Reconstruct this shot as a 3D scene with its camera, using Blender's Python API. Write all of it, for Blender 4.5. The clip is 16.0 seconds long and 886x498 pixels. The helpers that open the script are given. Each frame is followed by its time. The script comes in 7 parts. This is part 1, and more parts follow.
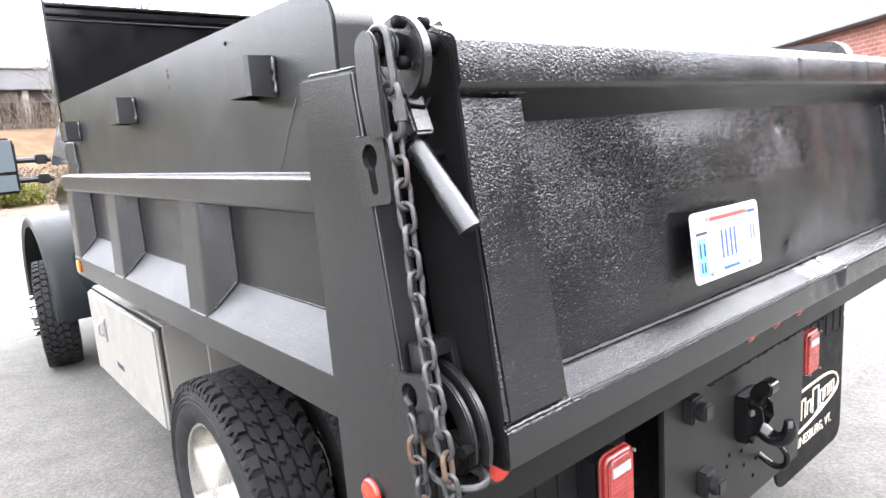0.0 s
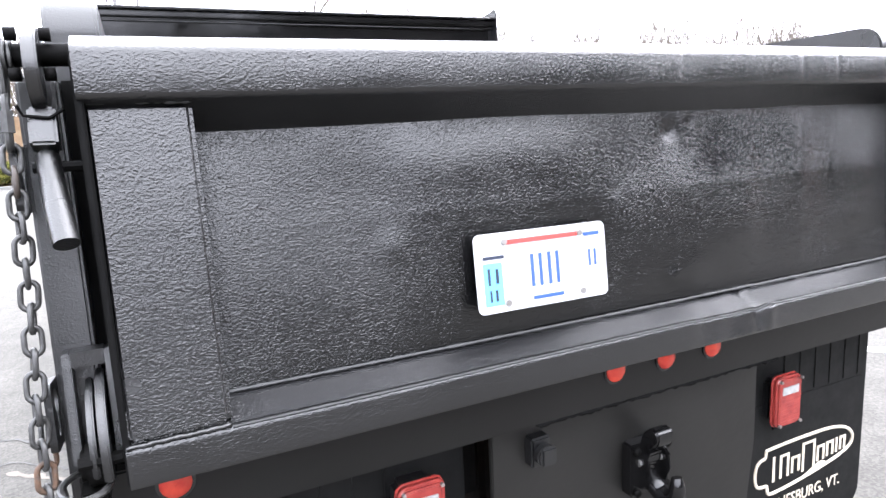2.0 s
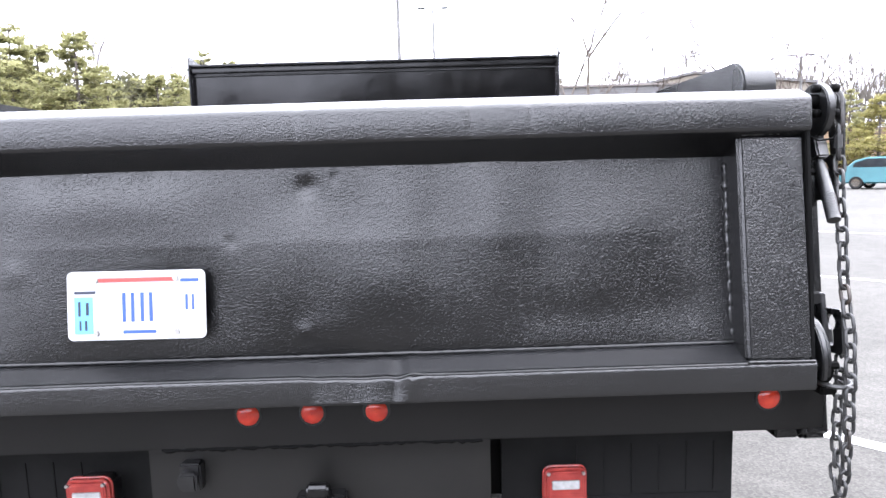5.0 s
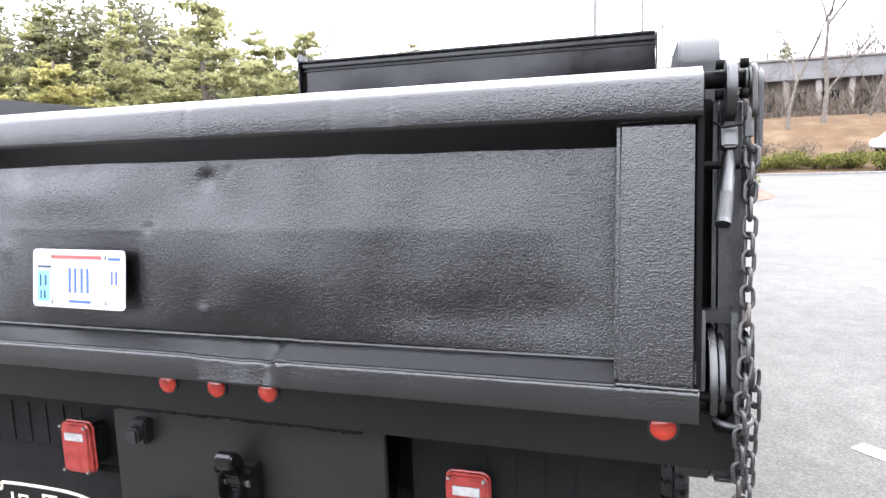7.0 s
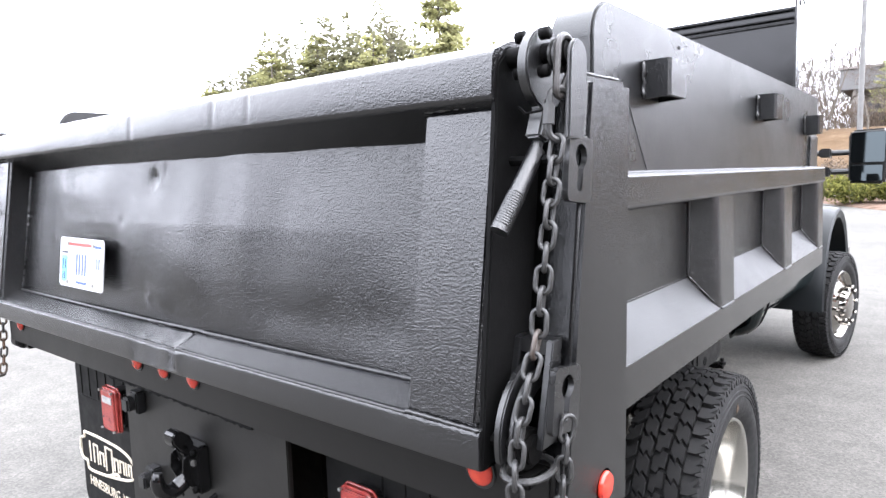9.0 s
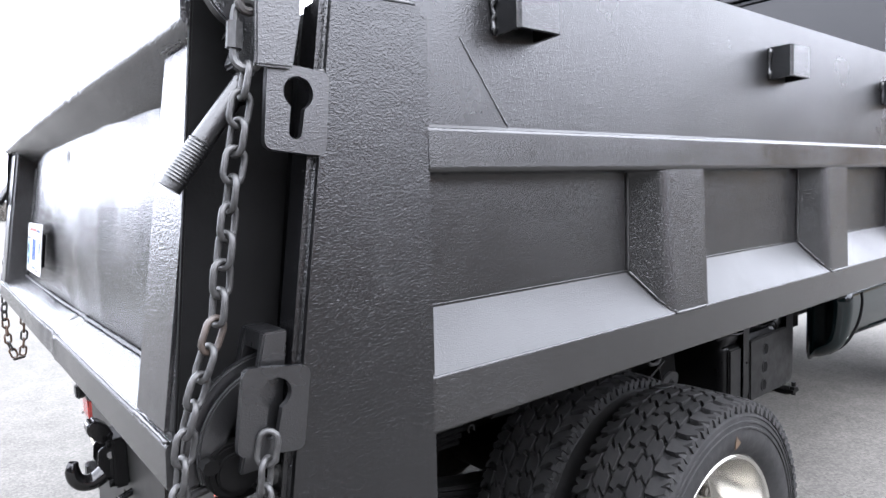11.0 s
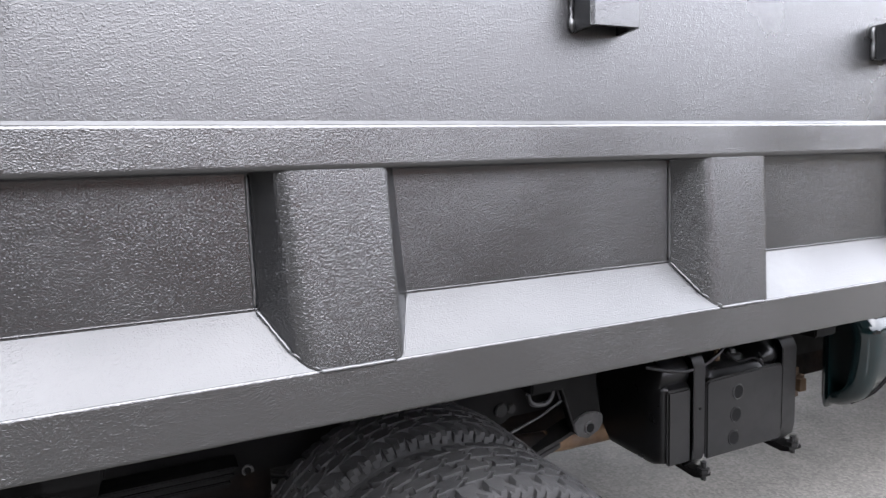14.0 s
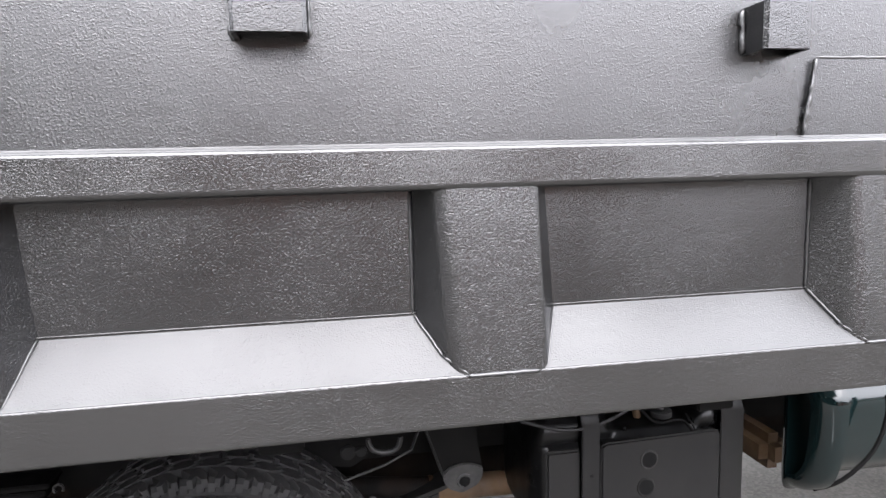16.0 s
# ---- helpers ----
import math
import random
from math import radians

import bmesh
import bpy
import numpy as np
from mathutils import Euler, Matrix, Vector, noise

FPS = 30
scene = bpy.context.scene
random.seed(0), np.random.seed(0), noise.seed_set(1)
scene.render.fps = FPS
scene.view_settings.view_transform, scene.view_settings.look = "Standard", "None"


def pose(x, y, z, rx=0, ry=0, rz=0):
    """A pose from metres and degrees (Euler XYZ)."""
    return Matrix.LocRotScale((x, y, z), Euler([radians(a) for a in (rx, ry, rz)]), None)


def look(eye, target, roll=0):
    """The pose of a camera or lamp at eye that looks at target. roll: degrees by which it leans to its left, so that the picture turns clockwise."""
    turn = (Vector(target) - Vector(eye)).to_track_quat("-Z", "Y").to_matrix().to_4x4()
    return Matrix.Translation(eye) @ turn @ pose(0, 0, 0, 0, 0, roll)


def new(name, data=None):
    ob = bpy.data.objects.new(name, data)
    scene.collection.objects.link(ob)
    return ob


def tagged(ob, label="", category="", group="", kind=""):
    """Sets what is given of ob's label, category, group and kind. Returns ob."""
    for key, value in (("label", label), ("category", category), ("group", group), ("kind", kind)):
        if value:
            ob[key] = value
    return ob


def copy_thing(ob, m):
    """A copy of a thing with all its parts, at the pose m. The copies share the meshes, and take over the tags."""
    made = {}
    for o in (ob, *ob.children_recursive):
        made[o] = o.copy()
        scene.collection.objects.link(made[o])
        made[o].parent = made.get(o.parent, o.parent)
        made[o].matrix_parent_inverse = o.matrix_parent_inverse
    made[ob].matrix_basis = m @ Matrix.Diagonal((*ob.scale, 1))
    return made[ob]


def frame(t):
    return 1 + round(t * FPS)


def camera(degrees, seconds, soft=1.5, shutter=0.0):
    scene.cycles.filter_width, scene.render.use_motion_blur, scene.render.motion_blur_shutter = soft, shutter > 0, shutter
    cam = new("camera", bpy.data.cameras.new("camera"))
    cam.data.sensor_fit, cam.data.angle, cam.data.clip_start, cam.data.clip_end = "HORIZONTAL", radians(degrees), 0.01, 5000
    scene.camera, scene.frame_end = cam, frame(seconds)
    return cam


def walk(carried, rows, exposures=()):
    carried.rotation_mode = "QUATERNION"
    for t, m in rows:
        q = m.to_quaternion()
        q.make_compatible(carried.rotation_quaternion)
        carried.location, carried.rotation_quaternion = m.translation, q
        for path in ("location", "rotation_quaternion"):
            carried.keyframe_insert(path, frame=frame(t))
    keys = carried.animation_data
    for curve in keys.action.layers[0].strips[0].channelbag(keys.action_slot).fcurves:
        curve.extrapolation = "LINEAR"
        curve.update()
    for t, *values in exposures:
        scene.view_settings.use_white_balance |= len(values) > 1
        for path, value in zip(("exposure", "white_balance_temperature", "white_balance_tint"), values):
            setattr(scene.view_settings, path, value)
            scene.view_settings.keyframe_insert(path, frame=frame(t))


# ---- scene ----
# ---- camera ----
cam = camera(69.6, 16.0, soft=1.5)
PATH = [
    (0, (-1.753, -0.638, 1.504), (-0.5, 0.882, 1.158), -4.1),
    (0.5, (-1.603, -0.842, 1.501), (-0.454, 0.756, 1.147), -2.6),
    (1, (-1.472, -0.926, 1.497), (-0.435, 0.747, 1.144), -3.7),
    (1.5, (-1.257, -0.944, 1.495), (-0.318, 0.786, 1.144), -2.5),
    (2, (-1.063, -0.991, 1.498), (-0.232, 0.792, 1.142), -2.9),
    (2.5, (-0.858, -1.124, 1.505), (-0.207, 0.74, 1.184), -2.6),
    (3, (-0.663, -1.232, 1.503), (-0.094, 0.659, 1.185), -2.7),
    (3.5, (-0.442, -1.227, 1.51), (0.047, 0.691, 1.225), -1.3),
    (4, (-0.211, -1.242, 1.515), (0.188, 0.698, 1.234), -1.9),
    (4.5, (0.028, -1.318, 1.511), (0.248, 0.654, 1.257), -0.7),
    (4.7, (0.143, -1.354, 1.503), (0.278, 0.627, 1.263), -1.1),
    (7, (1.034, -1.219, 1.498), (0.426, 0.667, 1.232), -1.8),
    (7.5, (1.182, -1.105, 1.482), (0.425, 0.725, 1.199), -2.1),
    (8, (1.351, -0.957, 1.482), (0.451, 0.806, 1.198), -2.9),
    (8.5, (1.545, -0.866, 1.476), (0.452, 0.792, 1.237), -2.2),
    (10.8, (1.905, -0.258, 1.36), (0.375, 1.015, 1.16), -2.3),
    (11, (1.934, -0.203, 1.359), (0.38, 1.043, 1.179), -2.1),
    (11.5, (1.965, -0.081, 1.355), (0.376, 1.118, 1.162), -2.6),
    (12, (1.971, 0.074, 1.365), (0.352, 1.228, 1.15), -1.6),
    (12.5, (1.991, 0.24, 1.361), (0.326, 1.325, 1.131), -3.2),
    (13, (2.08, 0.432, 1.361), (0.329, 1.371, 1.133), -3.1),
    (13.5, (2.151, 0.603, 1.37), (0.365, 1.474, 1.143), -2.9),
    (14, (2.13, 0.79, 1.375), (0.315, 1.596, 1.139), -2.1),
    (14.5, (2.149, 0.998, 1.383), (0.306, 1.724, 1.11), -2.6),
    (15, (2.206, 1.229, 1.389), (0.312, 1.808, 1.115), -1.3),
    (15.5, (2.231, 1.409, 1.41), (0.305, 1.892, 1.172), -1.8),
    (16, (2.173, 1.593, 1.421), (0.22, 1.941, 1.164), -1.5),
]
EXPOSURES = [
    (0.0, 2.28, 6330, 16), (1.5, 2.24, 6200, 16), (2.2, 1.95, 6170, 17), (3.5, 1.57, 6000, 18), (4.6, 1.72, 6060, 18), (7.0, 1.89, 6200, 16),
    (8.6, 1.90, 6200, 16), (11.0, 1.96, 6060, 16), (12.0, 2.42, 6100, 16), (13.0, 2.48, 6180, 16), (14.0, 2.54, 6220, 16), (16.0, 2.58, 6420, 16),
]
walk(cam, [(t, look(eye, target, roll)) for t, eye, target, roll in PATH], EXPOSURES)

# ---- sky and light: a bright overcast day ----
world = bpy.data.worlds.new("overcast_sky")
scene.world = world
world.use_nodes = True
wn, wl = world.node_tree.nodes, world.node_tree.links
wn.clear()
w_out = wn.new("ShaderNodeOutputWorld")
w_bg = wn.new("ShaderNodeBackground")
w_sky = wn.new("ShaderNodeTexSky")
w_sky.sky_type = "NISHITA"
w_sky.sun_disc = False
w_sky.sun_elevation = radians(48)
w_sky.sun_rotation = radians(70)
w_sky.air_density, w_sky.dust_density = 1.0, 4.0
w_hsv = wn.new("ShaderNodeHueSaturation")
w_hsv.inputs["Saturation"].default_value = 0.25
w_hsv.inputs["Value"].default_value = 0.09
w_co = wn.new("ShaderNodeTexCoord")
w_sep = wn.new("ShaderNodeSeparateXYZ")
w_ramp = wn.new("ShaderNodeValToRGB")
w_ramp.color_ramp.elements.new(0.13)
w_ramp.color_ramp.elements.new(0.36)
for stop, (height, tint) in zip(w_ramp.color_ramp.elements, ((0.0, (0.42, 0.44, 0.475, 1)), (0.13, (0.52, 0.54, 0.575, 1)), (0.36, (0.77, 0.80, 0.835, 1)), (0.95, (0.94, 0.98, 1.0, 1)))):
    stop.position, stop.color = height, tint
w_mix = wn.new("ShaderNodeMixRGB")
w_mix.inputs["Fac"].default_value = 0.12
wl.new(w_co.outputs["Generated"], w_sep.inputs[0])
wl.new(w_sep.outputs["Z"], w_ramp.inputs[0])
wl.new(w_sky.outputs[0], w_hsv.inputs["Color"])
wl.new(w_ramp.outputs[0], w_mix.inputs[1])
wl.new(w_hsv.outputs[0], w_mix.inputs[2])
wl.new(w_mix.outputs[0], w_bg.inputs[0])
w_bg.inputs[1].default_value = 3.38
wl.new(w_bg.outputs[0], w_out.inputs[0])
sun = new("sun", bpy.data.lights.new("sun", "SUN"))
sun.data.energy, sun.data.angle, sun.data.color = 0.95, radians(60), (1.0, 0.97, 0.93)
sun.matrix_world = look((20, -5, 25), (0, 1, 0))


# ---- helpers of the scene ----
def part(name, bm, material, parent=None, label="", smooth=35.0, recalc=True):
    """Links a bmesh as one mesh object under a thing or a part."""
    if recalc:
        bmesh.ops.recalc_face_normals(bm, faces=bm.faces[:])
    if name in ("weld_bead", "bolt"):
        return apart(name, bm, material, parent, smooth)
    me = bpy.data.meshes.new(name)
    bm.to_mesh(me)
    bm.free()
    mats = material if isinstance(material, (list, tuple)) else [material]
    for m in mats:
        me.materials.append(m)
    if smooth:
        me.shade_smooth()
        me.set_sharp_from_angle(angle=radians(smooth))
    ob = new(name, me)
    ob.parent = parent
    if smooth and len(me.polygons) < 20000:
        wn = ob.modifiers.new("weighted_normal", "WEIGHTED_NORMAL")
        wn.keep_sharp = True
    if label:
        tagged(ob, label)
    return ob


def apart(name, bm, material, parent, smooth):
    """Each loose piece of a bmesh as an object of its own."""
    left, made = set(bm.faces), None
    bm.faces.ensure_lookup_table()
    while left:
        todo, piece = [left.pop()], []
        while todo:
            f = todo.pop()
            piece.append(f)
            for e in f.edges:
                for g in e.link_faces:
                    if g in left:
                        left.remove(g)
                        todo.append(g)
        index = {}
        verts, faces = [], []
        for f in piece:
            row = []
            for v in f.verts:
                if v not in index:
                    index[v] = len(verts)
                    verts.append(v.co[:])
                row.append(index[v])
            faces.append(row)
        me = bpy.data.meshes.new(name)
        me.from_pydata(verts, [], faces)
        me.materials.append(material)
        me.shade_smooth()
        made = new(name, me)
        made.parent = parent
    bm.free()
    return made


def share(name, mesh_ob, parent, m=None):
    """Another object on the same mesh."""
    ob = new(name, mesh_ob.data)
    ob.parent = parent
    if m is not None:
        ob.matrix_basis = m
    return ob


def thing(name, label, category, group="", kind="", at=(0, 0, 0)):
    ob = new(name)
    ob.location = at
    return tagged(ob, label, category, group, kind)


def bevel(bm, width, segments=2, angle=30, edges=None):
    bm.normal_update()
    es = [e for e in (edges or bm.edges) if len(e.link_faces) == 2 and e.calc_face_angle(0) > radians(angle)]
    if es and width > 0:
        bmesh.ops.bevel(bm, geom=es, offset=width, segments=segments, affect="EDGES", clamp_overlap=True)
    return bm


def box(x0, x1, y0, y1, z0, z1, bev=0.0, seg=2, bm=None):
    b = bmesh.new()
    vs = [b.verts.new((x, y, z)) for x in (x0, x1) for y in (y0, y1) for z in (z0, z1)]
    for q in ((0, 1, 3, 2), (4, 6, 7, 5), (0, 4, 5, 1), (2, 3, 7, 6), (0, 2, 6, 4), (1, 5, 7, 3)):
        b.faces.new([vs[i] for i in q])
    bmesh.ops.recalc_face_normals(b, faces=b.faces[:])
    bevel(b, bev, seg)
    return merge(bm, b)


def merge(bm, b):
    """Adds the bmesh b to bm, if there is one."""
    if bm is None:
        return b
    me = bpy.data.meshes.new("tmp")
    b.to_mesh(me)
    b.free()
    bm.from_mesh(me)
    bpy.data.meshes.remove(me)
    return bm


def prism(points, axis, a0, a1, bev=0.0, seg=2, bm=None, steps=1):
    """A polygon in the plane across axis, swept from a0 to a1. Points are (y, z), (x, z) or (x, y)."""
    b = bmesh.new()
    put = {"x": lambda p, a: (a, p[0], p[1]), "y": lambda p, a: (p[0], a, p[1]), "z": lambda p, a: (p[0], p[1], a)}[axis]
    rings = [[b.verts.new(put(p, a0 + (a1 - a0) * s / steps)) for p in points] for s in range(steps + 1)]
    n = len(points)
    for r, q in zip(rings, rings[1:]):
        for i in range(n):
            b.faces.new((r[i], r[(i + 1) % n], q[(i + 1) % n], q[i]))
    b.faces.new(rings[0][::-1])
    b.faces.new(rings[-1])
    bmesh.ops.recalc_face_normals(b, faces=b.faces[:])
    bevel(b, bev, seg)
    return merge(bm, b)


def tube(points, radius, seg=10, bm=None, closed=False, wobble=0.0, rng=None, flat=1.0):
    """A round bar along points; radius is a number or one per point."""
    b = bmesh.new()
    pts = [Vector(p) for p in points]
    n = len(pts)
    rs = radius if isinstance(radius, (list, tuple)) else [radius] * n
    rings, up = [], None
    for i, p in enumerate(pts):
        a = pts[(i - 1) % n] if closed or i else p
        c = pts[(i + 1) % n] if closed or i < n - 1 else p
        d = (c - a).normalized()
        if up is None:
            up = Vector((0, 0, 1)) if abs(d.z) < 0.9 else Vector((1, 0, 0))
        side = d.cross(up).normalized()
        up = side.cross(d).normalized()
        r = rs[i] * (1 + (rng.uniform(-wobble, wobble) if rng else 0))
        rings.append([b.verts.new(p + r * (math.cos(t) * side + flat * math.sin(t) * up)) for t in (2 * math.pi * k / seg for k in range(seg))])
    pairs = list(zip(rings, rings[1:])) + ([(rings[-1], rings[0])] if closed else [])
    for r, q in pairs:
        for k in range(seg):
            b.faces.new((r[k], r[(k + 1) % seg], q[(k + 1) % seg], q[k]))
    if not closed:
        b.faces.new(rings[0][::-1])
        b.faces.new(rings[-1])
    bmesh.ops.recalc_face_normals(b, faces=b.faces[:])
    return merge(bm, b)


def spline(points, n=4):
    """A smooth curve through points."""
    ps = [Vector(p) for p in points]
    out = []
    for i in range(len(ps) - 1):
        p0, p1, p2, p3 = ps[max(0, i - 1)], ps[i], ps[i + 1], ps[min(len(ps) - 1, i + 2)]
        for k in range(n):
            t = k / n
            out.append(0.5 * (2 * p1 + (p2 - p0) * t + (2 * p0 - 5 * p1 + 4 * p2 - p3) * t * t + (3 * p1 - p0 - 3 * p2 + p3) * t ** 3))
    return out + [ps[-1]]


def weld(a, c, r=0.004, step=0.008, bm=None, seed=1, flat=1.0, wander=0.22):
    """An uneven bead of weld from a to c."""
    rng = random.Random(seed)
    a, c = Vector(a), Vector(c)
    n = max(2, int((c - a).length / step))
    pts = [a.lerp(c, i / n) + Vector([rng.uniform(-1, 1) * r * wander for _ in range(3)]) for i in range(n + 1)]
    rs = [r * rng.uniform(1 - wander, 1 + wander) for _ in pts]
    rs[0] = rs[-1] = r * 0.4
    return tube(pts, rs, 6, bm, flat=flat)


def lathe(profile, seg=48, bm=None, closed=False):
    """Turns (r, x) about the x axis."""
    b = bmesh.new()
    rings = [[b.verts.new((x, r * math.cos(t), r * math.sin(t))) for t in (2 * math.pi * k / seg for k in range(seg))] for r, x in profile]
    pairs = list(zip(rings, rings[1:])) + ([(rings[-1], rings[0])] if closed else [])
    for r, q in pairs:
        for k in range(seg):
            b.faces.new((r[k], r[(k + 1) % seg], q[(k + 1) % seg], q[k]))
    return merge(bm, b)


def disc(cx, cy, cz, r, axis, depth, seg=20, bm=None, bev=0.0):
    pts = [(r * math.cos(2 * math.pi * k / seg), r * math.sin(2 * math.pi * k / seg)) for k in range(seg)]
    b = prism(pts, axis, -depth / 2, depth / 2, bev)
    bmesh.ops.translate(b, verts=b.verts[:], vec=(cx, cy, cz))
    return merge(bm, b)


def arc(cx, cy, r, a0, a1, n):
    return [(cx + r * math.cos(radians(a0 + (a1 - a0) * i / n)), cy + r * math.sin(radians(a0 + (a1 - a0) * i / n))) for i in range(n + 1)]


def shift(b, vec):
    bmesh.ops.translate(b, verts=b.verts[:], vec=vec)
    return b


def turned(b, m):
    bmesh.ops.transform(b, matrix=m, verts=b.verts[:])
    return b


# ---- materials ----
def material(name, color, rough=0.5, metal=0.0, spec=0.5):
    m = bpy.data.materials.new(name)
    m.use_nodes = True
    p = m.node_tree.nodes["Principled BSDF"]
    p.inputs["Base Color"].default_value = (*color, 1)
    p.inputs["Roughness"].default_value = rough
    p.inputs["Metallic"].default_value = metal
    p.inputs["Specular IOR Level"].default_value = spec
    return m, m.node_tree.nodes, m.node_tree.links, p


def coords(n, l, scale=(1, 1, 1), use="Object"):
    c, mp = n.new("ShaderNodeTexCoord"), n.new("ShaderNodeMapping")
    mp.inputs["Scale"].default_value = scale
    l.new(c.outputs[use], mp.inputs[0])
    return mp.outputs[0]


def grain(n, l, vec, scale, detail=3.0, rough=0.55, distort=0.0):
    t = n.new("ShaderNodeTexNoise")
    t.inputs["Scale"].default_value, t.inputs["Detail"].default_value = scale, detail
    t.inputs["Roughness"].default_value, t.inputs["Distortion"].default_value = rough, distort
    l.new(vec, t.inputs["Vector"])
    return t.outputs[0]


def ramp(n, l, fac, stops):
    r = n.new("ShaderNodeValToRGB")
    e = r.color_ramp.elements
    while len(e) < len(stops):
        e.new(0.5)
    for s, (pos, col) in zip(e, stops):
        s.position = pos
        s.color = (*col, 1) if isinstance(col, tuple) else (col, col, col, 1)
    l.new(fac, r.inputs[0])
    return r.outputs[0]


def bumped(n, l, p, height, strength=0.5, distance=0.002, before=None):
    b = n.new("ShaderNodeBump")
    b.inputs["Strength"].default_value, b.inputs["Distance"].default_value = strength, distance
    l.new(height, b.inputs["Height"])
    if before is not None:
        l.new(before, b.inputs["Normal"])
    l.new(b.outputs[0], p.inputs["Normal"])
    return b.outputs[0]


def varied(name, stops, scale=4.0, rough=(0.4, 0.6), metal=0.0, bump=0.0, bump_scale=60.0, spec=0.5, detail=5.0, distance=0.002):
    """A material with colour by noise at one scale and relief at another."""
    m, n, l, p = material(name, (0.5, 0.5, 0.5), rough[0], metal, spec)
    v = coords(n, l)
    a = grain(n, l, v, scale, detail)
    l.new(ramp(n, l, a, stops), p.inputs["Base Color"])
    b = grain(n, l, v, scale * 3.1, 4)
    l.new(ramp(n, l, b, [(0.3, rough[0]), (0.7, rough[1])]), p.inputs["Roughness"])
    if bump:
        bumped(n, l, p, grain(n, l, v, bump_scale, 3), bump, distance)
    return m


def liner(name, base, rough, relief=0.001, spec=0.5, size=210, swell=0.0, patchy=0.5):
    """Sprayed bed-liner paint: leathery wrinkles, longer across than up, over slow swells of the coat."""
    m, n, l, p = material(name, base, rough, 0.0, spec)
    v = coords(n, l)
    cloud = ramp(n, l, grain(n, l, v, 2.3, 4), [(0.3, tuple(c * 0.75 for c in base)), (0.7, tuple(c * 1.35 for c in base))])
    l.new(cloud, p.inputs["Base Color"])
    l.new(ramp(n, l, grain(n, l, v, 3.7, 5), [(0.3, rough - 0.05), (0.7, rough + 0.07)]), p.inputs["Roughness"])
    across = coords(n, l, (0.72, 0.72, 1.3))
    coarse = grain(n, l, across, size, 2.0, 0.5, 0.35)
    # drops that stand out of the wrinkles here and there
    drops = ramp(n, l, grain(n, l, v, size * 0.8, 1.0), [(0.52, 0.0), (0.72, 1.0)])
    total = n.new("ShaderNodeMath")
    total.operation = "MULTIPLY_ADD"
    l.new(drops, total.inputs[0])
    total.inputs[1].default_value = 0.5
    l.new(coarse, total.inputs[2])
    uneven = n.new("ShaderNodeMath")
    uneven.operation = "MULTIPLY"
    l.new(total.outputs[0], uneven.inputs[0])
    l.new(ramp(n, l, grain(n, l, v, 4.3, 3), [(0.32, 1.0 - patchy), (0.66, 1.0)]), uneven.inputs[1])
    under = bumped(n, l, p, grain(n, l, across, 38.0, 2.0, 0.5), 1.0, swell) if swell else None
    bumped(n, l, p, uneven.outputs[0], 1.0, relief, under)
    return m


M_LINER = liner("bed_liner_paint", (0.0024, 0.0024, 0.0026), 0.165, 0.00130, 0.54, 270, 0.0004)
M_RAIL = liner("gate_rail_paint", (0.0058, 0.0058, 0.0060), 0.22, 0.00105, 0.60, 260, 0.0005)
M_WALL = liner("wall_liner_paint", (0.0038, 0.0038, 0.0040), 0.29, 0.00058, 0.58, 400, 0.0003)
M_BEAM = liner("beam_liner_paint", (0.0052, 0.0051, 0.0050), 0.18, 0.00074, 0.60, 400, 0.0003)
M_PEBBLE = liner("pebbled_liner_paint", (0.0036, 0.0036, 0.0038), 0.17, 0.00078, 0.63, 390, 0.0003, 0.3)
# Darker copy for the right post: its dim reflections are put into the colour.
M_CORNER = liner("dimmed_corner_liner", (0.0022, 0.0022, 0.0024), 0.17, 0.00064, 0.48, 390, 0.0003, 0.3)
M_SMOOTH = liner("thin_liner_paint", (0.0030, 0.0030, 0.0032), 0.16, 0.00056, 0.56, 400, 0.0004)
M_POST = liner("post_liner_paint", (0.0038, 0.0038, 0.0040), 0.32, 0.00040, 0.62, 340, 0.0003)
M_HARD = liner("painted_hardware", (0.0034, 0.0034, 0.0036), 0.29, 0.00045, 0.66, 420, 0.0004)
M_SIDE = liner("thin_wall_paint", (0.0038, 0.0038, 0.0040), 0.32, 0.00034, 0.60, 380, 0.0003)
M_SILL = liner("satin_sill_paint", (0.0040, 0.0038, 0.0036), 0.36, 0.00010, 0.26, 300, 0.0003)
# Paler base puts the skylight on upward faces into the paint.
M_LEDGE = liner("sky_lit_ledge_liner", (0.0105, 0.0105, 0.0107), 0.36, 0.00060, 0.385, 360, 0.0008)
M_GATE_LEDGE = liner("gate_ledge_paint", (0.0076, 0.0076, 0.0081), 0.21, 0.00095, 0.60, 300, 0.0006)
M_HITCH = liner("satin_plate_paint", (0.0070, 0.0066, 0.0060), 0.42, 0.00008, 0.34, 300, 0.0005)
M_WELD = varied("painted_weld", [(0.3, (0.0062, 0.0062, 0.00645)), (0.7, (0.0136, 0.0136, 0.0136))], 40, (0.28, 0.38), bump=0.2, bump_scale=200, spec=0.585)
# Much paler than the wall, for the thin gusset seam.
M_SEAM = varied("pale_seam_line", [(0.3, (0.05, 0.05, 0.052)), (0.7, (0.09, 0.09, 0.092))], 30, (0.4, 0.5))
M_BEAD = varied("bright_sealant_bead", [(0.3, (0.008, 0.008, 0.0083)), (0.7, (0.018, 0.018, 0.018))], 30, (0.36, 0.46), spec=0.36)
M_CHASSIS = varied("chassis_black", [(0.3, (0.000992, 0.000992, 0.000992)), (0.7, (0.00298, 0.00283, 0.00268))], 6, (0.5, 0.7), bump=0.15, spec=0.052)
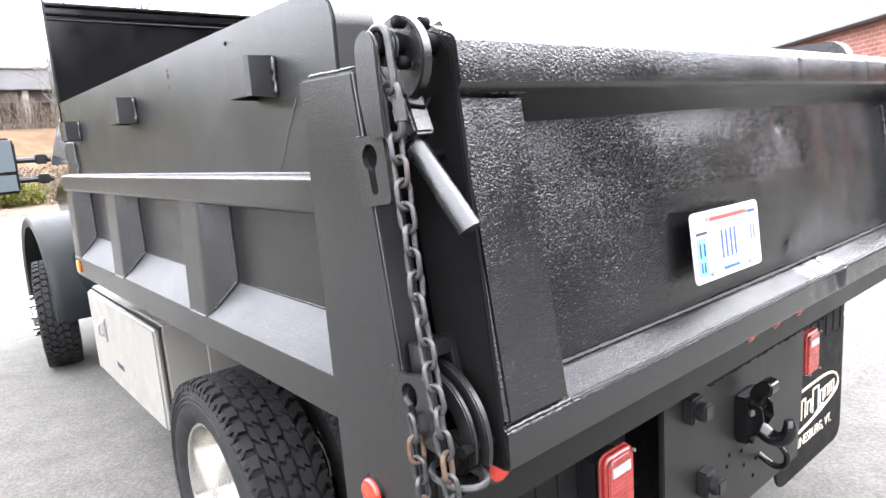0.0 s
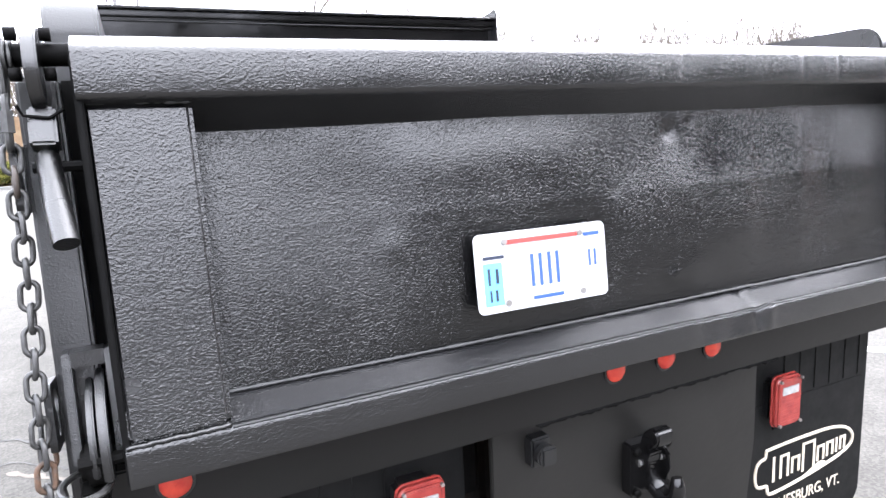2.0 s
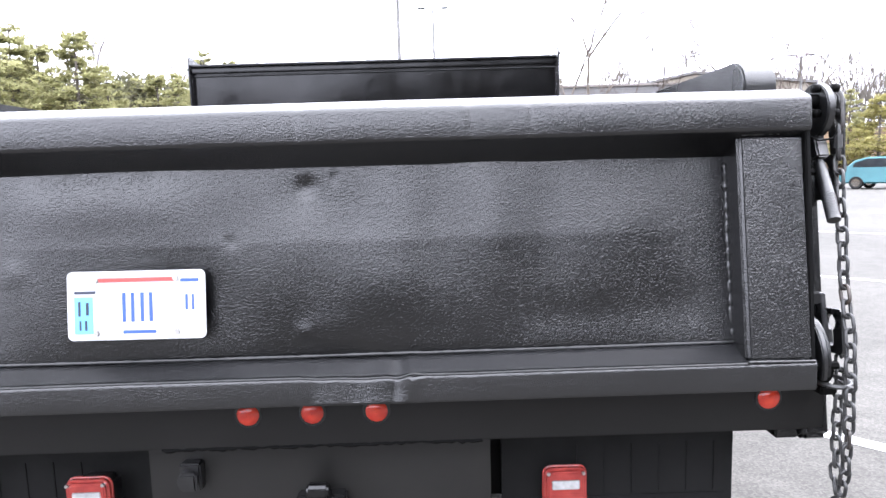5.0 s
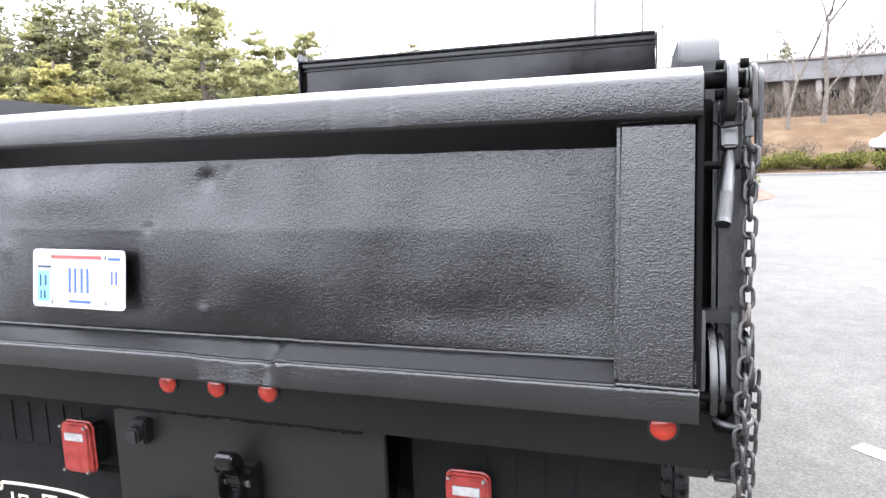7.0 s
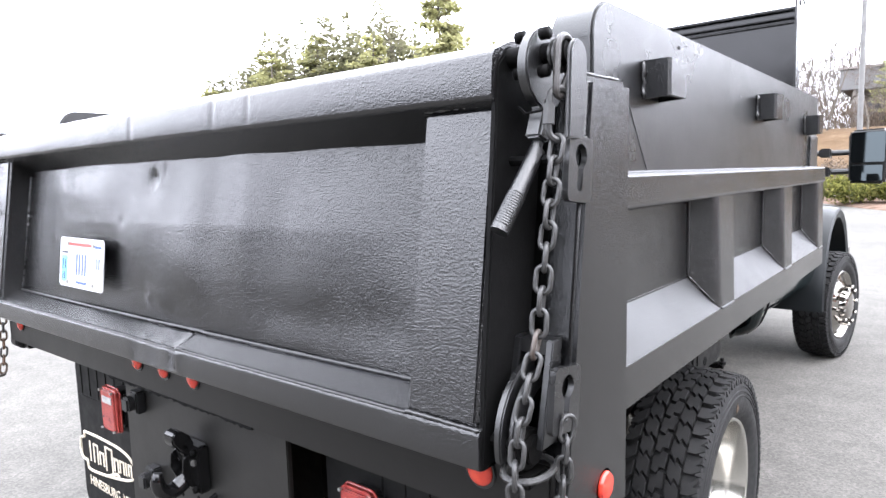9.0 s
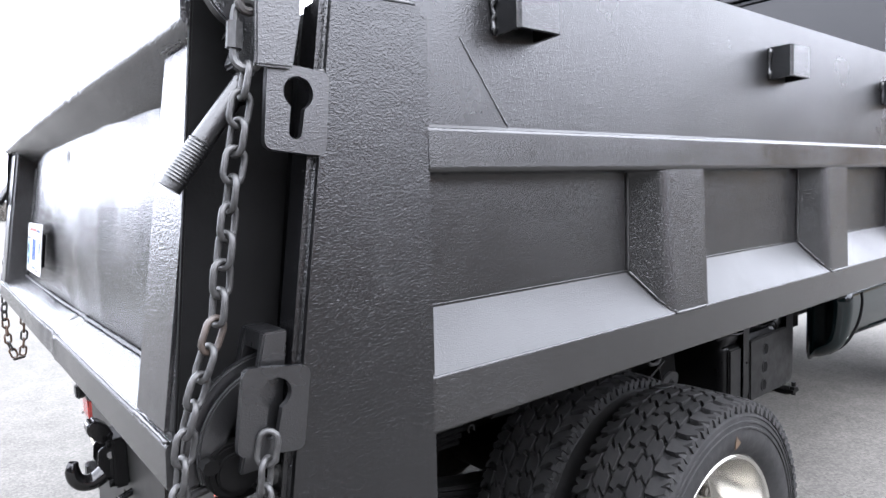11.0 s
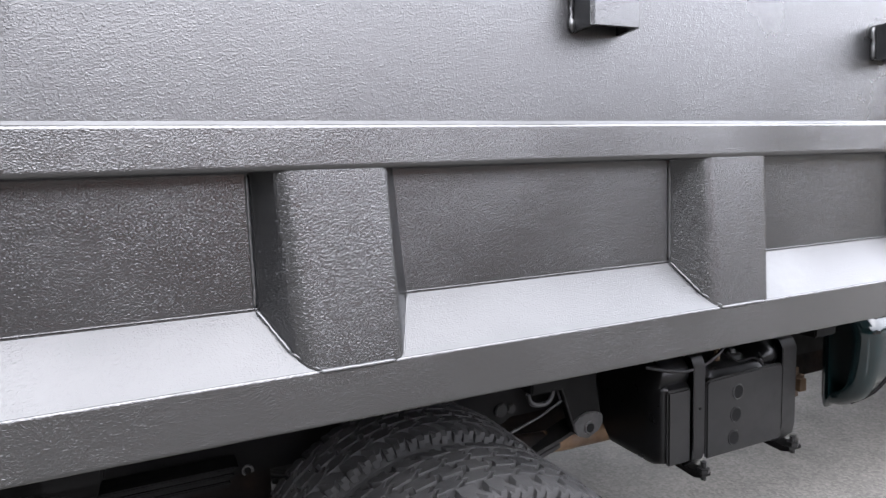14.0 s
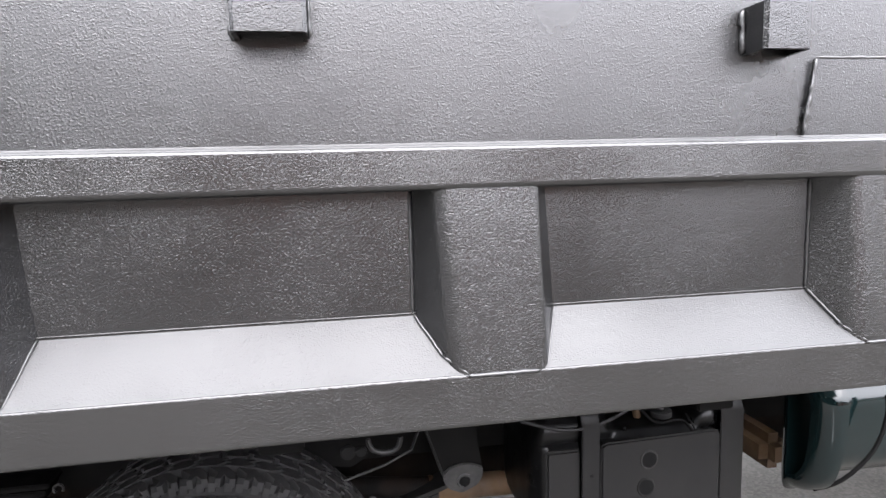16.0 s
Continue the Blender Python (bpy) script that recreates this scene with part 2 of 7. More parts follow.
# Near-black that paints in the shade between gate end and post.
M_CREVICE = varied("crevice_shade_black", [(0.3, (0.00186, 0.00186, 0.00186)), (0.7, (0.0031, 0.00304, 0.00298))], 9, (0.6, 0.8), bump=0.2, bump_scale=200, spec=0.065)
M_GLOSS = varied("gloss_black_paint", [(0.3, (0.0030, 0.0030, 0.0032)), (0.7, (0.0052, 0.0048, 0.0048))], 3, (0.07, 0.16), bump=0.05, bump_scale=14, distance=0.004, spec=0.36)
M_RUBBER = varied("tyre_rubber", [(0.3, (0.0075, 0.0075, 0.0077)), (0.7, (0.0145, 0.0142, 0.0140))], 12, (0.6, 0.8), bump=0.3, bump_scale=140, spec=0.18)
M_FLAP = varied("flap_rubber", [(0.3, (0.00372, 0.00372, 0.00372)), (0.7, (0.00682, 0.00682, 0.00682))], 7, (0.5, 0.65), bump=0.2, spec=0.117)
M_CHROME = varied("polished_steel", [(0.3, (0.268, 0.253, 0.231)), (0.7, (0.357, 0.342, 0.32))], 5, (0.06, 0.14), metal=1.0)
M_RIM = varied("polished_cream_rim", [(0.3, (0.345, 0.332, 0.300)), (0.7, (0.430, 0.417, 0.385))], 5, (0.12, 0.22), metal=0.85)
M_GREEN = varied("dark_green_car_paint", [(0.3, (0.0014, 0.0038, 0.0041)), (0.7, (0.0022, 0.0053, 0.0055))], 2, (0.08, 0.12), spec=0.33)
M_FLARE = varied("grey_green_flare", [(0.3, (0.0042, 0.0054, 0.0060)), (0.7, (0.0068, 0.0082, 0.0088))], 5, (0.40, 0.5), bump=0.1, spec=0.195)
M_BOX = varied("cream_steel_paint", [(0.25, (0.142, 0.135, 0.117)), (0.6, (0.166, 0.158, 0.140)), (0.8, (0.176, 0.168, 0.150))], 3, (0.35, 0.55), bump=0.1)
M_PLATE = varied("white_plate_enamel", [(0.25, (0.27, 0.265, 0.26)), (0.42, (0.36, 0.36, 0.365)), (0.6, (0.40, 0.40, 0.405))], 9, (0.3, 0.5))
M_TANK = varied("grey_tank", [(0.3, (0.0035, 0.0035, 0.0036)), (0.7, (0.0065, 0.0063, 0.0061))], 7, (0.4, 0.55), bump=0.1, spec=0.16)
M_DULL = varied("dull_worn_steel", [(0.3, (0.010, 0.010, 0.0104)), (0.7, (0.020, 0.0195, 0.019))], 40, (0.45, 0.6), bump=0.2, spec=0.2)
M_SHELL = varied("black_tank_shell", [(0.3, (0.0018, 0.0018, 0.0019)), (0.7, (0.0032, 0.0032, 0.0033))], 5, (0.26, 0.36), bump=0.05, bump_scale=20, spec=0.16)
M_TAN = varied("rusty_tan_steel", [(0.3, (0.020, 0.0088, 0.0016)), (0.7, (0.048, 0.0235, 0.0050))], 9, (0.7, 0.9), bump=0.3)
M_RUST = varied("rusty_underside", [(0.35, (0.00149, 0.00149, 0.00149)), (0.6, (0.00446, 0.00298, 0.00223)), (0.8, (0.0109, 0.00595, 0.00347))], 11, (0.7, 0.9), bump=0.4, spec=0.052)
M_STEEL = varied("bright_bolt_steel", [(0.3, (0.282, 0.274, 0.266)), (0.7, (0.443, 0.435, 0.419))], 30, (0.3, 0.45), metal=0.9)
M_HOLE = material("dark_hole", (0.00248, 0.00248, 0.00248), 0.8, spec=0.065)[0]
M_INK_BLUE = material("blue_ink", (0.0186, 0.0558, 0.31), 0.5)[0]
M_INK_RED = material("red_ink", (0.31, 0.0372, 0.031), 0.5)[0]
M_INK_DARK = material("dark_ink", (0.0124, 0.0186, 0.0372), 0.5)[0]
M_STICKER = material("sky_blue_sticker", (0.0992, 0.298, 0.496), 0.4)[0]
M_CREAM = varied("cream_lettering", [(0.3, (0.372, 0.322, 0.248)), (0.6, (0.484, 0.446, 0.36))], 40, (0.6, 0.8))
M_AMBER = material("amber_lens", (0.465, 0.149, 0.0124), 0.2)[0]
M_CLEAR = varied("clear_lens", [(0.3, (0.20, 0.20, 0.20)), (0.7, (0.32, 0.32, 0.315))], 60, (0.12, 0.2))
M_MIRROR = material("mirror_glass", (0.034, 0.040, 0.042), 0.03, 1.0)[0]
M_PLASTIC = varied("black_plastic", [(0.3, (0.00434, 0.00434, 0.00465)), (0.7, (0.00806, 0.00806, 0.00837))], 9, (0.3, 0.45), bump=0.15, bump_scale=300)


def red_lens(name="red_lens", dark=(0.26, 0.0112, 0.00744), pale=(0.409, 0.0372, 0.0161)):
    m, n, l, p = material(name, (0.496, 0.0279, 0.0124), 0.12)
    v = coords(n, l)
    w = n.new("ShaderNodeTexChecker")
    w.inputs["Scale"].default_value = 160
    l.new(v, w.inputs["Vector"])
    bumped(n, l, p, w.outputs["Fac"], 0.3, 0.001)
    l.new(ramp(n, l, grain(n, l, v, 30, 3), [(0.3, dark), (0.7, pale)]), p.inputs["Base Color"])
    p.inputs["Subsurface Weight"].default_value = 0.0
    return m


M_LENS = red_lens()
M_TAIL = red_lens("dark_red_lens", (0.15, 0.016, 0.014), (0.22, 0.030, 0.024))


def chain_metal():
    m, n, l, p = material("chain_steel", (0.0372, 0.0372, 0.0372), 0.42, 0.15)
    v = coords(n, l)
    info = n.new("ShaderNodeObjectInfo")
    rust = ramp(n, l, grain(n, l, v, 90, 4), [(0.3, (0.031, 0.0174, 0.00992)), (0.7, (0.062, 0.0372, 0.0217))])
    bare = ramp(n, l, grain(n, l, v, 120, 3), [(0.3, (0.010, 0.010, 0.010)), (0.7, (0.030, 0.0293, 0.0285))])
    mix = n.new("ShaderNodeMixRGB")
    l.new(ramp(n, l, info.outputs["Random"], [(0.80, 0.0), (0.98, 0.4)]), mix.inputs["Fac"])
    l.new(bare, mix.inputs[1])
    l.new(rust, mix.inputs[2])
    l.new(mix.outputs[0], p.inputs["Base Color"])
    bumped(n, l, p, grain(n, l, v, 300, 3), 0.4, 0.001)
    return m


M_CHAIN = chain_metal()
M_CHAIN_RUST = varied("rusted_chain", [(0.3, (0.0279, 0.0161, 0.0093)), (0.55, (0.062, 0.0322, 0.0167)), (0.75, (0.031, 0.0291, 0.0279))], 60, (0.6, 0.8), metal=0.2, bump=0.5, bump_scale=300)


def asphalt():
    m, n, l, p = material("worn_asphalt", (0.124, 0.124, 0.124), 0.92, spec=0.15)
    v = coords(n, l)
    stones = n.new("ShaderNodeTexVoronoi")
    stones.inputs["Scale"].default_value = 95
    l.new(v, stones.inputs["Vector"])
    sharp = ramp(n, l, stones.outputs["Color"], [(0.15, (0.060, 0.0575, 0.0525)), (0.5, (0.075, 0.0716, 0.0653)), (0.92, (0.096, 0.0916, 0.0825))])
    wide = ramp(n, l, grain(n, l, v, 0.32, 5), [(0.3, 0.80), (0.7, 1.12)])
    mid = ramp(n, l, grain(n, l, v, 5, 5), [(0.3, 0.86), (0.7, 1.12)])
    a, b = n.new("ShaderNodeMixRGB"), n.new("ShaderNodeMixRGB")
    a.blend_type = b.blend_type = "MULTIPLY"
    a.inputs["Fac"].default_value = b.inputs["Fac"].default_value = 1.0
    l.new(sharp, a.inputs[1])
    l.new(wide, a.inputs[2])
    l.new(a.outputs[0], b.inputs[1])
    l.new(mid, b.inputs[2])
    l.new(b.outputs[0], p.inputs["Base Color"])
    bumped(n, l, p, stones.outputs["Distance"], 0.35, 0.003)
    return m


M_ASPHALT = asphalt()
M_TAR = varied("crack_filling", [(0.3, (0.031, 0.031, 0.0298)), (0.7, (0.0682, 0.0651, 0.062))], 30, (0.7, 0.9), bump=0.4)
M_PATCH = varied("washed_out_crack_sand", [(0.3, (0.105, 0.093, 0.0775)), (0.7, (0.149, 0.13, 0.112))], 14, (0.9, 1.0), bump=0.5)
M_LINE = varied("worn_white_paint", [(0.28, (0.155, 0.155, 0.152)), (0.45, (0.31, 0.31, 0.304)), (0.8, (0.341, 0.341, 0.335))], 22, (0.6, 0.8), bump=0.2)
M_KERB = varied("granite_kerb", [(0.3, (0.105, 0.102, 0.0992)), (0.7, (0.155, 0.152, 0.146))], 4, (0.8, 0.9), bump=0.3)
M_GRASS = varied("dead_grass", [(0.3, (0.0527, 0.0341, 0.0186)), (0.55, (0.0775, 0.0508, 0.0298)), (0.75, (0.105, 0.0775, 0.0496))], 0.5, (0.95, 1.0), bump=0.8, bump_scale=9, distance=0.05, spec=0.065, detail=9)
M_MULCH = varied("bark_mulch", [(0.3, (0.0682, 0.0434, 0.0298)), (0.55, (0.118, 0.0806, 0.062)), (0.75, (0.161, 0.118, 0.093))], 3.0, (0.95, 1.0), bump=0.8, bump_scale=30, distance=0.03, spec=0.065, detail=8)
M_BARK = varied("grey_bark", [(0.3, (0.062, 0.0527, 0.0434)), (0.7, (0.136, 0.121, 0.105))], 6, (0.9, 1.0), bump=0.5, bump_scale=18, distance=0.02, spec=0.065)


def foliage(name, dark, mid, pale):
    m, n, l, p = material(name, mid, 0.7, spec=0.2)
    g = n.new("ShaderNodeNewGeometry")
    v = coords(n, l)
    a = ramp(n, l, g.outputs["Random Per Island"], [(0.1, dark), (0.5, mid), (0.95, pale)])
    b = ramp(n, l, grain(n, l, v, 0.7, 3), [(0.3, 0.7), (0.7, 1.25)])
    x = n.new("ShaderNodeMixRGB")
    x.blend_type = "MULTIPLY"
    x.inputs["Fac"].default_value = 1.0
    l.new(a, x.inputs[1])
    l.new(b, x.inputs[2])
    l.new(x.outputs[0], p.inputs["Base Color"])
    # thin leaves let light through
    tr, both = n.new("ShaderNodeBsdfTranslucent"), n.new("ShaderNodeMixShader")
    both.inputs[0].default_value = 0.7
    l.new(x.outputs[0], tr.inputs["Color"])
    l.new(p.outputs[0], both.inputs[1])
    l.new(tr.outputs[0], both.inputs[2])
    l.new(both.outputs[0], n["Material Output"].inputs["Surface"])
    return m


# Yellow-green needles, lifted paler to put haze into their colour.
M_PINE = foliage("pine_needles", (0.25, 0.25, 0.118), (0.295, 0.288, 0.140), (0.34, 0.325, 0.17))
M_PINE_YELLOW = foliage("yellow_green_needles", (0.25, 0.235, 0.088), (0.29, 0.266, 0.104), (0.33, 0.297, 0.126))
M_HEDGE = foliage("juniper_leaves", (0.0434, 0.0496, 0.0112), (0.0992, 0.102, 0.0248), (0.174, 0.164, 0.0465))
M_BRUSH = foliage("bare_brush", (0.062, 0.0465, 0.0341), (0.105, 0.0806, 0.062), (0.149, 0.121, 0.0961))
# Greyed and flattened tones: distance haze is put into the colour.
M_WOODS = foliage("haze_paled_woods", (0.085, 0.077, 0.066), (0.105, 0.096, 0.084), (0.125, 0.116, 0.104))
# For the unseen belt that darkens what the gate reflects.
M_REAR = foliage("unseen_dark_trees", (0.0155, 0.0174, 0.0112), (0.031, 0.0322, 0.0217), (0.0496, 0.0496, 0.0341))
# Lightened greens: the haze over far trees is part of the colour.
M_WOODS_GREEN = foliage("haze_paled_green_woods", (0.090, 0.090, 0.052), (0.112, 0.109, 0.062), (0.135, 0.129, 0.080))
M_TWIG = varied("bare_twigs", [(0.3, (0.0806, 0.0682, 0.0589)), (0.7, (0.124, 0.108, 0.0961))], 1, (0.9, 1.0), spec=0.065)


def brick():
    m, n, l, p = material("red_brick_wall", (0.186, 0.062, 0.0434), 0.85)
    v = coords(n, l, use="UV")
    t = n.new("ShaderNodeTexBrick")
    t.inputs["Color1"].default_value = (0.149, 0.0422, 0.026, 1)
    t.inputs["Color2"].default_value = (0.186, 0.062, 0.0403, 1)
    t.inputs["Mortar"].default_value = (0.211, 0.161, 0.136, 1)
    t.inputs["Scale"].default_value = 1.0
    t.inputs["Mortar Size"].default_value = 0.012
    t.inputs["Brick Width"].default_value, t.inputs["Row Height"].default_value = 0.40, 0.135
    l.new(v, t.inputs["Vector"])
    x = n.new("ShaderNodeMixRGB")
    x.blend_type = "MULTIPLY"
    x.inputs["Fac"].default_value = 1.0
    l.new(t.outputs["Color"], x.inputs[1])
    l.new(ramp(n, l, grain(n, l, v, 1.2, 5), [(0.3, 0.75), (0.7, 1.2)]), x.inputs[2])
    l.new(x.outputs[0], p.inputs["Base Color"])
    bumped(n, l, p, t.outputs["Fac"], -0.6, 0.01)
    return m


M_BRICK = brick()
M_ROOF = varied("grey_roof_metal", [(0.3, (0.124, 0.127, 0.13)), (0.7, (0.161, 0.164, 0.167))], 1.5, (0.5, 0.7))
M_RENDER = varied("pale_building_render", [(0.3, (0.143, 0.127, 0.115)), (0.7, (0.192, 0.174, 0.161))], 0.6, (0.8, 0.95))
M_GABLE = varied("sunlit_beige_siding", [(0.3, (0.24, 0.215, 0.175)), (0.7, (0.29, 0.262, 0.218))], 0.6, (0.8, 0.95))
M_FARROOF = varied("weathered_roof", [(0.3, (0.105, 0.102, 0.102)), (0.7, (0.143, 0.14, 0.14))], 0.5, (0.8, 0.95))
M_DARKGLASS = varied("dark_window_glass", [(0.3, (0.0124, 0.0149, 0.0174)), (0.7, (0.0248, 0.0279, 0.031))], 2, (0.05, 0.1))
M_POLE = varied("grey_pole_steel", [(0.3, (0.093, 0.0899, 0.0868)), (0.7, (0.136, 0.133, 0.13))], 2, (0.5, 0.7), metal=0.2)
M_CARWHITE = varied("white_car_paint", [(0.3, (0.422, 0.428, 0.434)), (0.7, (0.484, 0.49, 0.496))], 1, (0.1, 0.2))
M_CARTEAL = varied("teal_car_paint", [(0.3, (0.0186, 0.0806, 0.093)), (0.7, (0.031, 0.112, 0.124))], 1, (0.1, 0.2), metal=0.3)

# ---- the dump truck ----
truck = thing("dump_truck", "black bed-lined dump body on a dark green heavy pickup chassis", "truck")
FLIP = Matrix.Diagonal((-1, 1, 1, 1))


def sided(b, sx):
    return b if sx > 0 else turned(b, FLIP)


# gate plane: leans forward at the top
def gate_y(z):
    return (z - 1.07) * 0.148


DENTS = [  # x, z, radius x, radius z, depth (positive: pushed in)
    (0.012, 1.478, 0.020, 0.020, 0.0075), (0.006, 1.452, 0.060, 0.050, 0.0045), (0.075, 1.497, 0.006, 0.014, 0.0032), (-0.16, 1.36, 0.014, 0.014, 0.003), (0.0, 1.155, 0.018, 0.016, -0.0045), (0.10, 1.40, 0.10, 0.10, 0.005),
    (-0.14, 1.40, 0.10, 0.09, 0.006), (0.05, 1.16, 0.06, 0.05, -0.006), (0.30, 1.36, 0.05, 0.16, 0.006),
    (0.43, 1.34, 0.04, 0.18, -0.004), (0.55, 1.36, 0.05, 0.14, 0.005), (0.72, 1.33, 0.10, 0.12, -0.004),
    (-0.45, 1.45, 0.20, 0.06, -0.007), (-0.75, 1.38, 0.14, 0.12, 0.006), (-0.25, 1.22, 0.14, 0.10, 0.005),
    (0.62, 1.17, 0.16, 0.05, 0.007), (0.86, 1.18, 0.08, 0.06, 0.006), (-0.66, 1.30, 0.03, 0.03, -0.003), (0.20, 1.24, 0.12, 0.08, -0.006),
]


def dent(x, z, table=DENTS):
    return sum(d * math.exp(-((x - cx) / rx) ** 2 - ((z - cz) / rz) ** 2) for cx, cz, rx, rz, d in table)


def bow(x):
    """How far the gate is pushed out by its loads."""
    return max(0.0, 1 - (x / 0.985) ** 2)


def tailgate():
    b = bmesh.new()
    nx, nz = 330, 80
    grid = []
    for i in range(nx + 1):
        x = -1.0 + 2.0 * i / nx
        col = []
        for k in range(nz + 1):
            z = 1.07 + 0.48 * k / nz
            y = 0.072 + (z - 1.09) * 0.165 - 0.048 * bow(x) * min(1.0, max(0.0, (z - 1.085) / 0.27)) ** 0.6 + dent(x, z) + 0.0022 * noise.noise((x * 5, z * 5, 0))
            col.append(b.verts.new((x, y, z)))
        grid.append(col)
    for i in range(nx):
        for k in range(nz):
            b.faces.new((grid[i][k], grid[i][k + 1], grid[i + 1][k + 1], grid[i + 1][k]))
    box(-1.0, 1.0, 0.165, 0.185, 1.06, 1.56, bm=b)
    gate = part("tailgate", b, M_LINER, truck, "black textured tailgate, dented, panel set back in its frame", recalc=False)

    def crease(x):
        """The lower rail is pushed in over a hand's width and springs back at a sharp fold."""
        rise = min(1.0, max(0.0, (x + 0.02) / 0.13))
        fall = min(1.0, max(0.0, (0.236 - x) / 0.036))
        return 0.0075 * rise * rise * (3 - 2 * rise) * fall * (2 - fall) + 0.0016 * math.sin(x * 60) * rise * fall

    def rail(profile, name, table, label, lift=0.0, mat=M_RAIL, end=1.13):
        b = bmesh.new()
        n = 380
        rings = []
        for i in range(n + 1):
            x = -end + 2 * end * i / n
            ring = []
            for y, z, w in profile:
                d = w * (sum(a * math.exp(-((x - c) / r) ** 2) for c, r, a in table) + (crease(x) if z < 1.2 else 0.0) + 0.0007 * noise.noise((x * 5, z * 7, 2)))
                ring.append(b.verts.new((x, y + d - lift * bow(x) * (1.0 if w else 0.0) - (y > 0.15 and z < 1.52) * 0.048 * bow(x), z - (0.5 if z > 1.2 else 0.9) * abs(d))))
            rings.append(ring)
        m = len(profile)
        for r, q in zip(rings, rings[1:]):
            for j in range(m):
                b.faces.new((r[j], r[(j + 1) % m], q[(j + 1) % m], q[j]))
        b.faces.new(rings[0][::-1])
        b.faces.new(rings[-1])
        return part(name, b, mat, gate, label)

    top = [(0.155, 1.512, 0), (0.062, 1.568, 0.3), (0.055, 1.572, 0.5), (0.051, 1.580, 0.8), (0.053, 1.610, 1), (0.0565, 1.636, 1), (0.059, 1.642, 1.0), (0.064, 1.647, 0.9),
           (0.107, 1.664, 0.4), (0.112, 1.665, 0.2), (0.185, 1.665, 0), (0.195, 1.655, 0), (0.21, 1.60, 0), (0.20, 1.53, 0)]
    rail(top, "top_rail", [(0.005, 0.010, 0.0024), (0.385, 0.009, 0.0022), (0.41, 0.03, 0.001), (0.515, 0.007, 0.0024), (-0.28, 0.10, 0.001), (0.9, 0.1, 0.0006)], "folded top rail with small dents", 0.012)
    crush = [(0.205, 0.012, 0.004), (0.03, 0.03, 0.002), (0.243, 0.015, -0.004), (0.36, 0.08, 0.002), (-0.7, 0.2, 0.002)]

    def dent_low(x):
        return crease(x) + sum(a * math.exp(-((x - c) / r) ** 2) for c, r, a in crush)

    low = [(0.105, 1.098, 0.0), (0.075, 1.092, 0.1), (0.006, 1.0665, 0.9), (0.001, 1.064, 1), (-0.0022, 1.060, 1), (-0.0035, 1.055, 1), (-0.0040, 1.034, 0.75), (-0.005, 1.008, 0.3), (-0.001, 1.001, 0.2), (0.01, 0.998, 0.1), (0.10, 0.998, 0), (0.13, 1.05, 0)]
    rail(low, "lower_rail", crush, "bent lower rail with a crushed spot")
    ledge = [(0.079, 1.0960, 0.1), (0.0035, 1.0685, 0.9), (0.005, 1.066, 0.9), (0.079, 1.092, 0.1)]
    rail(ledge, "rail_ledge", crush, "smoother sloping ledge of the lower rail", mat=M_GATE_LEDGE, end=0.979)
    for sx in (-1, 1):
        pts = [(gate_y(1.066) - 0.001, 1.066), (gate_y(1.566), 1.566), (0.20, 1.59), (0.125, 1.06)]
        part("end_post", sided(prism(pts, "x", 0.977, 1.128, 0.010, 3), sx), M_RAIL, gate)
        # the gate's end plate, near-black to put the crevice shade into its colour
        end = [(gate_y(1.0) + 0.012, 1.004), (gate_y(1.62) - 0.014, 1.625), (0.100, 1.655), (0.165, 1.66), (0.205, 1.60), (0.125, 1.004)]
        part("end_plate", sided(prism(end, "x", 1.122, 1.1335, 0.0025, 2), sx), M_CREVICE, gate)
        b = weld((0.978, -0.002, 1.0685), (1.13, -0.001, 1.0665), 0.0034, 0.006, bm=None, seed=3 + sx)
        weld((0.978, 0.070, 1.565), (1.13, 0.071, 1.567), 0.0030, bm=b, seed=5 + sx)
        weld((0.977, 0.138, 1.505), (0.977, 0.076, 1.10), 0.0042, 0.006, bm=b, seed=9 + sx, wander=0.4)
        part("weld_bead", sided(b, sx), M_WELD, gate)
    # under-lip shadow gap weld along the panel foot
    for k, (y, z, r, w) in enumerate(((0.069, 1.096, 0.0035, 0.008), (-0.0005, 1.0645, 0.0026, 0.0))):
        part("seam_bead", tube([(x, y - w * bow(x) + (dent_low(x) if not w else 0.3 * dent_low(x - 0.03)), z - (0.9 * dent_low(x) if not w else 0.0)) for x in [-0.978 + 0.00978 * i for i in range(201)]], r, 6, wobble=0.25, rng=random.Random(21 + k)), M_BEAD, gate)
    return gate


gate = tailgate()


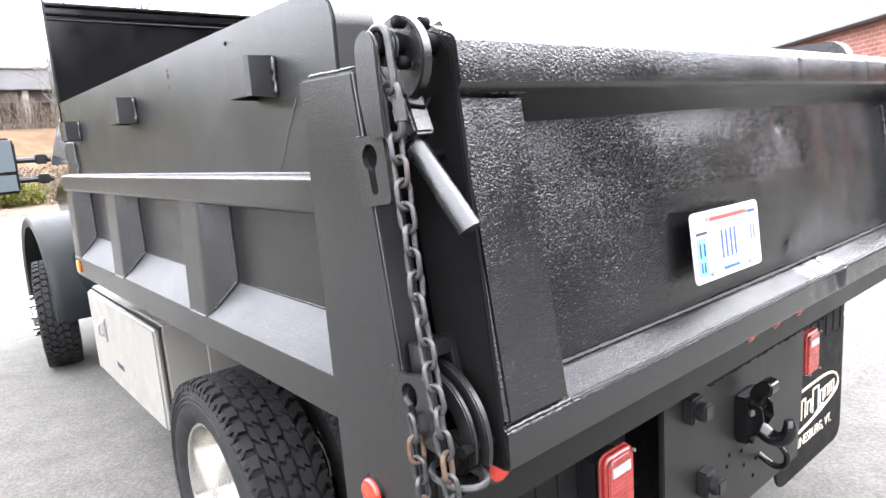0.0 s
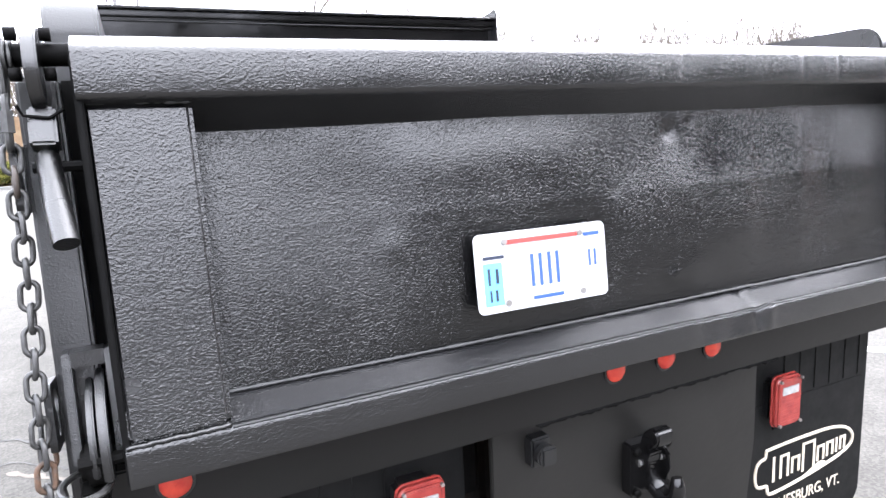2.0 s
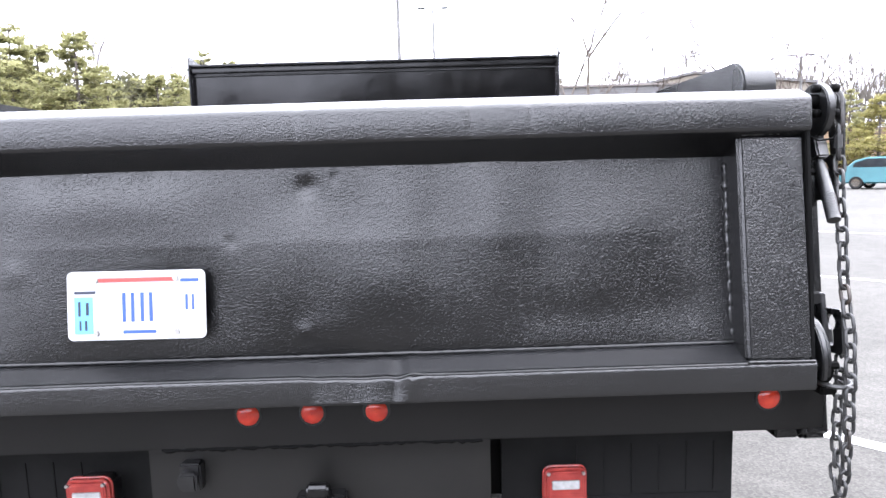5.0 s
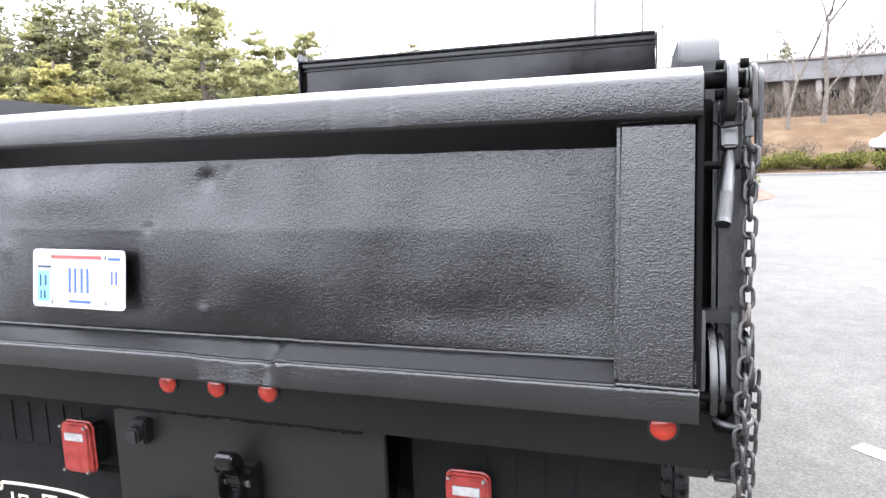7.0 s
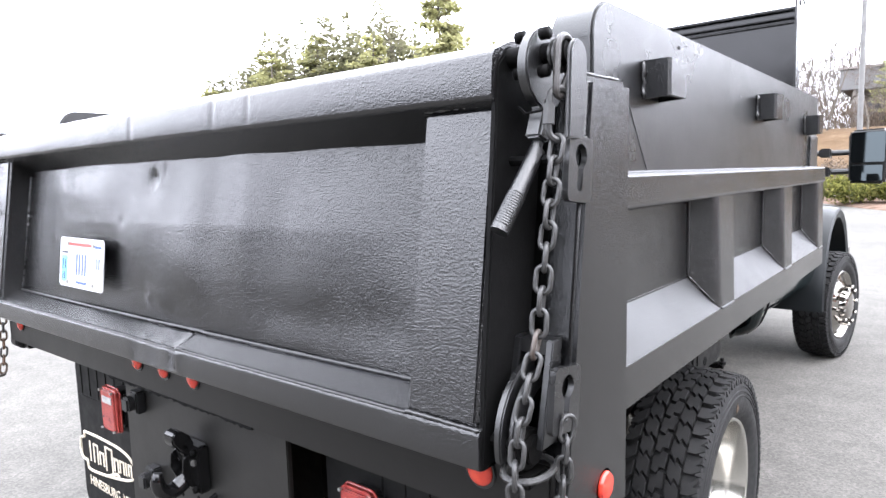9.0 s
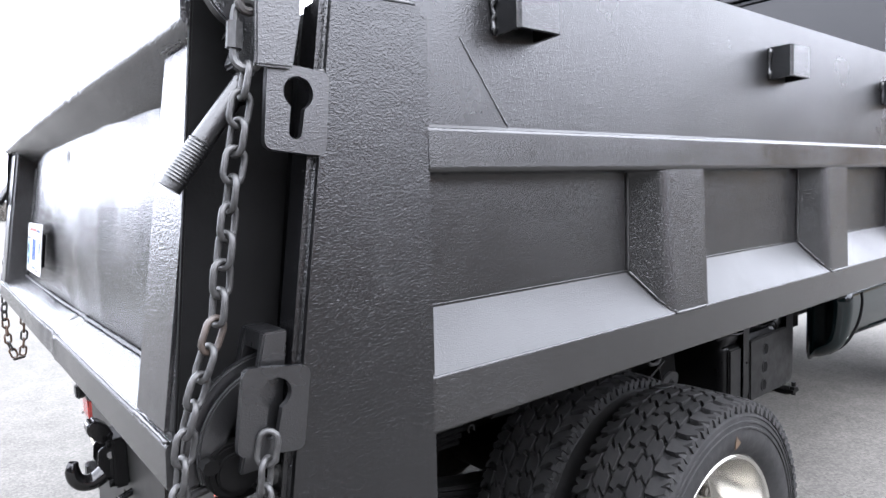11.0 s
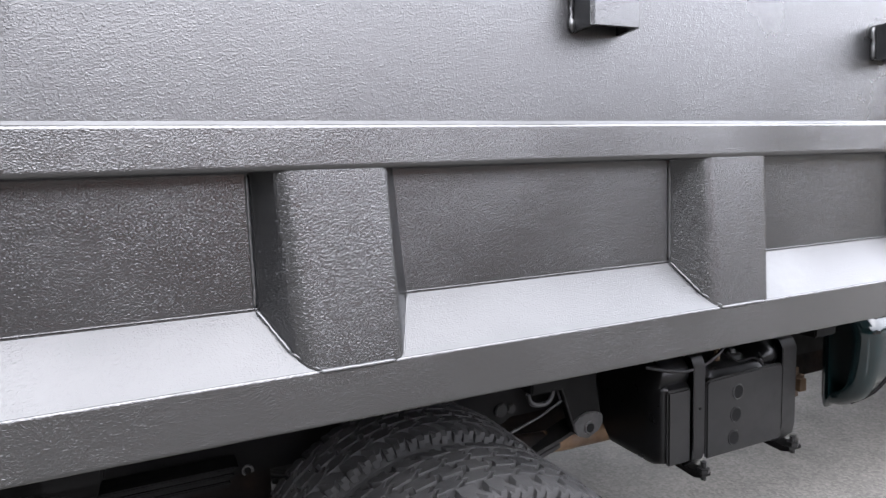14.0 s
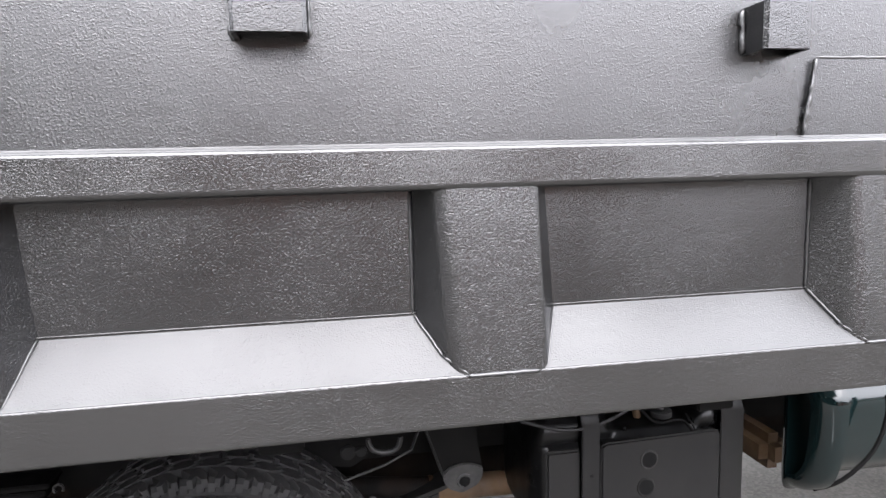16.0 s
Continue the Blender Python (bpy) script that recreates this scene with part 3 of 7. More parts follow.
# ---- number plate: writing becomes bars ----
def number_plate():
    c = Vector((-0.365, 0.040, 1.231))
    lean = Matrix.Translation(c) @ Matrix.Rotation(radians(-6.5), 4, "X") @ Matrix.Rotation(radians(0.4), 4, "Y")
    w, h = 0.1525, 0.0762
    pts = []
    for cx, cz, a in ((w - 0.013, h - 0.013, 0), (-w + 0.013, h - 0.013, 90), (-w + 0.013, -h + 0.013, 180), (w - 0.013, -h + 0.013, 270)):
        pts += arc(cx, cz, 0.013, a, a + 90, 5)
    b = prism(pts, "y", -0.0012, 0.0012)
    rng = random.Random(4)
    for v in b.verts:
        v.co.y += 0.003 * math.sin(v.co.x * 22) * (v.co.z > 0) + rng.uniform(-0.0004, 0.0004)
    base = part("number_plate", turned(b, lean), M_PLATE, truck, "white metal number plate with worn edges, bolted to the gate")
    rim = tube([(x, -0.0012, z) for x, z in [(p[0] * 0.975, p[1] * 0.95) for p in pts]], 0.0012, 5, closed=True)
    part("raised_rim", turned(rim, lean), M_PLATE, base)
    part("backing_bracket", turned(box(-0.135, 0.135, 0.002, 0.012, -0.05, 0.05, 0.003), lean), M_CHASSIS, base)

    def bar(x0, x1, z0, z1, mat, name="bar", d=0.0018):
        part(name, turned(box(x0, x1, -d - 0.0006, -d + 0.0008, z0, z1), lean), mat, base, smooth=0)

    bar(-0.137, -0.096, -0.062, 0.020, M_STICKER, "sticker", 0.0016)
    for x0, x1, z0, z1 in ((-0.128, -0.123, -0.022, 0.010), (-0.111, -0.105, -0.020, 0.008), (-0.126, -0.122, -0.054, -0.032), (-0.114, -0.109, -0.054, -0.032)):
        bar(x0, x1, z0, z1, M_INK_DARK, d=0.0026)
    bar(-0.082, 0.083, 0.052, 0.061, M_INK_RED)
    bar(0.098, 0.138, 0.050, 0.057, M_INK_BLUE)
    bar(-0.136, -0.090, 0.027, 0.033, M_INK_DARK)
    for x in (-0.018, 0.022):
        bar(x - 0.013, x - 0.006, -0.036, 0.028, M_INK_BLUE)
        bar(x + 0.006, x + 0.013, -0.036, 0.028, M_INK_BLUE)
    bar(0.108, 0.113, -0.012, 0.022, M_INK_BLUE)
    bar(0.122, 0.127, -0.012, 0.022, M_INK_BLUE)
    bar(-0.030, 0.042, -0.062, -0.055, M_INK_BLUE)
    for x, z in ((-0.088, 0.058), (0.088, 0.058), (-0.088, -0.060), (0.088, -0.060)):
        part("screw", turned(disc(x, -0.004, z, 0.006, "y", 0.005, 10), lean), M_STEEL, base)


number_plate()


# ---- side walls ----
RIBS = [(0.975, 1.122), (1.785, 1.931), (2.515, 2.645)]
POCKETS = [(0.520, 0.100, 1.605, 1.678), (1.472, 0.104, 1.612, 1.688), (2.287, 0.086, 1.594, 1.668)]
FRONT = 2.645


def fold(a, c, e, r, n=6):
    """A rounded corner at c between a and e that starts r before it."""
    a, c, e = Vector(a), Vector(c), Vector(e)
    p, q = c + (a - c).normalized() * r, c + (e - c).normalized() * r
    return [tuple(p * (1 - t) ** 2 + c * 2 * t * (1 - t) + q * t * t) for t in [i / n for i in range(n + 1)]]


def side_wall(sx):
    # upper sheet: a box section with a rounded rear top corner
    prof = [(0.295, 1.44)] + arc(0.365, 1.695, 0.07, 180, 90, 8) + [(FRONT - 0.03, 1.768), (FRONT - 0.03, 1.44)]
    wall = part("side_wall", sided(prism(prof, "x", 1.095, 1.180, 0.005, 2), sx), M_WALL if sx > 0 else M_SIDE, truck, "tall black textured side wall of the dump body")
    # lower sheet between the rails
    part("lower_sheet", sided(box(1.09, 1.150, 0.30, FRONT - 0.004, 1.10, 1.44), sx), M_SMOOTH, wall)
    # horizontal rail with its bead
    rail = prism([(1.150, 1.384)] + arc(1.204, 1.395, 0.011, -90, 0, 6) + [(1.215, 1.446)] + arc(1.210, 1.446, 0.005, 0, 80, 3) + [(1.180, 1.453), (1.150, 1.453)], "y", 0.355, FRONT + 0.002)
    part("horizontal_rail", sided(rail, sx), M_BEAM, wall)
    # top strip with skylight put into its tone, under two thin sealant beads
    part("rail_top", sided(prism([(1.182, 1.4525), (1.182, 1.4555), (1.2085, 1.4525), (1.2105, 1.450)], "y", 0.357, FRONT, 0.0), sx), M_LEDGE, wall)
    for x, z, r in ((1.183, 1.4550, 0.0036), (1.2085, 1.4508, 0.0028)):
        part("sealant_bead", sided(weld((x, 0.359, z), (x, FRONT, z), r, 0.03, seed=31, wander=0.06), sx), M_BEAD, wall)
    # sloping ledge and bottom beam in one folded section
    beam = prism([(1.145, 1.184)] + arc(1.2085, 1.0865, 0.0065, 35, 0, 4) + arc(1.208, 1.010, 0.007, 0, -90, 4) + [ (1.06, 1.003), (1.06, 1.184)], "y", 0.346, FRONT + 0.002)
    part("bottom_beam", sided(beam, sx), M_BEAM, wall, "bottom beam with a sloping ledge")
    # ledge face in the paler tone that carries the skylight
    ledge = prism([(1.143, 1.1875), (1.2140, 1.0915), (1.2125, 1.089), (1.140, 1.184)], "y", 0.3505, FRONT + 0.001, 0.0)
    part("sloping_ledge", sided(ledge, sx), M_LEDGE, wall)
    part("weld_bead", sided(weld((1.150, 0.355, 1.182), (1.150, FRONT, 1.182), 0.0016, 0.02, seed=33, wander=0.1), sx), M_SMOOTH, wall)
    for k, (y0, y1) in enumerate(RIBS):
        b = bmesh.new()
        rear, fore = 0.062, 0.034
        zt, zb = 1.389, 1.086
        # outline at top and foot, from the sheet out to the face
        def outline(x, ya, yb, back, on, r0, r1):
            # from the sheet out to the face, with a broad fold behind and a tighter one ahead
            line = [(1.140, ya - back), (1.150, ya - back + 0.002)]
            line += fold((1.150, ya - back + 0.002), (x, ya), (x, yb), r0)
            line += fold((x, ya), (x, yb), (1.150, yb + on), r1)
            return line + [(1.150, yb + on), (1.140, yb + on)]

        top = outline(1.211, y0 - 0.026, y1 - 0.011, rear - 0.024, fore - 0.004, 0.020, 0.012)
        foot = outline(1.2155, y0 - 0.002, y1, rear, fore, 0.024, 0.012)
        n = len(top)
        rings = []
        for s in range(9):
            f = s / 8
            ring = []
            for (xa, ya), (xb, yb) in zip(top, foot):
                xx, yy = xa + (xb - xa) * f, ya + (yb - ya) * f
                base = 1.186 - (min(xx, 1.2125) - 1.145) / 0.0675 * 0.092 - 0.003
                zz = zt + (base - zt) * f
                ring.append(b.verts.new((xx, yy, zz)))
            rings.append(ring)
        for r, q in zip(rings[:-1], rings[1:]):
            for j in range(n):
                b.faces.new((r[j], r[(j + 1) % n], q[(j + 1) % n], q[j]))
        b.faces.new(rings[0])
        b.faces.new(rings[-1][::-1])
        rib = part("rib", sided(b, sx), M_PEBBLE, wall, smooth=50)
        b = weld((1.1515, y0 - rear - 0.001, 1.383), (1.1515, y0 - rear - 0.001, 1.184), 0.0025, 0.006, seed=41 + k, wander=0.22)
        weld((1.153, y0 - rear, 1.181), (1.1975, y0 - 0.022, 1.119), 0.0025, 0.006, bm=b, seed=51 + k, wander=0.16)
        weld((1.1975, y0 - 0.022, 1.119), (1.2155, y0 + 0.016, 1.092), 0.0026, 0.006, bm=b, seed=56 + k, wander=0.15)
        weld((1.2160, y0 + 0.014, 1.0895), (1.2160, y1 - 0.012, 1.0895), 0.0034, 0.006, bm=b, seed=61 + k, wander=0.13)
        weld((1.152, y1 + fore, 1.181), (1.212, y1 + 0.002, 1.093), 0.0018, 0.008, bm=b, seed=71 + k)
        part("weld_bead", sided(b, sx), M_WELD, wall)
    for k, (y, w, z0, z1) in enumerate(POCKETS):
        t, x0, x1 = 0.008, 1.178, 1.238
        # bent plate: two cheeks and a face, open below
        outline = [(x0, y), (x1 - 0.006, y), (x1, y + 0.006), (x1, y + w - 0.006), (x1 - 0.006, y + w), (x0, y + w), (x0, y + w - t), (x1 - t, y + w - t), (x1 - t, y + t), (x0, y + t)]
        b = prism(outline, "z", z0, z1)
        for v in b.verts:
            if v.co.z < z0 + 0.02:
                v.co.z -= 0.06 * (1.238 - v.co.x)
        box(x0, x1 - 0.003, y + 0.003, y + w - 0.003, z1 - 0.03, z1 - 0.001, 0.002, bm=b)
        pocket = part("stake_pocket", sided(b, sx), M_SMOOTH if sx > 0 else M_SIDE, wall, "square stake pocket welded to the wall")
        b = weld((1.184, y - 0.003, z1 - 0.002), (1.184, y - 0.003, z0 - 0.001), 0.0048, 0.007, seed=81 + k, wander=0.35)
        weld((1.182, y + w + 0.002, z1 - 0.002), (1.182, y + w + 0.002, z0), 0.0030, 0.007, bm=b, seed=91 + k, wander=0.3)
        part("weld_bead", sided(b, sx), M_WELD, wall)
    # thin patch plate near the front, thin gusset near the rear
    part("patch_plate", sided(prism([(2.405, 1.452), (2.425, 1.588), (FRONT - 0.03, 1.588), (FRONT - 0.03, 1.452)], "x", 1.176, 1.1845, 0.001, 1), sx), M_WALL, wall)
    b = weld((1.187, 2.404, 1.458), (1.187, 2.423, 1.586), 0.0035, 0.008, seed=95, wander=0.35)
    weld((1.184, 2.425, 1.589), (1.184, FRONT - 0.03, 1.590), 0.0025, 0.012, bm=b, seed=96)
    part("weld_bead", sided(b, sx), M_WELD, wall)
    part("gusset_seam", sided(weld((1.1805, 0.548, 1.458), (1.1805, 0.448, 1.592), 0.0014, 0.01, seed=97), sx), M_SEAM, wall)
    part("bolt_hole", sided(disc(1.1803, 0.74, 1.733, 0.0045, "x", 0.003, 8), sx), M_HOLE, wall)
    return wall


for sx in (-1, 1):
    side_wall(sx)


# ---- corner posts with their hardware ----
def corner_post(sx):
    # the post leans like the gate at its rear edge
    pts = [(0.086, 0.855), (0.196, 1.612), (0.362, 1.615), (0.347, 0.835), (0.110, 0.835)]
    # only the right post takes the darkened copy
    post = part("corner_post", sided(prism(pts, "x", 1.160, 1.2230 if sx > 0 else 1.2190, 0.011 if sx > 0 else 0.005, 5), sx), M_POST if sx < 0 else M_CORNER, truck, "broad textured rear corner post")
    deep = [(0.172, 0.855), (0.222, 1.612), (0.352, 1.615), (0.352, 0.835), (0.175, 0.835)]
    # web behind the gate end, its crevice shade painted near-black
    part("inner_web", sided(prism(deep, "x", 1.03, 1.162, 0.004), sx), M_CREVICE, post)
    part("foot_plate", sided(box(1.105, 1.162, 0.112, 0.205, 0.84, 1.02, 0.004), sx), M_SMOOTH, post)
    b = weld((1.208, 0.20, 1.616), (1.208, 0.345, 1.618), 0.0032, 0.012, seed=101)
    part("weld_bead", sided(b, sx), M_POST, post)
    # ledge with a slot for the lower hook
    b = prism([(0.11, 1.03), (0.13, 1.196), (0.100, 1.196), (0.06, 1.03)], "x", 1.132, 1.146, 0.002)
    prism([(0.11, 1.03), (0.13, 1.196), (0.100, 1.196), (0.06, 1.03)], "x", 1.192, 1.205, 0.002, bm=b)
    prism([(0.13, 1.172), (0.13, 1.196), (0.100, 1.196), (0.098, 1.172)], "x", 1.146, 1.192, 0.001, bm=b)
    part("hook_housing", sided(b, sx), M_HARD, post)

    def key_plate(y0, z0, w, h, ang):
        # slotted keyhole plate: round hole with a narrow slot below
        outer = []
        for cy, cz, a in ((w / 2 - 0.010, h / 2 - 0.010, 0), (-w / 2 + 0.010, h / 2 - 0.010, 90), (-w / 2 + 0.010, -h / 2 + 0.010, 180), (w / 2 - 0.010, -h / 2 + 0.010, 270)):
            outer += arc(cy, cz, 0.010, a, a + 90, 4)
        hole = arc(0.0, 0.020, 0.0195, -62, 242, 16)
        slot = arc(-0.002, -0.027, 0.0085, 180, 360, 6)
        inner = hole + slot
        # both outlines run the same way round: resample them by angle
        b = bmesh.new()
        N = 64

        def ray(poly, a):
            best = 0.0
            dx, dy = math.cos(a), math.sin(a)
            for (xa, ya), (xb, yb) in zip(poly, poly[1:] + poly[:1]):
                ya, yb = ya + 0.004, yb + 0.004
                ex, ey = xb - xa, yb - ya
                den = dx * ey - dy * ex
                if abs(den) < 1e-9:
                    continue
                t = (xa * ey - ya * ex) / den
                s = (xa * dy - ya * dx) / den
                if t > 0 and -1e-6 <= s <= 1 + 1e-6:
                    best = max(best, t)
            return best
        loops = []
        for x in (-0.005, 0.005):
            for poly in (outer, inner):
                loops.append([b.verts.new((x, ray(poly, 2 * math.pi * k / N) * math.cos(2 * math.pi * k / N), ray(poly, 2 * math.pi * k / N) * math.sin(2 * math.pi * k / N) - 0.004)) for k in range(N)])
        o0, i0, o1, i1 = loops
        for k in range(N):
            j = (k + 1) % N
            b.faces.new((o0[k], o0[j], i0[j], i0[k]))
            b.faces.new((o1[k], i1[k], i1[j], o1[j]))
            b.faces.new((o0[k], o1[k], o1[j], o0[j]))
            b.faces.new((i0[k], i0[j], i1[j], i1[k]))
        m = Matrix.Translation((1.224, y0, z0)) @ Matrix.Rotation(radians(ang), 4, "X")
        return turned(b, m)

    upper = key_plate(0.149, 1.462, 0.080, 0.102, -6)
    plate = part("keyhole_plate", sided(upper, sx), M_HARD, post, "chain plate with a keyhole slot")
    part("weld_bead", sided(weld((1.2165, 0.186, 1.512), (1.2155, 0.206, 1.511), 0.0045, 0.006, seed=111), sx), M_WELD, post)
    lower = key_plate(0.098, 1.107, 0.085, 0.104, -8)
    part("keyhole_plate", sided(lower, sx), M_HARD, post, "chain plate with a keyhole slot")
    part("weld_bead", sided(weld((1.2165, 0.146, 1.158), (1.2155, 0.166, 1.158), 0.004, 0.006, seed=112), sx), M_WELD, post)
    # side marker lamp
    b = disc(1.217, 0.245, 0.905, 0.034, "x", 0.012, 24, bev=0.003)
    lamp = part("side_marker", sided(b, sx), M_SMOOTH, post)
    b = lathe([(0.027, 0.0), (0.0268, 0.004), (0.0235, 0.008), (0.012, 0.0095), (0.0005, 0.010)], 24)
    part("lens", sided(shift(b, (1.222, 0.245, 0.905)), sx), M_LENS, lamp, "round red lens")


for sx in (-1, 1):
    corner_post(sx)


# ---- gate hardware: top hook, pin, handle, lower hook ----
def gate_hardware(sx):
    pin = tube([(1.10, 0.105, 1.637), (1.150, 0.105, 1.637), (1.222, 0.120, 1.637)], 0.0165, 14)
    pin = part("hinge_pin", sided(pin, sx), M_CHASSIS, gate)

    def ear(x0, x1, outline, name="hook_plate", mat=M_HARD):
        part(name, sided(prism(outline, "x", x0, x1, 0.0025, 2), sx), mat, gate)

    # round hook plate with a flat tail
    big = arc(0.122, 1.616, 0.062, -70, 250, 28) + [(0.100, 1.535), (0.140, 1.535)]
    ear(1.170, 1.188, big)
    for x in (1.152, 1.194):
        b = bmesh.new()
        for y, z in ((0.092, 1.663), (0.088, 1.608)):
            tube([(x, y, z), (x + 0.014, y, z)], 0.0095, 12, bm=b)
        part("bolt", sided(b, sx), M_CHASSIS, gate)
    # two flat washers, a hanging shackle, and the outer strap
    for x in (1.206, 1.213):
        part("washer", sided(disc(x, 0.116, 1.632, 0.026, "x", 0.004, 24, bev=0.001), sx), M_CHAIN, gate)
    loop = [(1.2195, 0.118 + 0.022 * math.cos(t), 1.640 + 0.020 * math.sin(t)) for t in [math.pi * k / 10 for k in range(11)]]
    loop += [(1.2195, 0.090, 1.595)] + [(1.2195, 0.099 - 0.010 * math.cos(t), 1.580 - 0.010 * math.sin(t)) for t in [math.pi * k / 6 for k in range(7)]] + [(1.2195, 0.124, 1.60)]
    part("shackle", sided(tube(loop, 0.0055, 8, closed=True), sx), M_CHAIN, gate)
    strap = arc(0.130, 1.630, 0.026, 0, 180, 10) + [(0.098, 1.53), (0.096, 1.508), (0.142, 1.508), (0.156, 1.57)]
    ear(1.2285, 1.237, strap, "strap_plate")
    # hammer-lock sleeve and handle
    if sx < 0:
        b = prism([(0.098, 1.566), (0.136, 1.550), (0.114, 1.496), (0.076, 1.512)], "x", 1.161, 1.197, 0.004)
    else:
        b = prism([(0.102, 1.556), (0.130, 1.545), (0.112, 1.502), (0.084, 1.513)], "x", 1.166, 1.194, 0.004)
    tube([(1.180, 0.104, 1.507), (1.179, 0.092, 1.484)], 0.009, 10, bm=b)
    part("latch_sleeve", sided(b, sx), M_HARD, gate)
    a, m, c = Vector((1.180, 0.100, 1.493)), Vector((1.172, 0.052, 1.427)), Vector((1.164, 0.014, 1.374))
    thick = 0.0140 if sx > 0 else 0.0175
    pts, rs = [a, m], [thick - 0.0015, thick - 0.0008]
    for k in range(1, 49):
        pts.append(m.lerp(c, k / 48))
        rs.append(thick + (0.0007 if k % 3 == 1 and k < 42 and sx > 0 else 0.0))
    b = tube(pts, rs, 14)
    part("latch_handle", sided(b, sx), M_HARD, gate, "ridged lever handle" if sx > 0 else "smooth lever handle")
    part("stop_lug", sided(tube([(1.13, 0.10, 1.478), (1.20, 0.10, 1.478)], 0.008, 8), sx), M_CHASSIS, gate)
    part("cotter_pin", sided(tube([(1.150, 0.098, 1.56), (1.168, 0.088, 1.548), (1.20, 0.088, 1.552), (1.206, 0.084, 1.566)], 0.0025, 6), sx), M_CHASSIS, gate)
    # lower hook: two curved plates
    for x0, x1, r in ((1.150, 1.163, 0.118), (1.168, 1.178, 0.105)):
        outer = arc(0.125, 1.045, r, 95, 195, 16)
        inner = arc(0.128, 1.042, r - 0.03, 195, 95, 12)
        ear(x0, x1, outer + inner, "lower_hook")
    b = disc(1.172, 0.06, 1.03, 0.034, "x", 0.03, 20, bev=0.003)
    disc(1.172, 0.06, 1.03, 0.024, "x", 0.045, 16, bm=b, bev=0.002)
    box(1.16, 1.20, 0.03, 0.09, 0.975, 0.995, 0.004, bm=b)
    tube([(1.135, 0.03, 1.045), (1.195, 0.03, 1.045)], 0.010, 8, bm=b)
    part("hook_roller", sided(b, sx), M_CHASSIS, gate)
    ring = [(1.19 + 0.035 * math.sin(2 * math.pi * k / 18), 0.045 + 0.05 * math.cos(2 * math.pi * k / 18), 1.005) for k in range(18)]
    part("ring", sided(tube(ring, 0.0055, 8, closed=True), sx), M_CHAIN, gate, "bent steel ring")


for sx in (-1, 1):
    gate_hardware(sx)


# ---- floor, headboard, rear sill ----
part("bed_floor", box(-1.09, 1.09, 0.20, 2.64, 1.01, 1.06), M_LINER, truck)
SHX = -0.05
head = part("headboard", shift(box(-1.12, 1.12, 2.690, 2.72, 1.0, 2.185, 0.003), (SHX, 0, 0)), M_GLOSS, truck, "glossy black headboard and cab shield")
b = bmesh.new()
for z0, z1, y0 in ((2.128, 2.140, 2.672), (2.150, 2.178, 2.662), (2.186, 2.200, 2.655)):
    prism([(2.70, z0), (y0 + 0.004, z0), (y0, z0 + 0.004), (y0, z1 - 0.004), (y0 + 0.004, z1), (2.70, z1)], "x", -1.118, 1.118, 0.002, bm=b)
part("top_channel", shift(b, (SHX, 0, 0)), M_GLOSS, head)
b = box(-1.12, 1.12, 2.70, 3.02, 2.186, 2.200, 0.004)
part("shield_roof", shift(b, (SHX, 0, 0)), M_GLOSS, head)
for sx in (-1, 1):
    prof = [(2.648, 1.768), (2.636, 2.19), (2.640, 2.232), (2.650, 2.246), (2.672, 2.250), (2.70, 2.243), (2.74, 2.236), (2.86, 2.228), (2.92, 2.205), (2.92, 2.16), (2.735, 2.10), (2.735, 1.768)]
    b = prism(prof, "x", 1.121, 1.131, 0.002)
    part("end_plate", shift(sided(b, sx), (SHX, 0, 0)), M_SMOOTH, head)
    part("tie_loop", sided(tube([(1.108, 2.662, 2.200), (1.104, 2.650, 2.218), (1.095, 2.650, 2.226), (1.088, 2.655, 2.212), (1.09, 2.662, 2.200)], 0.004, 6), sx), M_PLASTIC, head)
b = box(-1.205, 1.205, 0.086, 0.15, 0.872, 0.994, 0.004)
sill = part("rear_sill", b, M_SILL, truck, "smooth black rear sill with red clearance lamps")
for x in (-1.07, -0.150, 0.0, 0.150, 1.07):
    lamp = part("clearance_lamp", disc(x, 0.085, 0.954, 0.032, "y", 0.006, 24, bev=0.002), M_SMOOTH, sill)
    b = lathe([(0.026, 0.0), (0.0258, -0.003), (0.021, -0.008), (0.011, -0.011), (0.0005, -0.012)], 24)
    turned(b, Matrix.Rotation(radians(90), 4, "Z"))
    part("lens", shift(b, (x, 0.083, 0.954)), M_LENS, lamp, "round red lens")

# ---- hitch plate and pintle hook ----
b = prism([(-0.43, 0.862), (0.42, 0.862), (0.42, 0.60), (0.392, 0.36), (-0.43, 0.36)], "y", 0.166, 0.182, 0.003)
hitch = part("hitch_plate", b, M_HITCH, truck, "flat satin black hitch plate below the sill")
part("hitch_seam", box(-0.43, 0.42, 0.166, 0.182, 0.862, 0.874), M_HOLE, hitch)
# Black ragged line that draws the shade below the sill's lower edge.
rng = random.Random(77)
line, x = [], -0.36
while x < 0.40:
    line.append((x, 0.0895, 0.8715 + rng.uniform(-0.0025, 0.0015)))
    x += 0.012
part("ragged_weld", tube(line, [0.0055 * rng.uniform(0.4, 1.2) for _ in line], 6), M_HOLE, sill, "ragged black line painting the shade under the sill edge")
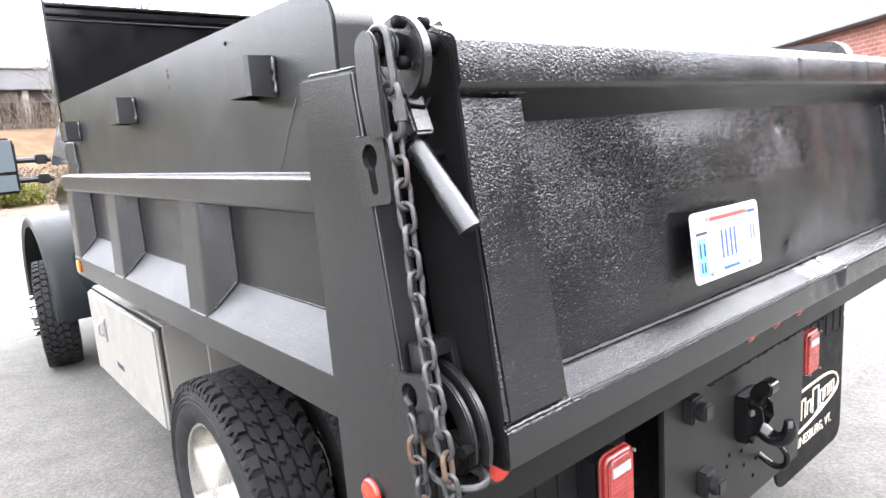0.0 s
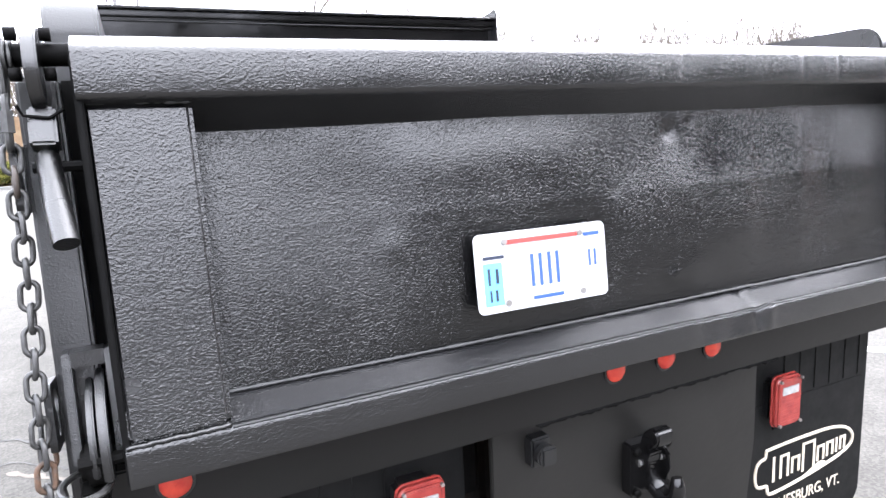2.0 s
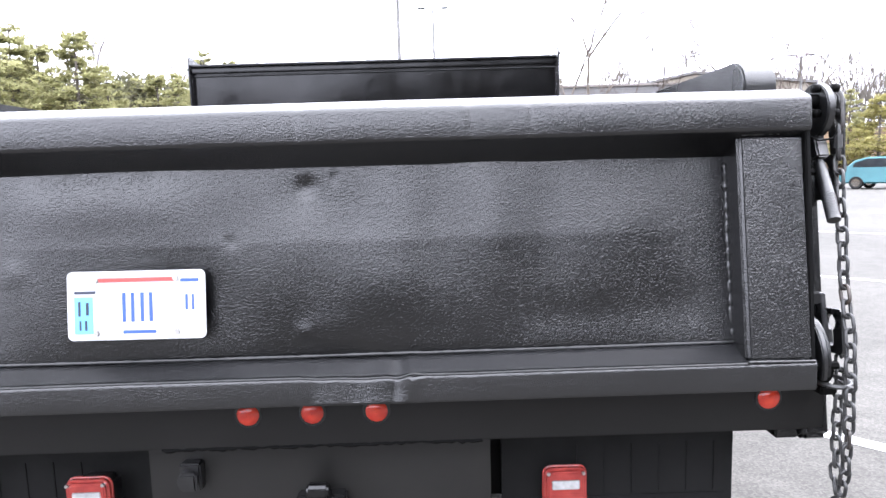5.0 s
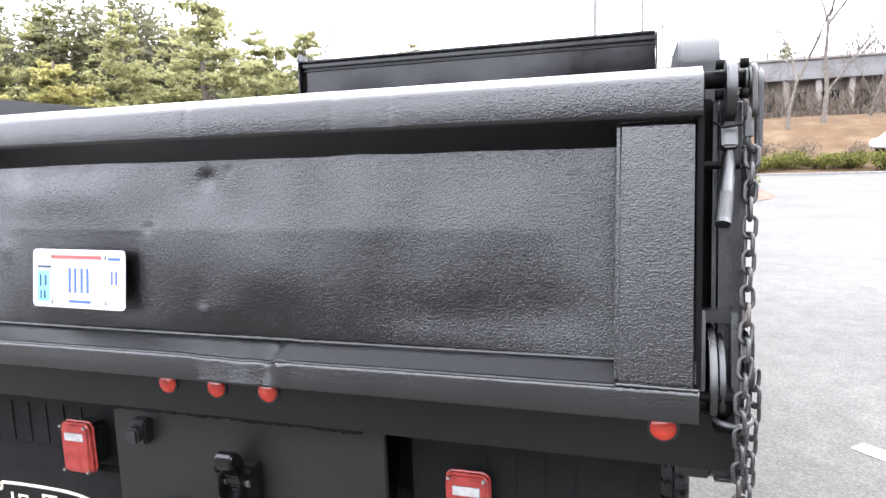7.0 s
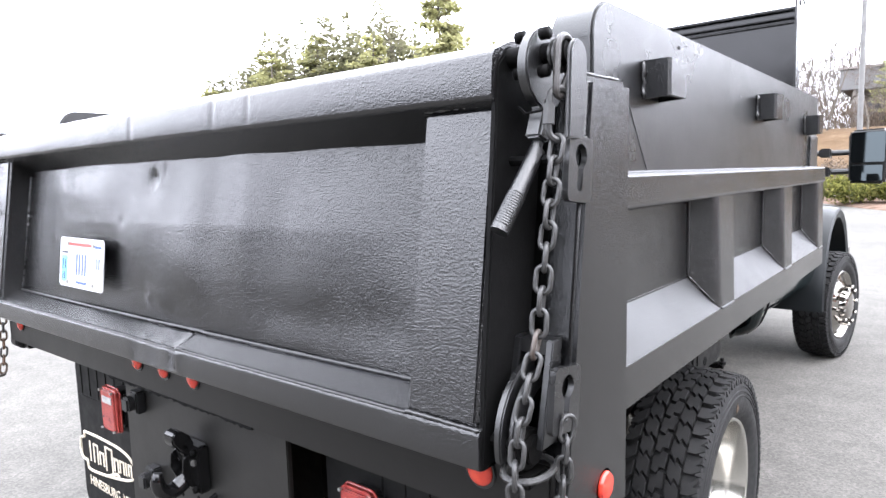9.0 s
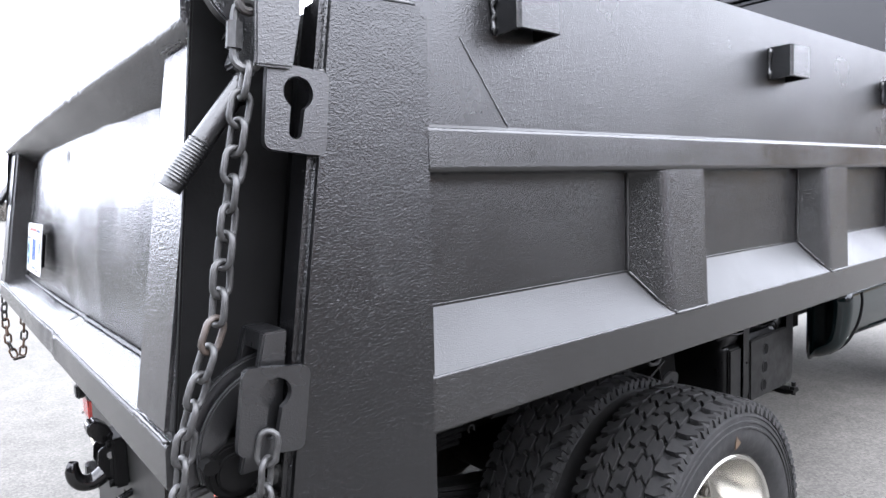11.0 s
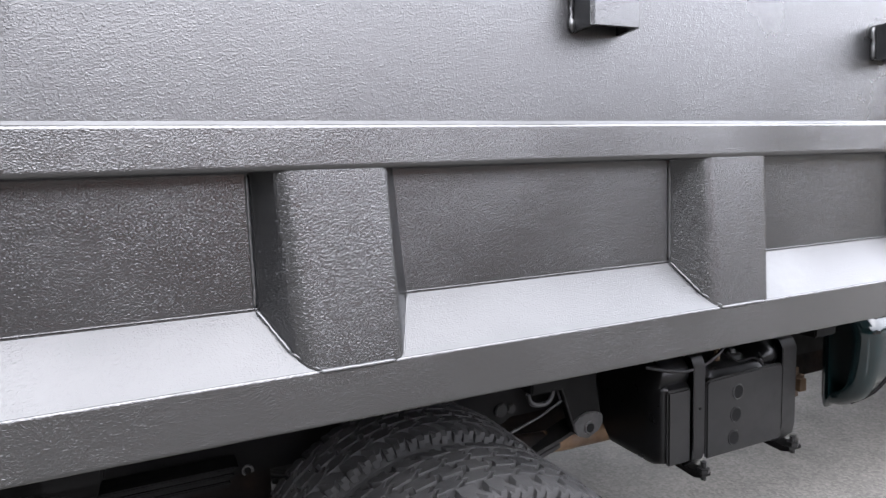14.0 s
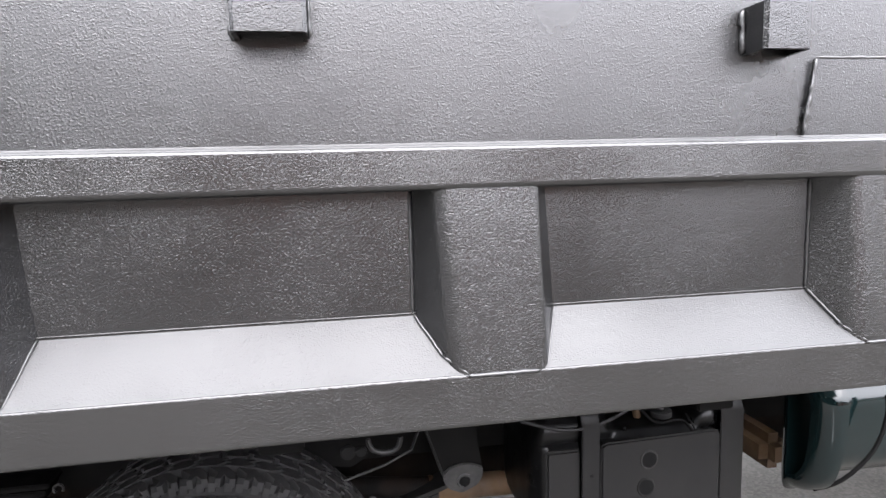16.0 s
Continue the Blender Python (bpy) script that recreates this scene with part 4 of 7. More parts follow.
# cast latch, hook and its bracket
bracket = part("pintle_bracket", box(-0.062, 0.062, 0.128, 0.168, 0.585, 0.725, 0.006), M_GLOSS, hitch)
latch = [(0.077, 0.757), (0.082, 0.769), (0.092, 0.775), (0.108, 0.773), (0.131, 0.752), (0.149, 0.711), (0.176, 0.664), (0.165, 0.640), (0.135, 0.650), (0.116, 0.672), (0.115, 0.698), (0.096, 0.720), (0.081, 0.738)]
part("pintle_latch", prism(latch, "x", -0.026, 0.026, 0.009, 3), M_GLOSS, hitch, "cast black pintle hook latch")
hook = [(0.044, 0.668), (0.040, 0.645), (0.046, 0.620), (0.064, 0.604), (0.090, 0.603), (0.113, 0.615), (0.145, 0.632)]
part("pintle_hook", tube(spline([(0.0, y, z) for y, z in hook], 4), [0.012 + 0.005 * min(1, i / 4) + 0.009 * i / 24 for i in range(25)], 16), M_GLOSS, hitch, "heavy cast hook, worn at the tip")
for x in (-0.036, 0.030):
    part("pintle_cheek", prism([(0.096, 0.655), (0.100, 0.694), (0.135, 0.715), (0.158, 0.70), (0.158, 0.61), (0.12, 0.605)], "x", x, x + 0.007, 0.002), M_GLOSS, hitch)
part("pintle_pin", tube([(-0.042, 0.128, 0.676), (0.044, 0.128, 0.676)], 0.009, 10), M_STEEL, hitch)
loop = [(0.078, 0.168, 0.575), (0.082, 0.118, 0.556), (0.087, 0.082, 0.520), (0.092, 0.086, 0.480), (0.097, 0.120, 0.464), (0.100, 0.168, 0.484)]
part("safety_loop", tube(spline(loop, 5), 0.0095, 10), M_GLOSS, hitch, "bent steel safety-chain loop")
for x, z in ((-0.048, 0.60), (-0.048, 0.71), (0.048, 0.60), (0.048, 0.71)):
    part("bolt", disc(x, 0.124, z, 0.010, "y", 0.012, 6), M_CHASSIS, hitch)
for x, z in ((-0.318, 0.778), (-0.248, 0.545)):
    b = box(x - 0.026, x + 0.026, 0.134, 0.168, z - 0.036, z + 0.036, 0.005)
    disc(x, 0.122, z, 0.025, "y", 0.022, 20, bm=b, bev=0.004)
    box(x - 0.018, x + 0.025, 0.106, 0.120, z - 0.023, z + 0.023, 0.006, bm=b)
    part("trailer_socket", b, M_PLASTIC, hitch, "black trailer socket with a hinged lid")
for x, z in ((-0.09, 0.555), (-0.016, 0.54), (0.0, 0.488), (0.079, 0.479), (-0.104, 0.525), (0.06, 0.43)):
    part("bolt_hole", disc(x, 0.1660, z, 0.0065, "y", 0.003, 8), M_HOLE, hitch)


# ---- tail lamps and mud flaps ----
def tail_lamp(cx, dy):
    """Tall lamp: deep black housing, rounded red lens with a clear window."""
    zc = 0.682 if cx < 0 else 0.656
    b = box(cx - 0.048, cx + 0.048, 0.212, 0.335, zc - 0.068, zc + 0.068, 0.014, 3)
    for v in b.verts:
        if v.co.y > 0.27:
            v.co.x = cx + (v.co.x - cx) * 0.86
            v.co.z = zc + (v.co.z - zc) * 0.86
    lamp = part("tail_lamp", shift(b, (0, dy, 0)), M_PLASTIC, truck, "tall rounded red tail lamp with a clear window")

    def rounded(hw, hh, r):
        out = []
        for sx, sz, a in ((1, 1, 0), (-1, 1, 90), (-1, -1, 180), (1, -1, 270)):
            out += arc(cx + sx * (hw - r), zc + sz * (hh - r), r, a, a + 90, 6)
        return out

    out = rounded(0.055, 0.079, 0.020)
    part("lens", shift(prism(out, "y", 0.188, 0.214, 0.007, 3), (0, dy, 0)), M_TAIL, lamp)
    part("lens_rim", tube([(x, 0.208 + dy, z) for x, z in out], 0.0035, 8, closed=True), M_TAIL, lamp)
    part("inner_lens", shift(prism(rounded(0.044, 0.068, 0.012), "y", 0.1865, 0.190, 0.001, 1), (0, dy, 0)), M_TAIL, lamp, "brighter ribbed field of the lens")
    part("reversing_lens", box(cx - 0.036, cx + 0.036, 0.1845 + dy, 0.188 + dy, zc + 0.024, zc + 0.050, 0.002), M_CLEAR, lamp, "clear ribbed strip")
    for k in range(7):
        z = zc - 0.060 + k * 0.012
        part("lens_rib", box(cx - 0.040, cx + 0.040, 0.1855 + dy, 0.188 + dy, z - 0.0010, z + 0.0010), M_TAIL, lamp)
    for x in (-0.045, 0.045):
        for z in (-0.069, 0.069):
            part("screw", disc(cx + x, 0.183 + dy, zc + z, 0.0045, "y", 0.006, 8), M_STEEL, lamp)
    part("lamp_bracket", box(cx - 0.04, cx + (0.14 if cx < 0 else 0.06), 0.225, 0.232, zc - 0.092, zc - 0.072, 0.002), M_CHASSIS, lamp)
    part("lamp_wire", tube([(cx + (0.05 if cx < 0 else -0.05), 0.30, zc - 0.03), (cx + (0.10 if cx < 0 else -0.10), 0.27, zc - 0.07), (cx + (0.15 if cx < 0 else -0.15), 0.30, zc + 0.02)], 0.004, 6), M_PLASTIC, lamp)


def text_mesh(words, size, where, parent, mat, squeeze=1.0):
    cu = bpy.data.curves.new("lettering", "FONT")
    cu.body, cu.size, cu.extrude = words, size, 0.0008
    cu.align_x, cu.align_y = "CENTER", "CENTER"
    tmp = bpy.data.objects.new("tmp", cu)
    scene.collection.objects.link(tmp)
    me = bpy.data.meshes.new_from_object(tmp.evaluated_get(bpy.context.evaluated_depsgraph_get()))
    bpy.data.objects.remove(tmp)
    me.transform(Matrix.Translation(where) @ Matrix.Rotation(radians(90), 4, "X") @ Matrix.Diagonal((squeeze, 1, 1, 1)))
    me.materials.clear()
    me.materials.append(mat)
    ob = new("lettering", me)
    ob.parent = parent
    return ob


def mud_flap(sx):
    x0, x1 = (0.455, 1.072) if sx > 0 else (-1.072, -0.455)
    y = 0.258
    out = []
    r = 0.07
    for cx, cz, a, rr in ((x1 - 0.004, 0.878, 0, 0.004), (x0 + 0.004, 0.878, 90, 0.004), (x0 + r, 0.155 + r, 180, r), (x1 - r, 0.155 + r, 270, r)):
        out += arc(cx, cz, rr, a, a + 90, 6)
    flap = part("mud_flap", prism(out, "y", y, y + 0.010, 0.002), M_FLAP, truck, "black rubber mud flap with a cream emblem")
    b = bmesh.new()
    for k in range(6):
        x = x0 + 0.20 + k * 0.073 if sx > 0 else x1 - 0.20 - k * 0.073
        box(x, x + 0.004, y - 0.003, y + 0.002, 0.640, 0.775, 0.001, bm=b)
        box(x, x + 0.004, y - 0.003, y + 0.002, 0.80, 0.86, 0.001, bm=b)
    box(x0 + 0.02, x1 - 0.02, y - 0.003, y + 0.002, 0.628, 0.633, 0.001, bm=b)
    part("moulded_rib", b, M_FLAP, flap)
    cx = 0.790 if sx > 0 else -0.835
    # emblem: a stepped tab, a long body and a tapering rounded nose; plain shapes stand for its lettering
    ol = [(-0.200, 0.062), (-0.10, 0.066), (0.05, 0.066), (0.13, 0.060), (0.19, 0.044), (0.222, 0.018), (0.228, -0.006), (0.21, -0.028), (0.165, -0.046), (0.10, -0.060), (0.0, -0.076), (-0.10, -0.088),
          (-0.165, -0.092), (-0.185, -0.086), (-0.190, -0.064), (-0.196, -0.058), (-0.225, -0.056), (-0.242, -0.040), (-0.246, -0.010), (-0.240, 0.020), (-0.224, 0.034), (-0.206, 0.037), (-0.201, 0.044)]
    pts = spline([(cx + x, y - 0.0012, 0.415 + z) for x, z in ol + ol[:1]], 3)[:-1]
    part("emblem", tube(pts, 0.0055, 6, closed=True, flat=1.0), M_CREAM, flap, "cream outlined emblem")
    for x0, wide, tall, drop, ring in ((-0.165, 0.016, 0.086, 0.0, 0), (-0.132, 0.044, 0.080, 0.0, 1), (-0.078, 0.042, 0.056, -0.008, 1), (-0.026, 0.064, 0.100, 0.004, 1),
                                       (0.046, 0.040, 0.054, -0.002, 1), (0.094, 0.038, 0.052, 0.002, 1), (0.141, 0.012, 0.052, 0.004, 0), (0.161, 0.032, 0.048, 0.006, 1)):
        z0, z1 = 0.403 + drop - tall / 2, 0.403 + drop + tall / 2
        b = box(cx + x0, cx + x0 + 0.010, y - 0.0016, y + 0.001, z0, z1)
        if ring:
            box(cx + x0 + wide - 0.010, cx + x0 + wide, y - 0.0016, y + 0.001, z0, z1, bm=b)
            box(cx + x0 + 0.0102, cx + x0 + wide - 0.0102, y - 0.0016, y + 0.001, z1 - 0.008, z1, bm=b)
        part("bar", b, M_CREAM, flap, smooth=0)
    part("bar", tube(spline([(cx - 0.03, y - 0.0012, 0.335), (cx + 0.01, y - 0.0012, 0.345), (cx + 0.06, y - 0.0012, 0.364), (cx + 0.09, y - 0.0012, 0.362)], 4), [0.002 + 0.0055 * math.sin(math.pi * (i + 0.5) / 13) for i in range(13)], 6), M_CREAM, flap)
    text_mesh("HINESBURG, VT.", 0.056, (cx - 0.005, y - 0.0012, 0.276), flap, M_CREAM, 0.88)


for sx in (-1, 1):
    tail_lamp(*((-0.597, -0.014) if sx < 0 else (0.616, 0.016)))
    mud_flap(sx)

# ---- wheels ----
R_TYRE, W_TYRE = 0.405, 0.225


def tyre_mesh():
    h = W_TYRE / 2
    prof = [(0.258, -h + 0.03), (0.262, -h + 0.012), (0.285, -h - 0.004), (0.315, -h - 0.008), (0.330, -h - 0.0055), (0.3315, -h - 0.0085), (0.336, -h - 0.0085), (0.3375, -h - 0.005),
            (0.345, -h - 0.004), (0.3465, -h - 0.007), (0.351, -h - 0.0065), (0.3525, -h - 0.003), (0.361, -h - 0.001), (0.3625, -h - 0.004), (0.366, -h - 0.003), (0.374, -h + 0.004),
            (0.382, -h + 0.012), (0.386, -h + 0.026), (0.388, -0.05), (0.388, 0.05), (0.386, h - 0.026), (0.382, h - 0.012), (0.366, h + 0.002), (0.345, h + 0.004), (0.315, h + 0.008), (0.285, h + 0.004), (0.262, h - 0.012), (0.258, h - 0.03)]
    return lathe([(r, -x) for r, x in prof], 72, closed=True)


def tread_mesh():
    """Interlocking stepped tread blocks in rows round the tyre."""
    b = bmesh.new()
    rows, n = 5, 44
    h = W_TYRE / 2
    wide = (W_TYRE + 0.002) / rows
    da = 2 * math.pi / n
    rng = random.Random(8)

    def block(pts, xm, ac):
        low, mid, high = [], [], []
        for x, t in pts:
            crown = 0.4045 - 0.9 * max(0, abs(x) - 0.07) ** 1.6
            for ring, r, fx in ((low, 0.380, 0.0), (mid, crown - 0.002, 0.02), (high, crown, 0.06)):
                xx, tt = x + (xm - x) * fx, t + (ac - t) * fx
                ring.append(b.verts.new((xx, r * math.cos(tt), r * math.sin(tt))))
        m = len(pts)
        b.faces.new(high)
        for p, q in ((low, mid), (mid, high)):
            for i in range(m):
                b.faces.new((p[i], p[(i + 1) % m], q[(i + 1) % m], q[i]))

    for row in range(rows):
        x0 = -h - 0.001 + row * wide
        s = 1 if row % 2 else -1
        edge = row in (0, rows - 1)
        for k in range(n):
            a = da * (k + (0.5 if row % 2 else 0.0) + (0.2 if row == 2 else 0.0))
            slant, f, step = 0.34 * s, 0.365, 0.20
            # two halves, the second set back by a step: a hooked block
            def at(u, t):
                return (x0 + u * wide, a + (t + slant * (u - 0.5)) * da)
            if edge:
                # shoulder block with a notch cut into its outer end
                o, q = (0.0, 0.97) if row == 0 else (1.0, 0.03)
                m1 = 0.45 if row == 0 else 0.55
                pts = [at(o, -f), at(m1, -f + step), at(q, -f - 0.02), at(q, f - 0.06), at(m1, f + step - 0.10), at(o, f), at(o, f - 0.22), at(o + (0.30 if row == 0 else -0.30), 0.06), at(o, -f + 0.20)]
            else:
                pts = [at(0.08, -f - 0.06), at(0.46, -f + 0.08), at(0.54, -f - step), at(0.92, -f + 0.02), at(0.92, f + 0.06), at(0.54, f - 0.08), at(0.46, f + step), at(0.08, f - 0.02)]
            if row >= rows - 1:
                pts = pts[::-1]
            turn = rng.uniform(-0.02, 0.02) * da
            block([(x, t + turn) for x, t in pts], x0 + wide / 2, a)
    # shoulder lugs
    for s in (-1, 1):
        for k in range(n):
            for off, half in ((-0.30, 0.13), (0.29, 0.14)):
                a = da * (k + off)
                vs = []
                for t in (a - half * da, a + half * da):
                    for x, r in ((s * (h - 0.012), 0.397), (s * (h + 0.001), 0.389), (s * (h + 0.004), 0.372), (s * (h - 0.012), 0.37)):
                        vs.append(b.verts.new((x, r * math.cos(t), r * math.sin(t))))
                for q in ((0, 1, 5, 4), (1, 2, 6, 5), (0, 3, 2, 1), (4, 5, 6, 7)):
                    b.faces.new([vs[i] for i in q])
    return b


def rim_mesh(deep):
    if deep:
        prof = [(0.262, -0.085), (0.262, -0.098), (0.256, -0.102), (0.248, -0.098), (0.243, -0.085), (0.236, -0.04), (0.225, 0.02), (0.205, 0.045), (0.17, 0.052), (0.125, 0.055), (0.11, 0.05), (0.10, 0.02), (0.095, -0.02), (0.08, -0.03), (0.001, -0.03)]
    else:
        prof = [(0.262, -0.085), (0.262, -0.100), (0.256, -0.104), (0.248, -0.100), (0.240, -0.088), (0.228, -0.075), (0.20, -0.082), (0.165, -0.100), (0.135, -0.115), (0.118, -0.118), (0.108, -0.150), (0.098, -0.158), (0.06, -0.165), (0.001, -0.167)]
    return lathe([(r, -x) for r, x in prof], 64)


tyre_src = tread_src = None
wheel_parts = {}


def wheel(x, y, deep, flip, spin, label, rim_mat, steer=0.0):
    """A wheel on the truck: rim, tyre, tread, nuts."""
    turn = Matrix.Translation((x, y, R_TYRE)) @ Matrix.Rotation(radians(steer) + (math.pi if flip else 0), 4, "Z") @ Matrix.Rotation(radians(spin), 4, "X")
    key = ("deep" if deep else "dome")
    if key not in wheel_parts:
        wheel_parts[key] = part("wheel", rim_mesh(deep), rim_mat, truck, label, recalc=False)
        w = wheel_parts[key]
    else:
        w = share("wheel", wheel_parts[key], truck)
        tagged(w, label)
    w.matrix_basis = turn
    for name, fn, mat in (("tyre", tyre_mesh, M_RUBBER), ("tread", tread_mesh, M_RUBBER)):
        if name not in wheel_parts:
            wheel_parts[name] = part(name, fn(), mat, w, smooth=30)
        else:
            share(name, wheel_parts[name], w)
    if (key, "nut") not in wheel_parts:
        b = tube([(0.0, 0.0, 0.0), (0.048, 0, 0)], 0.0155, 8)
        lathe([(0.0155, 0.048), (0.013, 0.058), (0.001, 0.060)], 8, bm=b)
        wheel_parts[(key, "nut")] = part("wheel_nut", b, M_CHROME, w, recalc=True)
        first = wheel_parts[(key, "nut")]
    else:
        first = None
    for k in range(10):
        t = 2 * math.pi * k / 10
        m = Matrix.Translation((0.112 if not deep else -0.055, 0.142 * math.cos(t), 0.142 * math.sin(t)))
        if first is not None and k == 0:
            first.matrix_basis = m
        else:
            share("wheel_nut", wheel_parts[(key, "nut")], w, m)
    return w


Y_REAR, Y_FRONT = 1.30, 4.88
for sx in (-1, 1):
    wheel(1.060 * sx, Y_REAR, True, sx < 0, 13, "dual rear wheel with a pale dished rim", M_RIM)
    inner = wheel(0.765 * sx, Y_REAR, True, sx > 0, 40, "inner dual rear wheel in shade", M_RIM)
    wheel(0.965 * sx - (0.06 if sx < 0 else 0.015), Y_FRONT, False, sx < 0, 7, "front wheel with a polished domed trim", M_CHROME, -9)
b = prism([(0.0, 0.0), (0.030, 0.012), (0.006, 0.034)], "x", 0.0, 0.0015)
mark = Matrix.Translation((1.1795, Y_REAR, R_TYRE)) @ Matrix.Rotation(radians(-2), 4, "X") @ Matrix.Translation((0, 0.0, 0.285))
part("paint_mark", turned(b, mark), M_TAN, truck)

# ---- frame, axle, springs ----
for sx in (-1, 1):
    b = prism([(0.40 * sx, 0.62), (0.48 * sx, 0.62), (0.48 * sx, 0.84), (0.40 * sx, 0.84)], "y", 0.30, 5.6, 0.006)
    frame_rail = part("frame_rail", b, M_CHASSIS, truck)
    # sub-frame of the dump body
    part("sub_frame", box(0.38 * sx if sx > 0 else -0.46, 0.46 if sx > 0 else -0.38, 0.25, 2.62, 0.85, 1.0, 0.004), M_RUST, truck)
    b = bmesh.new()
    for k in range(5):
        L = 0.66 - k * 0.11
        pts = [(Y_REAR + s * L, 0.47 - 0.016 * k + 0.13 * (s * L / 0.66) ** 2) for s in [i / 6 - 1 for i in range(13)]]
        low = [(y, z - 0.012) for y, z in pts[::-1]]
        prism(pts + low, "x", sx * 0.49, sx * 0.57, 0.0, bm=b)
    part("leaf_spring", b, M_TANK, truck)
    part("spring_clamp", box(sx * 0.48 if sx > 0 else -0.58, 0.58 if sx > 0 else -0.48, Y_REAR - 0.06, Y_REAR + 0.06, 0.34, 0.50, 0.006), M_CHASSIS, truck)
    # forward hanger: a tapering plate with a folded lip and a pale rounded foot
    b = prism([(1.775, 0.86), (1.925, 0.86), (1.958, 0.635), (1.942, 0.596), (1.90, 0.578), (1.866, 0.592), (1.849, 0.63)], "x", sx * 0.60, sx * 0.63, 0.004)
    hanger = part("spring_hanger", b, M_CHASSIS, truck)
    part("folded_lip", tube([(sx * 0.632, 1.777, 0.86), (sx * 0.634, 1.805, 0.768), (sx * 0.634, 1.850, 0.632)], 0.0035, 8), M_TANK, hanger)
    foot = [(1.850, 0.634), (1.872, 0.650), (1.902, 0.657), (1.932, 0.653), (1.957, 0.641), (1.956, 0.615), (1.942, 0.594), (1.90, 0.576), (1.866, 0.590), (1.853, 0.61)]
    part("hanger_foot", prism(foot, "x", sx * 0.629, sx * 0.640, 0.003), M_DULL, hanger, "pale worn hanger foot")
    part("hanger_eye", disc(sx * 0.640, 1.906, 0.610, 0.016, "x", 0.004, 16), M_HOLE, hanger)
    b = tube([(sx * 0.642, 1.906 + 0.017 * math.cos(t), 0.610 + 0.017 * math.sin(t)) for t in [math.pi * (0.25 + 1.2 * k / 10) for k in range(11)]], 0.0035, 6)
    part("eye_lip", b, M_DULL, hanger)
    # helper leaves behind the axle and the clips that hold the pack
    for k in range(3):
        part("helper_leaf", box(min(sx * 0.53, sx * 0.61), max(sx * 0.53, sx * 0.61), 0.62 + 0.03 * k, 0.915 - 0.01 * k, 0.690 - 0.017 * k, 0.704 - 0.017 * k, 0.003), M_CHASSIS, truck)
    for y, z in ((0.935, 0.690), (1.668, 0.568)):
        b = tube([(sx * 0.612, y + 0.011 * math.cos(t), z + 0.011 * math.sin(t)) for t in [math.pi * (-0.2 + 1.5 * k / 12) for k in range(13)]], 0.003, 8)
        part("spring_clip", b, M_DULL, truck)
    # grey bracket with a bolt head and a bush
    bracket = part("bump_bracket", prism([(1.40, 0.86), (1.66, 0.86), (1.665, 0.70), (1.62, 0.672), (1.50, 0.69), (1.42, 0.72)], "x", sx * 0.60, sx * 0.628, 0.004), M_CHASSIS, truck)
    b = lathe([(0.001, 0.012), (0.010, 0.012), (0.012, 0.004), (0.017, 0.002), (0.025, 0.006), (0.026, 0.0), (0.001, 0.0)], 20)
    part("bolt_head", turned(b, Matrix.Translation((sx * 0.629, 1.456, 0.745)) @ Matrix.Rotation(0 if sx > 0 else math.pi, 4, "Z")), M_TANK, bracket)
    for y, r in ((1.612, 0.019), (1.645, 0.014)):
        part("bush", disc(sx * 0.633, y, 0.716, r, "x", 0.012, 16, bev=0.003), M_TANK, bracket)
    # open strap hook and the cable below it
    hook_line = [(1.660, 0.775), (1.663, 0.760), (1.672, 0.746), (1.690, 0.739), (1.714, 0.738), (1.730, 0.747), (1.737, 0.762), (1.738, 0.774)]
    part("cable_hook", tube(spline([(sx * 0.70, y, z) for y, z in hook_line], 3), 0.0065, 8), M_DULL, truck)
    part("brake_cable", tube([(sx * 0.70, 1.40, 0.60), (sx * 0.70, 1.57, 0.667), (sx * 0.70, 1.70, 0.706), (sx * 0.70, 1.764, 0.737), (sx * 0.64, 1.79, 0.76)], 0.0032, 8), M_DULL, truck)
    part("cross_beam_end", box(min(sx * 0.62, sx * 1.06), max(sx * 0.62, sx * 1.06), 0.60, 0.68, 0.92, 1.003, 0.004), M_CHASSIS, truck)
    part("cross_beam_end", box(min(sx * 0.46, sx * 1.06), max(sx * 0.46, sx * 1.06), 1.45, 1.53, 0.92, 1.003, 0.004), M_CHASSIS, truck)
    part("cross_beam_end", box(min(sx * 0.46, sx * 1.06), max(sx * 0.46, sx * 1.06), 2.30, 2.38, 0.92, 1.003, 0.004), M_CHASSIS, truck)
b = tube([(-0.72, Y_REAR, R_TYRE), (0.72, Y_REAR, R_TYRE)], 0.06, 16)
bmesh.ops.recalc_face_normals(b, faces=b.faces[:])
part("rear_axle", b, M_RUST, truck)
b = lathe([(0.001, -0.16), (0.09, -0.15), (0.15, -0.08), (0.165, 0.0), (0.15, 0.08), (0.09, 0.15), (0.001, 0.16)], 24)
part("differential", shift(b, (0, Y_REAR, R_TYRE)), M_RUST, truck)
part("front_axle", tube([(-0.90, Y_FRONT, R_TYRE), (0.90, Y_FRONT, R_TYRE)], 0.05, 12), M_CHASSIS, truck)
part("front_pipe", tube([(0.50, 1.40, 0.575), (0.50, 1.62, 0.55), (0.50, 1.86, 0.5243)], 0.032, 16), M_RUST, truck)
part("exhaust_pipe", tube([(0.50, 1.83, 0.5275), (0.50, 1.90, 0.52), (0.50, 2.25, 0.515)], 0.034, 16), M_TAN, truck, "tan rusty pipe under the body")
part("cross_tube", box(-0.62, 0.655, 2.77, 2.86, 0.535, 0.640, 0.03, 4), M_TAN, truck, "tan rusty cross tube under the body")
part("drive_shaft", tube([(0, 1.4, 0.45), (0, 4.0, 0.60)], 0.05, 12), M_RUST, truck)
